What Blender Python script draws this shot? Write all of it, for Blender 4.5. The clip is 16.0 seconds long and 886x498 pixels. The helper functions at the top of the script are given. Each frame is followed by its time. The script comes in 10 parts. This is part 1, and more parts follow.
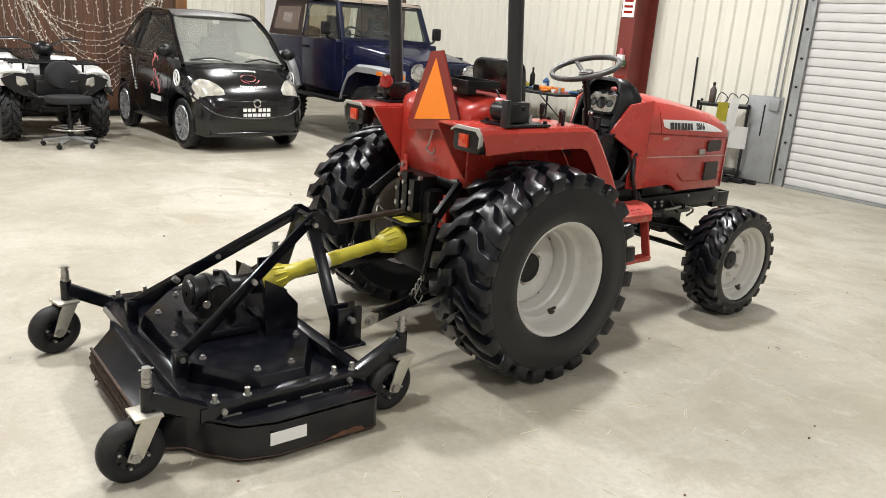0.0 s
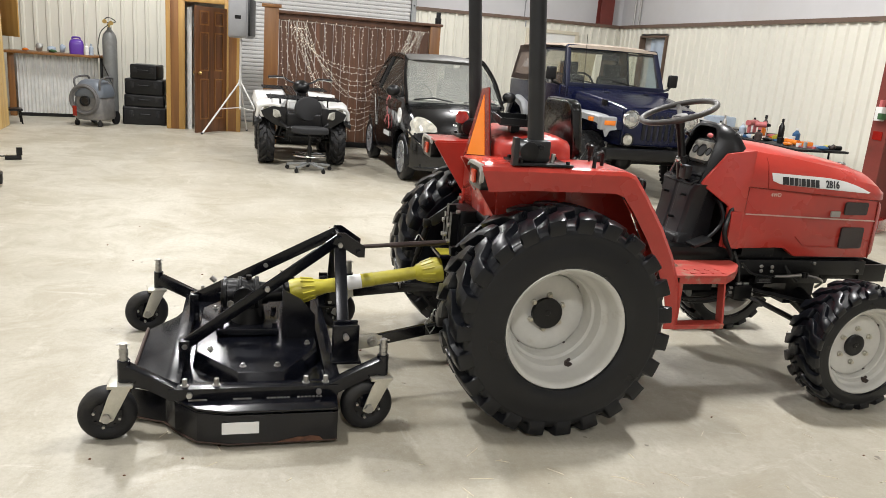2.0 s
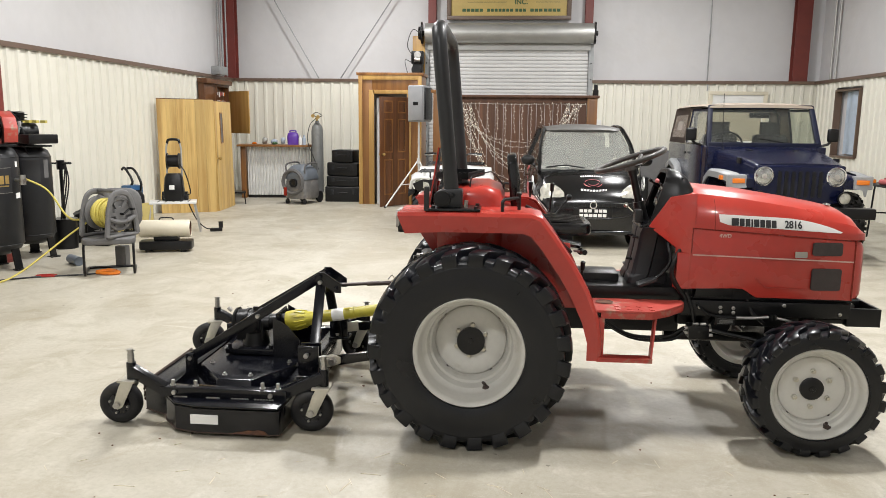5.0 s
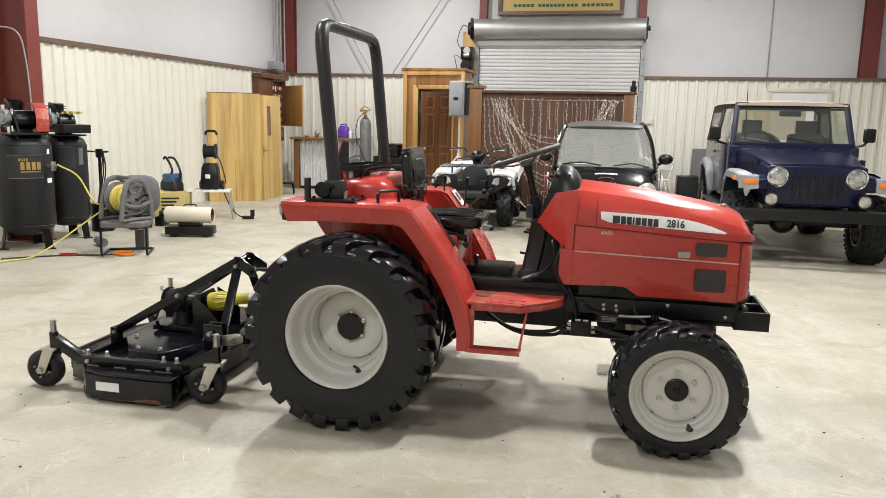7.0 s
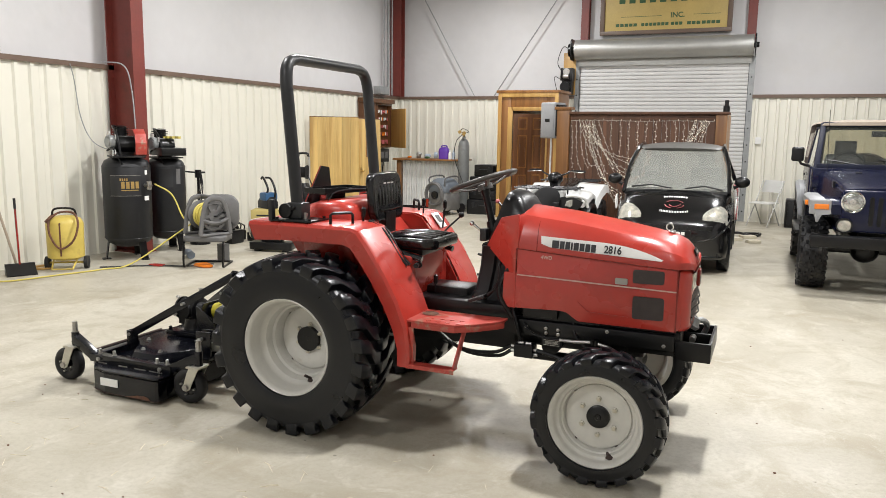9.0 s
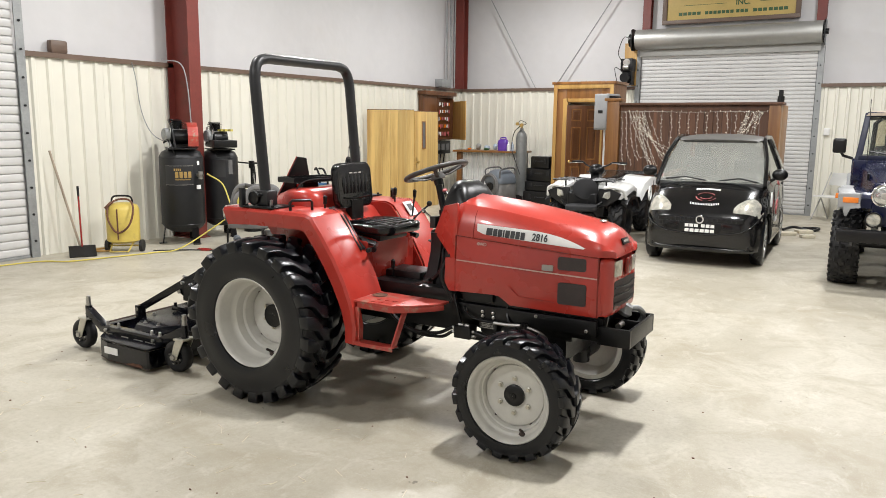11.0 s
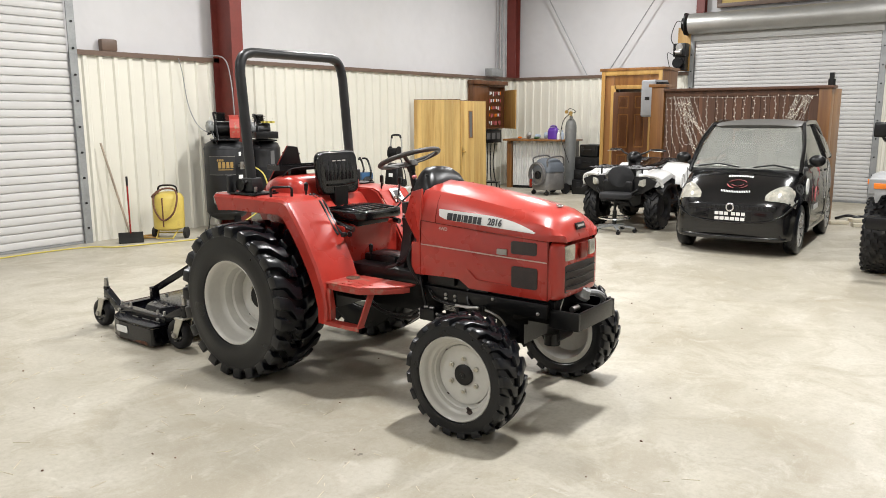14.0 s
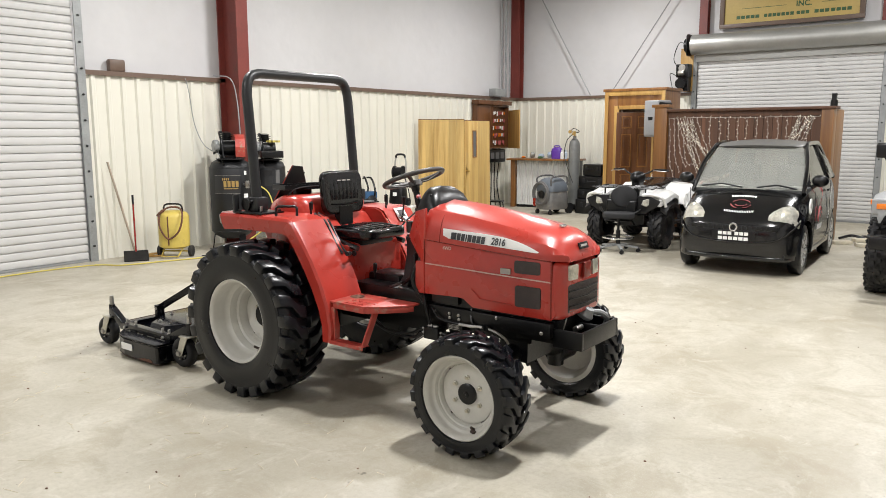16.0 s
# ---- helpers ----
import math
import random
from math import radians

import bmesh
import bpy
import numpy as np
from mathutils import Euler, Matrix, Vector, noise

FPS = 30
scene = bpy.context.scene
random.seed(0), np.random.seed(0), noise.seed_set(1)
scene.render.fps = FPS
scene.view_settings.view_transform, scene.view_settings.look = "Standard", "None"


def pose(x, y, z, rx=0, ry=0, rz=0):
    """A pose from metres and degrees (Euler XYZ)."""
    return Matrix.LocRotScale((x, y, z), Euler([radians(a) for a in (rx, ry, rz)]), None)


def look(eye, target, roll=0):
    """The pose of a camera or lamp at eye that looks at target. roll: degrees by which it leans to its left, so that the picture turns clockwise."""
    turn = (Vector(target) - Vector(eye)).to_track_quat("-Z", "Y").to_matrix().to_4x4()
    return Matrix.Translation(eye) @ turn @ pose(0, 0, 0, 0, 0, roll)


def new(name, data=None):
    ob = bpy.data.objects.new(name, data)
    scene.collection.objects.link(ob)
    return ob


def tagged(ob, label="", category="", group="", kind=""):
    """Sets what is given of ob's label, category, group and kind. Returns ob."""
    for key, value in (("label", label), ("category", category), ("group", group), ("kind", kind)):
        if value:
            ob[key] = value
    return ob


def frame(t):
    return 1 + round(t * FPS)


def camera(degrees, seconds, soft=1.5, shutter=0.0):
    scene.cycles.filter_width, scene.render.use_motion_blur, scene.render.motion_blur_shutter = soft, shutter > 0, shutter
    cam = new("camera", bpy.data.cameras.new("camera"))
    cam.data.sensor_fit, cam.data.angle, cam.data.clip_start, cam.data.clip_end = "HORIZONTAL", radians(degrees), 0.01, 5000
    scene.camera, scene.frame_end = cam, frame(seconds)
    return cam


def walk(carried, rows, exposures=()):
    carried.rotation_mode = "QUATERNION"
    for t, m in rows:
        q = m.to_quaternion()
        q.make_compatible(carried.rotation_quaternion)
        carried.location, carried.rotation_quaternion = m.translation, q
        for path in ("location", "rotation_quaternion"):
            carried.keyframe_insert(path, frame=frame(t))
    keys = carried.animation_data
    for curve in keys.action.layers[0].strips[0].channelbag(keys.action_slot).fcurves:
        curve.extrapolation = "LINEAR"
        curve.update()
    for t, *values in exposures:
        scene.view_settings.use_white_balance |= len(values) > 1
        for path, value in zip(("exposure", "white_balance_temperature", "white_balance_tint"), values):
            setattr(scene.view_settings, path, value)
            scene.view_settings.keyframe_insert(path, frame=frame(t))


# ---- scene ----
cam = camera(60.8, 16.0, 0.85)
PATH = [
    (0, (0.108, 0.216, 1.507), (1.299, 1.723, 0.952), 4.1),
    (0.5, (0.359, -0.065, 1.511), (1.409, 1.537, 0.935), 3.4),
    (1, (0.603, -0.186, 1.48), (1.482, 1.501, 0.861), 1.6),
    (1.5, (0.894, -0.272, 1.507), (1.606, 1.503, 0.922), 3.1),
    (2, (1.212, -0.345, 1.547), (1.713, 1.526, 1.051), 4.6),
    (2.5, (1.416, -0.466, 1.531), (1.828, 1.443, 1.1), 4.3),
    (3, (1.62, -0.606, 1.55), (1.874, 1.333, 1.129), 3.7),
    (3.5, (1.934, -0.716, 1.57), (2.044, 1.248, 1.209), 3.3),
    (4, (2.186, -0.914, 1.553), (2.18, 1.058, 1.219), 2.6),
    (4.2, (2.267, -0.948, 1.538), (2.222, 1.024, 1.205), 1.9),
    (6.3, (3.373, -1.11, 1.589), (3.062, 0.837, 1.252), 0.9),
    (6.5, (3.476, -1.083, 1.584), (3.137, 0.857, 1.238), 0.8),
    (7, (3.764, -1.013, 1.568), (3.349, 0.913, 1.221), 1.2),
    (7.5, (4.032, -1.041, 1.577), (3.535, 0.866, 1.235), 1.4),
    (8, (4.274, -1.042, 1.594), (3.682, 0.837, 1.247), 1.1),
    (8.5, (4.542, -0.932, 1.601), (3.843, 0.914, 1.276), 0.9),
    (8.7, (4.649, -0.898, 1.611), (3.914, 0.936, 1.299), 0.9),
    (10.8, (5.599, -0.724, 1.653), (4.607, 0.982, 1.329), 0.5),
    (11, (5.662, -0.708, 1.642), (4.653, 0.988, 1.314), 0.6),
    (11.5, (5.847, -0.678, 1.617), (4.795, 0.988, 1.273), 0.8),
    (12, (5.976, -0.64, 1.621), (4.882, 0.996, 1.263), 1.0),
    (12.5, (6.122, -0.485, 1.625), (4.989, 1.122, 1.258), 0.8),
    (13, (6.214, -0.425, 1.624), (5.052, 1.162, 1.258), 0.5),
    (13.5, (6.256, -0.443, 1.63), (5.079, 1.133, 1.27), 0.1),
    (14, (6.274, -0.464, 1.634), (5.094, 1.111, 1.28), -0.2),
    (14.5, (6.274, -0.466, 1.636), (5.096, 1.114, 1.293), -0.5),
    (15, (6.277, -0.461, 1.633), (5.102, 1.123, 1.302), -0.5),
    (15.5, (6.289, -0.47, 1.639), (5.11, 1.114, 1.322), -0.3),
    (16, (6.288, -0.484, 1.641), (5.095, 1.092, 1.336), -0.1),
]
walk(cam, [(t, look(eye, target, roll)) for t, eye, target, roll in PATH])

# world, lamps, exposure
world = bpy.data.worlds.new("world")
scene.world = world
world.use_nodes = True
world.node_tree.nodes["Background"].inputs[0].default_value = (0.75, 0.85, 1.0, 1)
world.node_tree.nodes["Background"].inputs[1].default_value = 0.05
scene.view_settings.exposure = 0.0

XL, XR, YB, YF, HC, TRIM = -3.2, 8.8, 14.95, -5.2, 5.2, 2.42

LAMPS = [(0.9, -2.4, 180.0), (5.6, -2.4, 52.0), (0.1, 2.8, 165.0), (4.6, 3.7, 275.0), (0.3, 7.0, 255.0), (5.6, 7.6, 190.0), (-0.2, 12.2, 195.0), (5.2, 11.8, 165.0)]
for lx, ly, watts in LAMPS:
    lamp = bpy.data.lights.new("strip_light", "AREA")
    lamp.shape, lamp.size, lamp.size_y, lamp.energy, lamp.color = "RECTANGLE", 0.22, 0.45, watts, (0.975, 0.968, 0.966)
    ob = new("strip_light", lamp)
    ob.matrix_world = pose(lx, ly, HC - 0.24)


# meshes
def box(bm, x0, x1, y0, y1, z0, z1, m=None):
    vs = [bm.verts.new((x, y, z)) for x in (x0, x1) for y in (y0, y1) for z in (z0, z1)]
    for q in ((0, 1, 3, 2), (4, 6, 7, 5), (0, 4, 5, 1), (2, 3, 7, 6), (0, 2, 6, 4), (1, 5, 7, 3)):
        bm.faces.new([vs[i] for i in q])
    if m is not None:
        bmesh.ops.transform(bm, matrix=m, verts=vs)
    return vs


def bar(bm, a, b, w, h, up=(0, 0, 1)):
    """A square bar from a to b, w across and h along up."""
    a, b = Vector(a), Vector(b)
    d = (b - a).normalized()
    s = d.cross(Vector(up))
    s = s.normalized() if s.length > 1e-4 else Vector((1, 0, 0))
    u = s.cross(d)
    ends = [[bm.verts.new(p + s * i * w / 2 + u * j * h / 2) for i, j in ((-1, -1), (1, -1), (1, 1), (-1, 1))] for p in (a, b)]
    skin(bm, ends, True)


def skin(bm, rings, caps=True, closed=True):
    n = len(rings[0])
    for p, q in zip(rings, rings[1:]):
        for i in range(n if closed else n - 1):
            j = (i + 1) % n
            bm.faces.new((p[i], p[j], q[j], q[i]))
    if caps and closed:
        bm.faces.new(rings[0][::-1])
        bm.faces.new(rings[-1])


def loft(bm, sections, caps=True, closed=True):
    skin(bm, [[bm.verts.new(p) for p in s] for s in sections], caps, closed)


def prism(bm, pts, axis, a, b):
    """A flat outline pts, drawn out along an axis from a to b."""
    put = {"x": lambda u, v, w: (w, u, v), "y": lambda u, v, w: (u, w, v), "z": lambda u, v, w: (u, v, w)}[axis]
    loft(bm, [[put(u, v, w) for u, v in pts] for w in (a, b)])


def cyl(bm, a, b, r, r2=None, n=16, caps=True):
    a, b = Vector(a), Vector(b)
    q = (b - a).to_track_quat("Z", "Y")
    r2 = r if r2 is None else r2
    loft(bm, [[p + q @ Vector((k * math.cos(t), k * math.sin(t), 0)) for t in (2 * math.pi * i / n for i in range(n))] for p, k in ((a, r), (b, r2))], caps)


def lathe(bm, a, axis, profile, n=32, caps=False):
    """profile: (distance along the axis from a, radius)."""
    a = Vector(a)
    q = Vector(axis).to_track_quat("Z", "Y")
    loft(bm, [[a + q @ Vector((r * math.cos(t), r * math.sin(t), h)) for t in (2 * math.pi * i / n for i in range(n))] for h, r in profile], caps)


def smooth_line(pts, steps=6):
    """Points of a Catmull-Rom curve through pts."""
    p = [Vector(v) for v in pts]
    p = [p[0] * 2 - p[1]] + p + [p[-1] * 2 - p[-2]]
    out = []
    for i in range(1, len(p) - 2):
        for k in range(steps):
            t = k / steps
            out.append(0.5 * (2 * p[i] + (p[i + 1] - p[i - 1]) * t + (2 * p[i - 1] - 5 * p[i] + 4 * p[i + 1] - p[i + 2]) * t * t
                              + (3 * p[i] - p[i - 1] - 3 * p[i + 1] + p[i + 2]) * t ** 3))
    return out + [p[-2]]


def tube(bm, pts, r, n=8, r_y=None, caps=True, ring=False):
    pts = [Vector(p) for p in pts]
    rings, side = [], None
    for i, p in enumerate(pts):
        a, b = (pts[i - 1], pts[(i + 1) % len(pts)]) if ring else (pts[max(i - 1, 0)], pts[min(i + 1, len(pts) - 1)])
        d = (b - a).normalized()
        if side is None:
            side = d.cross(Vector((0, 0, 1)) if abs(d.z) < 0.9 else Vector((1, 0, 0)))
        side = (side - d * side.dot(d)).normalized()
        up = side.cross(d)
        rings.append([bm.verts.new(p + side * r * math.cos(t) + up * (r_y or r) * math.sin(t)) for t in (2 * math.pi * k / n for k in range(n))])
    skin(bm, rings + rings[:1] if ring else rings, caps and not ring)


def ball(bm, c, rx, ry=None, rz=None, u=14, v=9):
    vs = bmesh.ops.create_uvsphere(bm, u_segments=u, v_segments=v, radius=1)["verts"]
    bmesh.ops.transform(bm, matrix=Matrix.LocRotScale(c, None, (rx, ry or rx, rz or rx)), verts=vs)


def bevel(bm, w, seg=2, angle=28):
    """Rounds the sharp edges; faces with sharp edges all round stay truly flat."""
    bmesh.ops.recalc_face_normals(bm, faces=bm.faces)
    es = [e for e in bm.edges if len(e.link_faces) == 2 and e.calc_face_angle() > radians(angle)]
    if es:
        sharp = set(es)
        key = lambda f: tuple(round(c, 3) for c in f.normal)
        planes = {key(f) for f in bm.faces if all(e in sharp for e in f.edges)}
        bmesh.ops.bevel(bm, geom=es, offset=w, segments=seg, affect="EDGES", profile=0.6, clamp_overlap=True)
        bm.normal_update()
        flat = bm.faces.layers.int.get("flat") or bm.faces.layers.int.new("flat")
        for f in bm.faces:
            f[flat] = 1 if key(f) in planes else 0
    return bm


def mesh_of(name, bm, material, angle=38):
    bmesh.ops.recalc_face_normals(bm, faces=bm.faces)
    flat = bm.faces.layers.int.get("flat")
    keep = [f[flat] for f in bm.faces] if flat else []
    me = bpy.data.meshes.new(name)
    bm.to_mesh(me)
    bm.free()
    me.polygons.foreach_set("use_smooth", [not k for k in keep] if keep else [True] * len(me.polygons))
    me.set_sharp_from_angle(angle=radians(angle))
    me.materials.append(material)
    return me


def part(name, bm, material, parent, label="", m=None, angle=38):
    ob = new(name, bm if isinstance(bm, bpy.types.Mesh) else mesh_of(name, bm, material, angle))
    ob.parent = parent
    if m is not None:
        ob.matrix_basis = m
    return tagged(ob, label)


def thing(name, m, label, category, group="", kind=""):
    ob = new(name)
    ob.empty_display_size = 0.1
    ob.matrix_basis = m
    return tagged(ob, label, category, group, kind)


def solo(name, bm, material, m, label, category, group="", kind="", angle=38):
    ob = new(name, mesh_of(name, bm, material, angle))
    ob.matrix_basis = m
    return tagged(ob, label, category, group, kind)


def B():
    return bmesh.new()


def bx(x0, x1, y0, y1, z0, z1, w=0.0, seg=2):
    bm = B()
    box(bm, x0, x1, y0, y1, z0, z1)
    return bevel(bm, w, seg) if w else bm


def rrect(cx, cz, w, h, r, n=4):
    """A rounded rectangle's outline."""
    out = []
    for k, (sx, sz) in enumerate(((1, 1), (-1, 1), (-1, -1), (1, -1))):
        for i in range(n + 1):
            t = math.pi / 2 * (k + i / n)
            out.append((cx + sx * (w / 2 - r) + r * math.cos(t), cz + sz * (h / 2 - r) + r * math.sin(t)))
    return out


def lettering(text, height, material, parent, m, name="lettering", extrude=0.0006):
    cu = bpy.data.curves.new(name, "FONT")
    cu.body, cu.size, cu.extrude, cu.align_x, cu.align_y = text, height / 0.72, extrude, "CENTER", "CENTER"
    cu.offset = height * 0.035
    tmp = new("tmp", cu)
    me = bpy.data.meshes.new_from_object(tmp.evaluated_get(bpy.context.evaluated_depsgraph_get()))
    bpy.data.objects.remove(tmp)
    me.materials.clear()
    me.materials.append(material)
    ob = new(name, me)
    ob.parent, ob.matrix_basis = parent, m
    return ob


def marks(bm, widths, height, gap, depth=0.0008, x=0.0, y=0.0):
    """A row of upright plain bars, centred on x, in the plane z = 0."""
    total = sum(widths) + gap * (len(widths) - 1)
    u = x - total / 2
    for w in widths:
        box(bm, u, u + w, y - height / 2, y + height / 2, 0, depth)
        u += w + gap


# materials
def pbr(name, base, rough=0.5, metal=0.0, var=0.12, scale=4.0, bump=0.0, bscale=80.0, coat=0.0, stain=None, stain_at=(0.55, 0.75), stain_scale=1.5,
        rough_var=0.1, stretch=(1, 1, 1), piece=0.0, spec=0.5):
    """Paint, metal, rubber or stone: a base colour with two scales of variation, fine relief, and stains of a shape of their own."""
    m = bpy.data.materials.new(name)
    m.use_nodes = True
    nt = m.node_tree
    N, L = nt.nodes, nt.links
    b = N["Principled BSDF"]
    tc = N.new("ShaderNodeTexCoord")
    mp = N.new("ShaderNodeMapping")
    mp.inputs["Scale"].default_value = stretch
    L.new(tc.outputs["Object"], mp.inputs[0])

    def noise_tex(s, detail=4.0, rg=0.55):
        t = N.new("ShaderNodeTexNoise")
        t.inputs["Scale"].default_value, t.inputs["Detail"].default_value, t.inputs["Roughness"].default_value = s, detail, rg
        L.new(mp.outputs[0], t.inputs["Vector"])
        return t

    big, fine = noise_tex(scale), noise_tex(scale * 9)
    add = N.new("ShaderNodeMath")
    add.operation = "MULTIPLY_ADD"
    L.new(fine.outputs[0], add.inputs[0])
    add.inputs[1].default_value = 0.5
    L.new(big.outputs[0], add.inputs[2])
    ramp = N.new("ShaderNodeMapRange")
    ramp.inputs[1].default_value, ramp.inputs[2].default_value = 0.45, 1.05
    ramp.inputs[3].default_value, ramp.inputs[4].default_value = 1 - var, 1 + var
    L.new(add.outputs[0], ramp.inputs[0])
    last = ramp.outputs[0]
    if piece:
        info = N.new("ShaderNodeObjectInfo")
        pr = N.new("ShaderNodeMapRange")
        pr.inputs[3].default_value, pr.inputs[4].default_value = 1 - piece, 1 + piece
        L.new(info.outputs["Random"], pr.inputs[0])
        mu = N.new("ShaderNodeMath")
        mu.operation = "MULTIPLY"
        L.new(last, mu.inputs[0])
        L.new(pr.outputs[0], mu.inputs[1])
        last = mu.outputs[0]
    sc = N.new("ShaderNodeVectorMath")
    sc.operation = "SCALE"
    sc.inputs[0].default_value = base
    L.new(last, sc.inputs["Scale"])
    col = sc.outputs[0]
    if stain:
        st = noise_tex(stain_scale, 8.0, 0.62)
        sr = N.new("ShaderNodeMapRange")
        sr.inputs[1].default_value, sr.inputs[2].default_value = stain_at
        L.new(st.outputs[0], sr.inputs[0])
        mx = N.new("ShaderNodeMix")
        mx.data_type = "RGBA"
        L.new(sr.outputs[0], mx.inputs["Factor"])
        L.new(col, mx.inputs["A"])
        mx.inputs["B"].default_value = (*stain, 1)
        col = mx.outputs["Result"]
    L.new(col, b.inputs["Base Color"])
    rr = N.new("ShaderNodeMapRange")
    rr.inputs[3].default_value, rr.inputs[4].default_value = max(rough - rough_var, 0.02), min(rough + rough_var, 1)
    L.new(big.outputs[0], rr.inputs[0])
    L.new(rr.outputs[0], b.inputs["Roughness"])
    b.inputs["Metallic"].default_value = metal
    b.inputs["Specular IOR Level"].default_value = spec
    b.inputs["Coat Weight"].default_value = coat
    b.inputs["Coat Roughness"].default_value = 0.06
    if bump:
        bt = noise_tex(bscale, 3.0)
        bp = N.new("ShaderNodeBump")
        bp.inputs["Strength"].default_value, bp.inputs["Distance"].default_value = 1.0, bump
        L.new(bt.outputs[0], bp.inputs["Height"])
        L.new(bp.outputs[0], b.inputs["Normal"])
    return m


def timber(name, a, c, rough=0.45, scale=3.0, along=(1, 1, 0.06), piece=0.08, coat=0.0):
    """Wood with its grain along one axis."""
    m = pbr(name, a, rough, var=0.18, scale=scale * 2.5, bump=0.0006, bscale=40, stain=c, stain_at=(0.42, 0.68), stain_scale=scale * 4, stretch=along, piece=piece, coat=coat)
    return m


def glass(name, tint, rough=0.02):
    m = bpy.data.materials.new(name)
    m.use_nodes = True
    N, L = m.node_tree.nodes, m.node_tree.links
    b = N["Principled BSDF"]
    b.inputs["Base Color"].default_value = (*tint, 1)
    b.inputs["Roughness"].default_value, b.inputs["Transmission Weight"].default_value, b.inputs["IOR"].default_value = rough, 1.0, 1.3
    return m


def glow(name, colour, strength):
    m = bpy.data.materials.new(name)
    m.use_nodes = True
    b = m.node_tree.nodes["Principled BSDF"]
    b.inputs["Base Color"].default_value = (*colour, 1)
    b.inputs["Emission Color"].default_value = (*colour, 1)
    b.inputs["Emission Strength"].default_value = strength
    return m


def concrete(name):
    """Troweled concrete: cloudy patches, pale scuffs, small dark specks and a worn sheen."""
    m = bpy.data.materials.new(name)
    m.use_nodes = True
    N, L = m.node_tree.nodes, m.node_tree.links
    b = N["Principled BSDF"]
    tc = N.new("ShaderNodeTexCoord")

    def tex(s, detail, rg, stretch=None, dist=0.0):
        t = N.new("ShaderNodeTexNoise")
        t.inputs["Scale"].default_value, t.inputs["Detail"].default_value, t.inputs["Roughness"].default_value, t.inputs["Distortion"].default_value = s, detail, rg, dist
        if stretch:
            mp = N.new("ShaderNodeMapping")
            mp.inputs["Scale"].default_value, mp.inputs["Rotation"].default_value = stretch, (0, 0, 0.6)
            L.new(tc.outputs["Object"], mp.inputs[0])
            L.new(mp.outputs[0], t.inputs["Vector"])
        else:
            L.new(tc.outputs["Object"], t.inputs["Vector"])
        return t

    def span(src, a, c, lo=0.0, hi=1.0):
        r = N.new("ShaderNodeMapRange")
        r.inputs[1].default_value, r.inputs[2].default_value, r.inputs[3].default_value, r.inputs[4].default_value = a, c, lo, hi
        L.new(src, r.inputs[0])
        return r.outputs[0]

    def mix(f, a, c):
        x = N.new("ShaderNodeMix")
        x.data_type = "RGBA"
        L.new(f, x.inputs["Factor"])
        for v, k in ((a, "A"), (c, "B")):
            if isinstance(v, tuple):
                x.inputs[k].default_value = (*v, 1)
            else:
                L.new(v, x.inputs[k])
        return x.outputs["Result"]

    cloud, patch, scuff, grain = tex(0.5, 6, 0.6, dist=0.6), tex(1.9, 9, 0.66, dist=1.0), tex(5.0, 10, 0.74, (1.0, 0.55, 1.0), 0.6), tex(34, 6, 0.66)
    spots, trowel, fine = tex(13, 3, 0.5), tex(1.2, 9, 0.68, (1.0, 0.45, 1.0), 0.5), tex(140, 3, 0.6)
    wisp, scar = tex(2.6, 10, 0.8, (0.5, 1.6, 1.0), 1.6), tex(7.5, 12, 0.78, dist=2.4)
    col = mix(span(cloud.outputs[0], 0.36, 0.66), (0.345, 0.316, 0.248), (0.475, 0.446, 0.372))
    col = mix(span(patch.outputs[0], 0.47, 0.60, 0.0, 0.70), col, (0.325, 0.290, 0.218))
    stain = tex(0.85, 8, 0.62, dist=1.2)
    col = mix(span(stain.outputs[0], 0.53, 0.64, 0.0, 0.50), col, (0.285, 0.246, 0.170))
    col = mix(span(trowel.outputs[0], 0.50, 0.66, 0.0, 0.55), col, (0.520, 0.492, 0.418))
    col = mix(span(scuff.outputs[0], 0.55, 0.66, 0.0, 0.50), col, (0.540, 0.515, 0.445))
    col = mix(span(wisp.outputs[0], 0.60, 0.66, 0.0, 0.50), col, (0.580, 0.557, 0.492))
    col = mix(span(scar.outputs[0], 0.655, 0.70, 0.0, 0.60), col, (0.215, 0.185, 0.130))
    col = mix(span(grain.outputs[0], 0.44, 0.66, 0.0, 0.40), col, (0.295, 0.265, 0.205))
    col = mix(span(fine.outputs[0], 0.54, 0.70, 0.0, 0.32), col, (0.53, 0.51, 0.45))
    col = mix(span(spots.outputs[0], 0.735, 0.755, 0.0, 0.70), col, (0.10, 0.088, 0.068))
    L.new(col, b.inputs["Base Color"])
    L.new(span(patch.outputs[0], 0.3, 0.7, 0.36, 0.60), b.inputs["Roughness"])
    bp = N.new("ShaderNodeBump")
    bp.inputs["Strength"].default_value, bp.inputs["Distance"].default_value = 0.35, 0.004
    L.new(patch.outputs[0], bp.inputs["Height"])
    L.new(bp.outputs[0], b.inputs["Normal"])
    return m


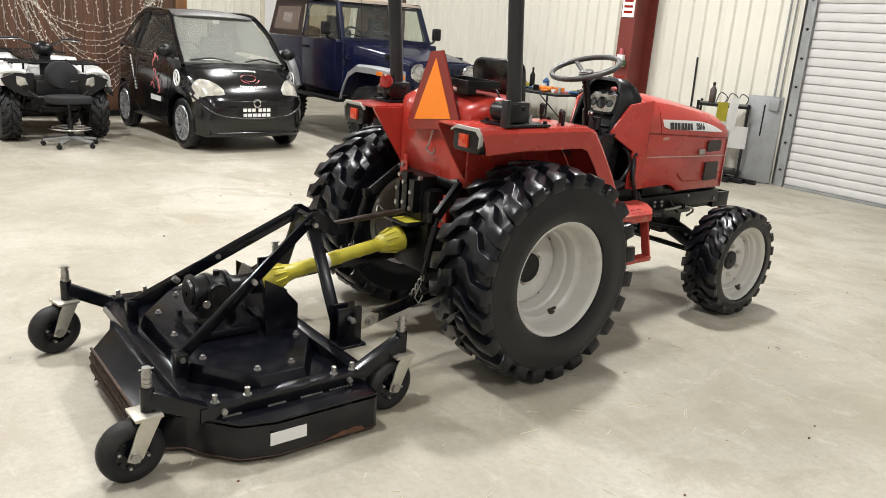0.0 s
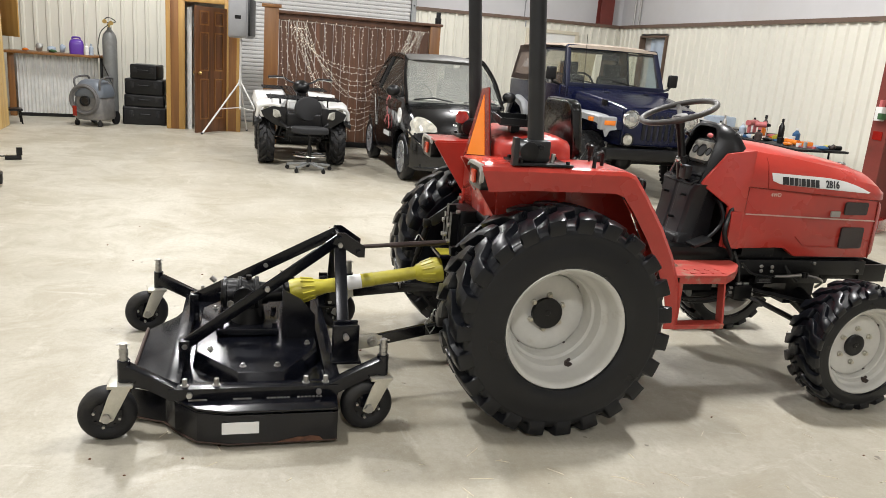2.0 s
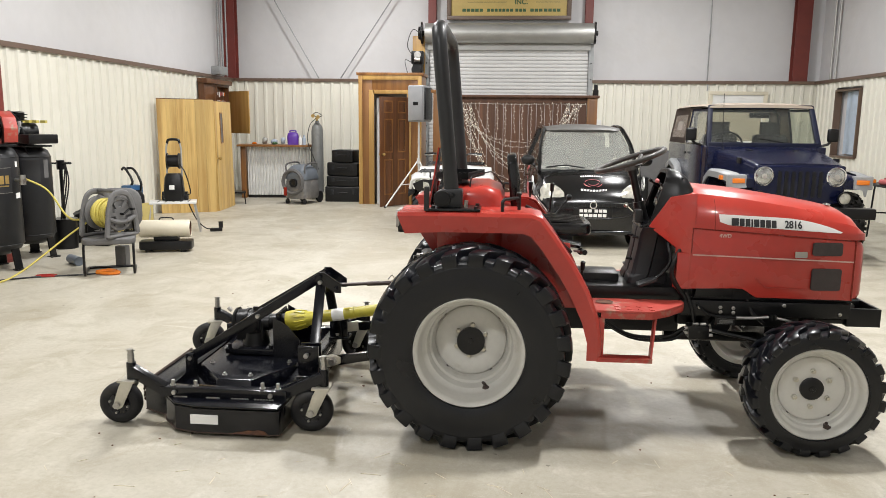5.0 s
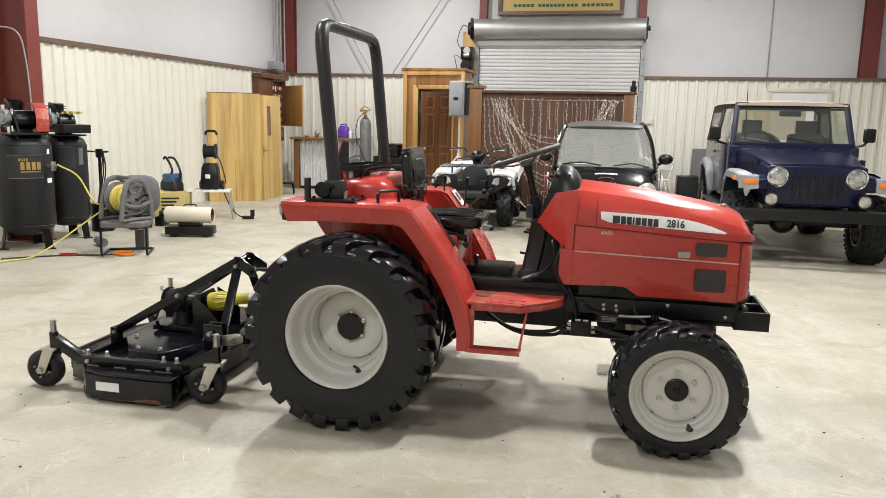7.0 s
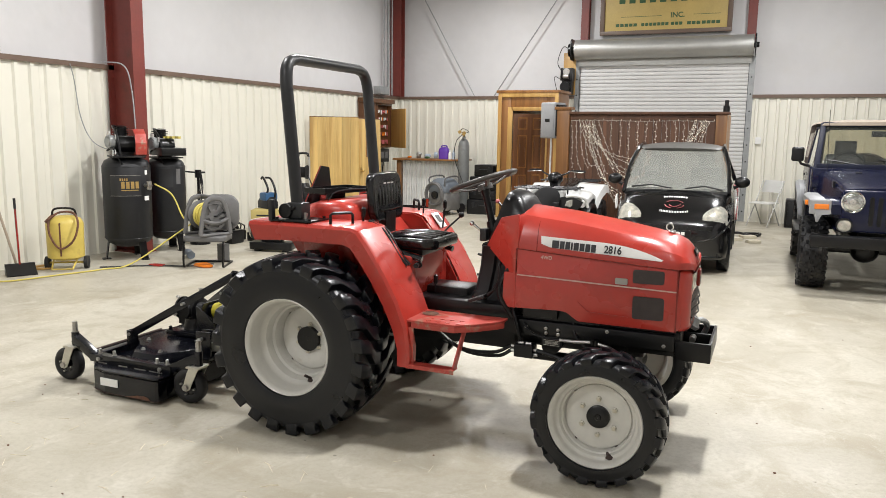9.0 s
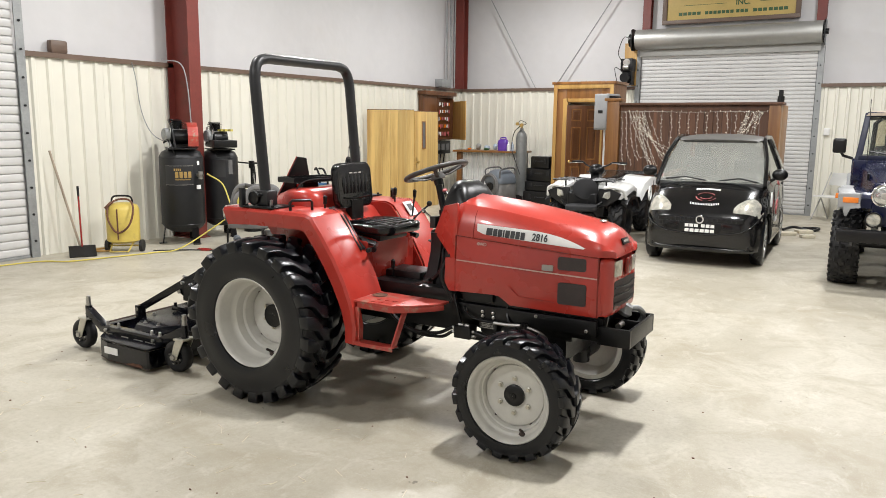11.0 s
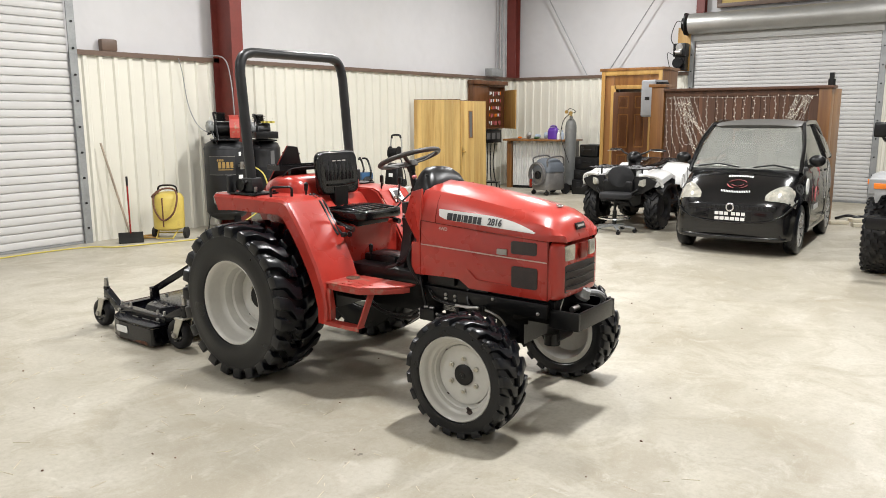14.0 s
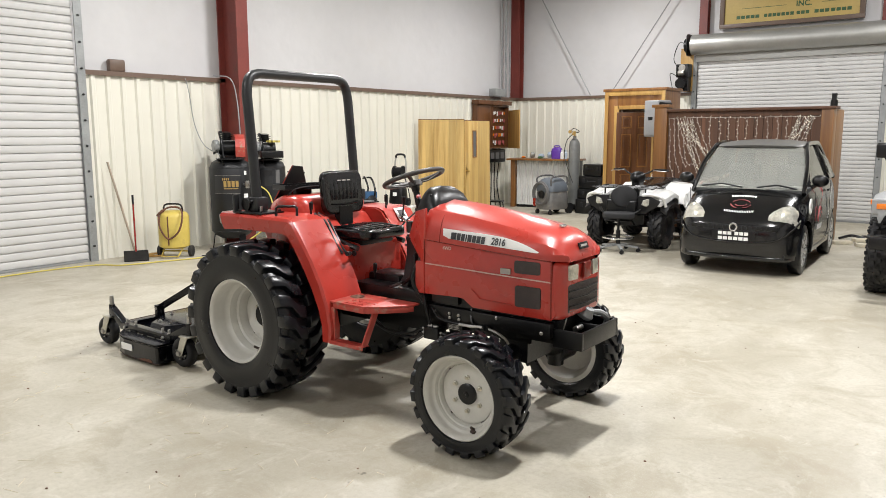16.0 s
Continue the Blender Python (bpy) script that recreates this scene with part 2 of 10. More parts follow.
M_FLOOR = concrete("concrete_floor")
M_PANEL = pbr("cream_sheet_metal", (0.71, 0.692, 0.607), 0.40, var=0.05, scale=0.8, stain=(0.60, 0.575, 0.47), stain_at=(0.60, 0.85), stain_scale=0.9, stretch=(1, 1, 0.35), piece=0.02)
M_VINYL = pbr("white_vinyl_lining", (0.60, 0.594, 0.60), 0.55, var=0.05, scale=0.5, bump=0.02, bscale=1.6, stain=(0.58, 0.565, 0.545), stain_at=(0.56, 0.85), stain_scale=0.7)
# ceiling out of view: its grey is chosen to cut bounced fill light
M_ROOF = pbr("unseen_ceiling_grey", (0.36, 0.355, 0.345), 0.5, var=0.1, scale=0.8)
M_TRIM = pbr("brown_trim", (0.13, 0.085, 0.06), 0.45, var=0.15, scale=3)
M_REDSTEEL = pbr("red_oxide_steel", (0.16, 0.030, 0.022), 0.5, var=0.2, scale=3, stain=(0.09, 0.03, 0.02), stain_scale=2.5, bump=0.0008, bscale=60)
M_SLAT = pbr("white_slat", (0.565, 0.56, 0.55), 0.38, var=0.06, scale=2, stain=(0.55, 0.54, 0.5), stain_at=(0.62, 0.9), piece=0.03)
M_GALV = pbr("galvanised_steel", (0.42, 0.42, 0.40), 0.40, 0.6, var=0.10, scale=3, rough_var=0.06)
M_DULLGALV = pbr("dull_grey_steel", (0.30, 0.31, 0.31), 0.5, 0.4, var=0.2, scale=6)
M_RED = pbr("red_tractor_paint", (0.43, 0.038, 0.026), 0.28, var=0.12, scale=3, coat=0.35, stain=(0.36, 0.052, 0.040), stain_at=(0.60, 0.85), stain_scale=4, rough_var=0.1, bump=0.0002, bscale=25)
M_REDWORN = pbr("worn_red_paint", (0.42, 0.055, 0.04), 0.45, var=0.2, scale=6, stain=(0.30, 0.20, 0.14), stain_at=(0.56, 0.66), stain_scale=9, bump=0.0005, bscale=50)
M_BLACK = pbr("black_paint", (0.0040, 0.0040, 0.0050), 0.19, var=0.3, scale=4, stain=(0.014, 0.013, 0.012), stain_at=(0.56, 0.8), stain_scale=7, rough_var=0.10, spec=0.5)
M_WHEELGRIP = pbr("worn_grey_grip", (0.045, 0.042, 0.038), 0.45, var=0.25, scale=9, stain=(0.10, 0.09, 0.08), stain_at=(0.5, 0.7), stain_scale=12)
M_DECK = pbr("dusty_navy_black_paint", (0.0030, 0.0034, 0.0058), 0.20, var=0.35, scale=5, stain=(0.011, 0.0108, 0.012), stain_at=(0.52, 0.74), stain_scale=8, rough_var=0.14, spec=0.42, bump=0.0004, bscale=18)
M_BLACKMAT = pbr("black_plastic", (0.0045, 0.0045, 0.005), 0.34, var=0.3, scale=8, bump=0.0003, bscale=200, spec=0.38)
M_SATIN = pbr("satin_black_paint", (0.012, 0.0125, 0.0135), 0.40, var=0.3, scale=6, spec=0.5, stain=(0.03, 0.03, 0.03), stain_at=(0.6, 0.8), stain_scale=8, bump=0.0004, bscale=40)
M_IRON = pbr("black_cast_iron", (0.003, 0.003, 0.0035), 0.32, var=0.4, scale=7, spec=0.36, stain=(0.014, 0.012, 0.010), stain_at=(0.58, 0.8), stain_scale=6, bump=0.0012, bscale=90)
M_TYRE = pbr("tyre_rubber", (0.0030, 0.0037, 0.0058), 0.30, var=0.25, scale=6, stain=(0.007, 0.0072, 0.0085), stain_scale=5, bump=0.0004, bscale=120, rough_var=0.10, spec=0.42)
M_TYREOLD = pbr("dusty_tyre_rubber", (0.011, 0.011, 0.012), 0.55, var=0.3, scale=8, spec=0.3, stain=(0.045, 0.042, 0.037), stain_at=(0.52, 0.72), stain_scale=7, bump=0.001, bscale=120)
M_RIM = pbr("pale_grey_rim_paint", (0.57, 0.56, 0.52), 0.34, var=0.08, scale=5, stain=(0.36, 0.32, 0.25), stain_at=(0.64, 0.85), stain_scale=6)
M_STEEL = pbr("bare_steel", (0.42, 0.41, 0.39), 0.35, 0.9, var=0.25, scale=12, stain=(0.20, 0.15, 0.10), stain_scale=14)
M_ZINC = pbr("zinc_plated_steel", (0.55, 0.53, 0.46), 0.38, 0.75, var=0.15, scale=10, stain=(0.45, 0.38, 0.24), stain_scale=9)
M_CHROME = pbr("chrome", (0.75, 0.75, 0.75), 0.12, 1.0, var=0.05, scale=5, rough_var=0.06)
M_RUST = pbr("rusty_steel", (0.13, 0.055, 0.03), 0.8, var=0.4, scale=20, stain=(0.03, 0.02, 0.018), stain_scale=15, bump=0.001, bscale=150)
M_YELLOWPL = pbr("yellow_plastic", (0.48, 0.42, 0.04), 0.4, var=0.15, scale=6, stain=(0.28, 0.23, 0.03), stain_at=(0.55, 0.8), stain_scale=8)
M_YELLOW = pbr("yellow_paint", (0.55, 0.42, 0.09), 0.45, var=0.12, scale=5, stain=(0.30, 0.22, 0.08), stain_at=(0.58, 0.8), stain_scale=7)
M_HOSE = pbr("yellow_hose", (0.56, 0.47, 0.10), 0.5, var=0.15, scale=8)
M_ORANGE = pbr("orange_fluorescent_plastic", (0.85, 0.22, 0.01), 0.45, var=0.04, scale=4)
M_DKRED = pbr("dark_red_reflector_and_gap_shade", (0.20, 0.018, 0.012), 0.25, var=0.1, scale=5)
M_TAIL = pbr("red_lens", (0.26, 0.012, 0.008), 0.14, var=0.2, scale=9, coat=0.5)
M_TAILORANGE = pbr("orange_red_lens", (0.52, 0.045, 0.015), 0.14, var=0.2, scale=9, coat=0.5)
M_AMBER = pbr("amber_lens", (0.75, 0.20, 0.02), 0.15, var=0.1, scale=5, coat=0.5)
M_LENS = pbr("clear_lamp_lens", (0.50, 0.49, 0.43), 0.10, 0.35, var=0.45, scale=14, coat=0.6, stain=(0.72, 0.68, 0.56), stain_at=(0.52, 0.62), stain_scale=9)
M_REFLECTOR = pbr("lamp_reflector", (0.52, 0.53, 0.52), 0.16, 0.85, var=0.45, scale=22, bump=0.004, bscale=26, coat=0.6)
M_WHITE = pbr("white_sticker", (0.78, 0.78, 0.76), 0.4, var=0.04, scale=4)
M_WHITEPL = pbr("white_plastic", (0.72, 0.72, 0.70), 0.33, var=0.06, scale=4, coat=0.2)
M_INK = pbr("black_ink", (0.02, 0.02, 0.022), 0.4, var=0.1, scale=4)
M_LEATHER = pbr("black_vinyl", (0.0035, 0.0035, 0.004), 0.16, var=0.3, scale=9, bump=0.0014, bscale=24, spec=0.55)
M_GREYPAINT = pbr("pale_grey_chipped_paint", (0.34, 0.32, 0.29), 0.5, var=0.1, scale=7)
M_MESH = pbr("dark_vent_screen", (0.045, 0.034, 0.032), 0.55, var=0.3, scale=30, bump=0.002, bscale=300)
M_OAK = timber("honey_oak", (0.46, 0.275, 0.08), (0.34, 0.18, 0.045), 0.42, 2.2)
M_OAKPALE = timber("pale_streaked_oak", (0.60, 0.41, 0.145), (0.43, 0.255, 0.075), 0.40, 3.2, piece=0.16)
M_POLE = timber("weathered_pole_wood", (0.36, 0.30, 0.23), (0.26, 0.20, 0.145), 0.6, 4.0)
M_CORRUGATED = pbr("bright_corrugated_steel", (0.72, 0.72, 0.70), 0.42, 0.35, var=0.12, scale=7, stain=(0.5, 0.49, 0.46), stain_at=(0.58, 0.8), stain_scale=3)
M_OAKDK = timber("varnished_brown_wood", (0.26, 0.115, 0.03), (0.15, 0.058, 0.015), 0.38, 2.4)
M_DOORWOOD = timber("dark_door_wood", (0.14, 0.055, 0.02), (0.075, 0.028, 0.01), 0.35, 2.6)
M_BOARD = timber("dark_brown_boards", (0.13, 0.058, 0.03), (0.075, 0.032, 0.016), 0.5, 2.6, piece=0.2)
M_CARBLACK = pbr("black_car_paint", (0.004, 0.004, 0.0045), 0.18, var=0.2, scale=3, coat=0.3, stain=(0.02, 0.02, 0.02), stain_at=(0.6, 0.9), stain_scale=2, rough_var=0.08)
M_CARDULL = pbr("dusty_black_roof", (0.10, 0.097, 0.09), 0.5, var=0.2, scale=3)
M_NAVY = pbr("navy_blue_car_paint", (0.004, 0.006, 0.026), 0.22, var=0.2, scale=2, coat=0.1, spec=0.35, stain=(0.05, 0.05, 0.062), stain_at=(0.58, 0.9), stain_scale=2.5, rough_var=0.1)
M_SILVERPL = pbr("silver_grey_plastic", (0.25, 0.255, 0.26), 0.45, var=0.15, scale=4)
M_TAN = pbr("tan_canvas", (0.36, 0.30, 0.24), 0.8, var=0.12, scale=5, bump=0.001, bscale=220)
M_BROWNCANVAS = pbr("brown_canvas", (0.10, 0.07, 0.055), 0.8, var=0.15, scale=5, bump=0.001, bscale=220)
M_CABIN = pbr("dark_cabin", (0.03, 0.03, 0.03), 0.7, var=0.2, scale=5)
M_ALLOY = pbr("alloy_wheel", (0.55, 0.56, 0.57), 0.28, 0.7, var=0.1, scale=8)
M_GREYPL = pbr("dark_grey_plastic", (0.013, 0.0135, 0.015), 0.42, spec=0.35, var=0.25, scale=6, bump=0.0004, bscale=150)
M_MIDGREY = pbr("mid_grey_plastic", (0.115, 0.113, 0.112), 0.55, var=0.2, scale=6, bump=0.0004, bscale=150)
M_VAC = pbr("dusty_grey_plastic", (0.16, 0.158, 0.155), 0.6, var=0.25, scale=7, stain=(0.30, 0.28, 0.25), stain_at=(0.5, 0.75), stain_scale=6)
M_FABRIC = pbr("black_cloth", (0.015, 0.015, 0.016), 0.9, var=0.25, scale=10, bump=0.0008, bscale=300)
M_BLUE = pbr("blue_plastic", (0.03, 0.10, 0.22), 0.4, var=0.12, scale=6)
M_SLATEBLUE = pbr("slate_blue_paint", (0.13, 0.15, 0.175), 0.45, var=0.15, scale=6)
M_PURPLE = pbr("purple_plastic", (0.10, 0.03, 0.30), 0.35, var=0.1, scale=6)
M_CYLGREY = pbr("grey_gas_cylinder_paint", (0.15, 0.155, 0.15), 0.4, var=0.2, scale=5, stain=(0.24, 0.24, 0.23), stain_scale=3)
M_CREAM = pbr("cream_enamel", (0.62, 0.57, 0.45), 0.4, var=0.08, scale=5)
M_SIGN = pbr("gold_sign_board", (0.50, 0.37, 0.12), 0.5, var=0.12, scale=3)
M_GREEN = pbr("dark_green_ink", (0.03, 0.09, 0.03), 0.5, var=0.1, scale=4)
M_WIRE = pbr("clear_light_wire", (0.62, 0.58, 0.50), 0.35, var=0.1, scale=10)
M_BULB = glow("warm_bulb", (1.0, 0.93, 0.80), 0.35)
M_SPEAKER = pbr("light_grey_plastic", (0.30, 0.305, 0.315), 0.5, var=0.08, scale=6, bump=0.0004, bscale=150)
M_TUBE = glow("lamp_tube", (1.0, 0.95, 0.86), 9.0)
M_STRAW = pbr("dry_straw", (0.66, 0.60, 0.46), 0.7, var=0.2, scale=20)
M_CARDBOARD = pbr("yellow_carton", (0.50, 0.40, 0.14), 0.7, var=0.12, scale=5)
M_COPPER = pbr("brass", (0.55, 0.38, 0.14), 0.35, 0.9, var=0.15, scale=9)
M_PINK = pbr("pink_red_plastic", (0.50, 0.13, 0.13), 0.4, var=0.15, scale=6)
M_BOTTLE = pbr("assorted_dark_plastic", (0.05, 0.035, 0.03), 0.4, var=0.3, scale=6, piece=0.4)
M_CLOTH = pbr("pale_blue_cloth", (0.40, 0.47, 0.56), 0.85, var=0.15, scale=6)

M_STRIPE = pbr("pale_pinstripe", (0.60, 0.42, 0.37), 0.4, var=0.1, scale=12)
M_LINK = pbr("brown_stained_steel", (0.05, 0.034, 0.03), 0.4, 0.3, var=0.3, scale=14, stain=(0.03, 0.022, 0.02), stain_scale=16)
M_CHAIN = pbr("dark_rusty_chain", (0.05, 0.028, 0.020), 0.6, 0.3, var=0.4, scale=30, stain=(0.14, 0.075, 0.045), stain_scale=25)
M_NAVYDULL = pbr("dull_navy_paint", (0.004, 0.006, 0.022), 0.5, var=0.2, scale=3, spec=0.3, stain=(0.03, 0.03, 0.04), stain_at=(0.6, 0.9))


# the hall
def wall_with_gap(name, axis, at, thick, lo, hi, z1, gap=None, material=M_VINYL, label="white vinyl-lined upper wall of a steel hall"):
    """A wall in the plane axis = at, from lo to hi along the other axis, with one opening (a, b, top)."""
    bm = B()
    spans = [(lo, hi, 0.0, z1)] if not gap else [(lo, gap[0], 0.0, z1), (gap[1], hi, 0.0, z1), (gap[0], gap[1], gap[2], z1)]
    for a, b, za, zb in spans:
        if axis == "x":
            box(bm, at, at + thick, a, b, za, zb)
        else:
            box(bm, a, b, at, at + thick, za, zb)
    ob = new(name, mesh_of(name, bm, material))
    return tagged(ob, label, "wall", kind="structure")


def ribbed(length, height, pitch=0.2, deep=0.028):
    """A sheet of ribbed steel along x, standing on z = 0; ribs stand out to -y."""
    bm = B()
    n = max(1, round(length / pitch))
    p = length / n
    line = []
    for i in range(n):
        u = i * p
        line += [(u + 0.30 * p, 0.0), (u + 0.39 * p, -deep), (u + 0.61 * p, -deep), (u + 0.70 * p, 0.0)]
    line = [(0.001, 0.0)] + line + [(length - 0.001, 0.0)]
    out = line + [(x, y + 0.004) for x, y in reversed(line)]
    prism(bm, out, "z", 0.0, height)
    return bm


def panels(parent, a, b, place, height, count=0):
    n = count or max(1, round((b - a) / 1.0))
    w = (b - a) / n
    me = mesh_of("panel", ribbed(w, height), M_PANEL, 20)
    for i in range(n):
        part("panel", me, None, parent, m=place(a + i * w))


def strip(name, bm, material, label):
    return tagged(new(name, mesh_of(name, bm, material)), label, "trim", kind="structure")


solid = bx(XL - 0.4, XR + 0.4, YF - 0.4, YB + 0.6, -0.15, 0.0)
tagged(new("floor", mesh_of("floor", solid, M_FLOOR)), "smooth pale concrete floor with blotches and scuffs", "floor", kind="structure")
# unseen ceiling closes the hall; kept dark so shadows stay deep
tagged(new("ceiling", mesh_of("ceiling", bx(XL - 0.4, XR + 0.4, YF - 0.4, YB + 0.6, HC, HC + 0.15), M_ROOF)), "unseen ceiling of the steel hall, greyed to weaken bounced light", "ceiling", kind="structure")

LD, RD, BD = (0.44, 4.45, 3.7), (0.75, 4.76, 3.7), (1.0, 4.28, 3.3)
wl = wall_with_gap("wall_west", "x", XL - 0.12, -0.2, YF, YB + 0.3, HC, LD)
wr = wall_with_gap("wall_east", "x", XR + 0.12, 0.2, YF, YB + 0.3, HC, RD)
wb = wall_with_gap("wall_north", "y", YB + 0.22, 0.2, XL - 0.12, XR + 0.12, HC, BD)
wall_with_gap("wall_south", "y", YF, -0.2, XL - 0.12, XR + 0.12, HC, None, label="plain white lined wall")

# ribbed lining up to the trim
panels(wl, LD[1] + 0.10, YB, lambda u: pose(XL, u, 0, 0, 0, 90), TRIM)
panels(wl, YF, LD[0] - 0.10, lambda u: pose(XL, u, 0, 0, 0, 90), TRIM)
panels(wb, XL, BD[0] - 0.08, lambda u: pose(u, YB, 0), TRIM)
panels(wb, BD[1] + 0.08, XR, lambda u: pose(u, YB, 0), TRIM)
panels(wr, RD[1] + 0.16, 12.92, lambda u: pose(XR, 12.92 + RD[1] + 0.16 - u, 0, 0, 0, -90), TRIM)
panels(wr, 13.98, YB, lambda u: pose(XR, 13.98 + YB - u, 0, 0, 0, -90), TRIM)
panels(wr, YF, RD[0] - 0.16, lambda u: pose(XR, YF + RD[0] - 0.16 - u, 0, 0, 0, -90), TRIM)
bm = B()
me = mesh_of("panel", ribbed(1.06, 0.16), M_PANEL, 20)
part("panel", me, None, wr, m=pose(XR, 13.98, 2.26, 0, 0, -90))
part("panel", mesh_of("panel", ribbed(1.06, 1.0), M_PANEL, 20), None, wr, m=pose(XR, 13.98, 0, 0, 0, -90))

for nm, lo, hi, ax in (("trim_west", LD[1] + 0.1, YB, "x"), ("trim_west", YF, LD[0] - 0.1, "x"), ("trim_east", RD[1] + 0.16, YB, "X"), ("trim_east", YF, RD[0] - 0.16, "X"),
                       ("trim_north", XL, BD[0] - 0.08, "y"), ("trim_north", BD[1] + 0.08, XR, "y")):
    bm = B()
    if ax == "x":
        box(bm, XL - 0.14, XL + 0.05, lo, hi, TRIM, TRIM + 0.012)
        box(bm, XL + 0.036, XL + 0.05, lo, hi, TRIM - 0.05, TRIM)
    elif ax == "X":
        box(bm, XR - 0.05, XR + 0.14, lo, hi, TRIM, TRIM + 0.012)
        box(bm, XR - 0.05, XR - 0.036, lo, hi, TRIM - 0.05, TRIM)
    else:
        box(bm, lo + (0.06 if lo < 0 else 0), hi - (0.06 if hi > 8 else 0), YB - 0.05, YB + 0.24, TRIM, TRIM + 0.012)
        box(bm, lo + (0.06 if lo < 0 else 0), hi - (0.06 if hi > 8 else 0), YB - 0.05, YB - 0.036, TRIM - 0.05, TRIM)
    strip(nm, bm, M_TRIM, "dark brown metal trim along the lining")


def column(m, width, deep, z0, z1, label="dark red steel I-column"):
    bm = B()
    t = 0.02
    box(bm, -width / 2, width / 2, -deep, -deep + t, z0, z1)
    box(bm, -width / 2, width / 2, -t, 0, z0, z1)
    box(bm, -t / 2, t / 2, -deep + t, -t, z0, z1)
    if z0 == 0:
        box(bm, -width / 2 - 0.03, width / 2 + 0.03, -deep - 0.03, 0, 0, 0.016)
    return solo("steel_column", bm, M_REDSTEEL, m, label, "column", kind="structure")


col_left = column(pose(XL + 0.03, 6.68, 0, 0, 0, 90), 0.20, 0.44, 0, HC)
col_right = column(pose(XR - 0.03, 7.05, 0, 0, 0, -90), 0.24, 0.44, 0, HC)
column(pose(-3.17, YB, 0), 0.26, 0.2, TRIM + 0.013, HC)
column(pose(8.46, YB + 0.21, 0), 0.29, 0.2, TRIM + 0.013, HC)
column(pose(BD[0] + 0.06, YB + 0.21, 0), 0.16, 0.16, 3.32, HC)
column(pose(BD[1] - 0.02, YB + 0.21, 0), 0.16, 0.16, 3.32, HC)

for a, b in (((-2.86, 5.1), (-1.31, 2.44)), ((0.97, 5.1), (-0.85, 2.44))):
    bm = B()
    cyl(bm, (a[0], YB - 0.03, a[1]), (b[0], YB - 0.03, b[1]), 0.012, n=8)
    solo("brace_rod", bm, M_DULLGALV, Matrix(), "thin steel cross-brace rod on the upper wall", "brace", kind="structure")


# roller doors: slats, side guides, and the drum where it shows
def roller_door(name, width, height, pitch=0.098, label="closed white steel roller door"):
    door = new(name)
    tagged(door, label, "roller door", kind="structure")
    bm = B()
    d = pitch * 0.17
    prof = [(0.004, 0.0), (-d * 0.60, pitch * 0.05), (-d * 0.92, pitch * 0.16), (-d, pitch * 0.40), (-d, pitch * 0.70), (-d * 0.82, pitch * 0.82), (0.0, pitch * 0.91), (0.006, pitch * 0.985), (0.012, pitch * 0.985), (0.012, 0.0)]
    prism(bm, prof, "x", 0.02, width - 0.02)
    me = mesh_of("slat", bm, M_SLAT, 30)
    for i in range(int(height / pitch)):
        part("slat", me, None, door, m=pose(0, 0, 0.03 + i * pitch))
    part("bottom_bar", bx(0.02, width - 0.02, -0.03, 0.02, 0.0, 0.03, 0.004), M_DULLGALV, door)
    for x0 in (-0.09, width - 0.01):
        bm = B()
        box(bm, x0, x0 + 0.10, -0.05, -0.035, 0, height)
        box(bm, x0 + (0.0 if x0 < 0 else 0.085), x0 + (0.015 if x0 < 0 else 0.10), -0.035, 0.06, 0, height)
        g = part("guide_rail", bm, M_DULLGALV, door)
        bm = B()
        cyl(bm, (0, -0.066, 0), (0, -0.05, 0), 0.014, n=8)
        bolt = mesh_of("bolt", bm, M_IRON)
        for k in range(int(height / 0.32)):
            part("bolt", bolt, None, g, m=pose(x0 + 0.05, 0, 0.2 + 0.32 * k))
    return door


rd = roller_door("door_1", LD[1] - LD[0], LD[2])
rd.matrix_basis = pose(XL + 0.02, LD[0], 0, 0, 0, 90)
rd = roller_door("door_2", RD[1] - RD[0], RD[2])
rd.matrix_basis = pose(XR - 0.02, RD[1], 0, 0, 0, -90)
rd = roller_door("door_3", BD[1] - BD[0], 3.15, 0.0735, "closed white roller door with a grey drum hood")
rd.matrix_basis = pose(BD[0], YB + 0.02, 0)
W3 = BD[1] - BD[0]
bm = B()
lathe(bm, (-0.05, -0.20, 3.34), (1, 0, 0), [(0, 0.02), (0, 0.195), (W3 + 0.1, 0.195), (W3 + 0.1, 0.02)], 36)
drum = part("drum_hood", bm, M_GALV, rd, "dull galvanised drum hood")
bm = B()
box(bm, -0.02, W3 + 0.02, -0.06, 0.0, 3.02, 3.16)
part("hood_apron", bm, M_GALV, rd)
for x0 in (-0.13, W3 + 0.07):
    bm = B()
    prism(bm, rrect(-0.2, 3.34, 0.34, 0.42, 0.1), "x", x0, x0 + 0.02)
    cyl(bm, (x0 - 0.05, -0.2, 3.34), (x0 + 0.07, -0.2, 3.34), 0.05)
    cyl(bm, (x0 - 0.06, -0.2, 3.34), (x0 - 0.02, -0.2, 3.34), 0.13, n=20)
    part("drum_bracket", bm, M_IRON, rd)

# door opener: motor on a plywood board beside the drum
op = thing("door_opener", pose(0.80, YB - 0.04, 0), "black chain-drive opener motor on a plywood board", "door opener")
part("board", bx(-0.13, 0.13, 0.0, 0.025, 2.45, 3.3, 0.004), M_OAK, op)
bm = bx(-0.13, 0.12, -0.25, -0.01, 2.72, 2.98, 0.02)
cyl(bm, (-0.02, -0.30, 2.60), (-0.02, -0.02, 2.60), 0.10)
box(bm, -0.10, 0.10, -0.2, -0.01, 2.46, 2.72)
part("motor", bm, M_IRON, op)
bm = B()
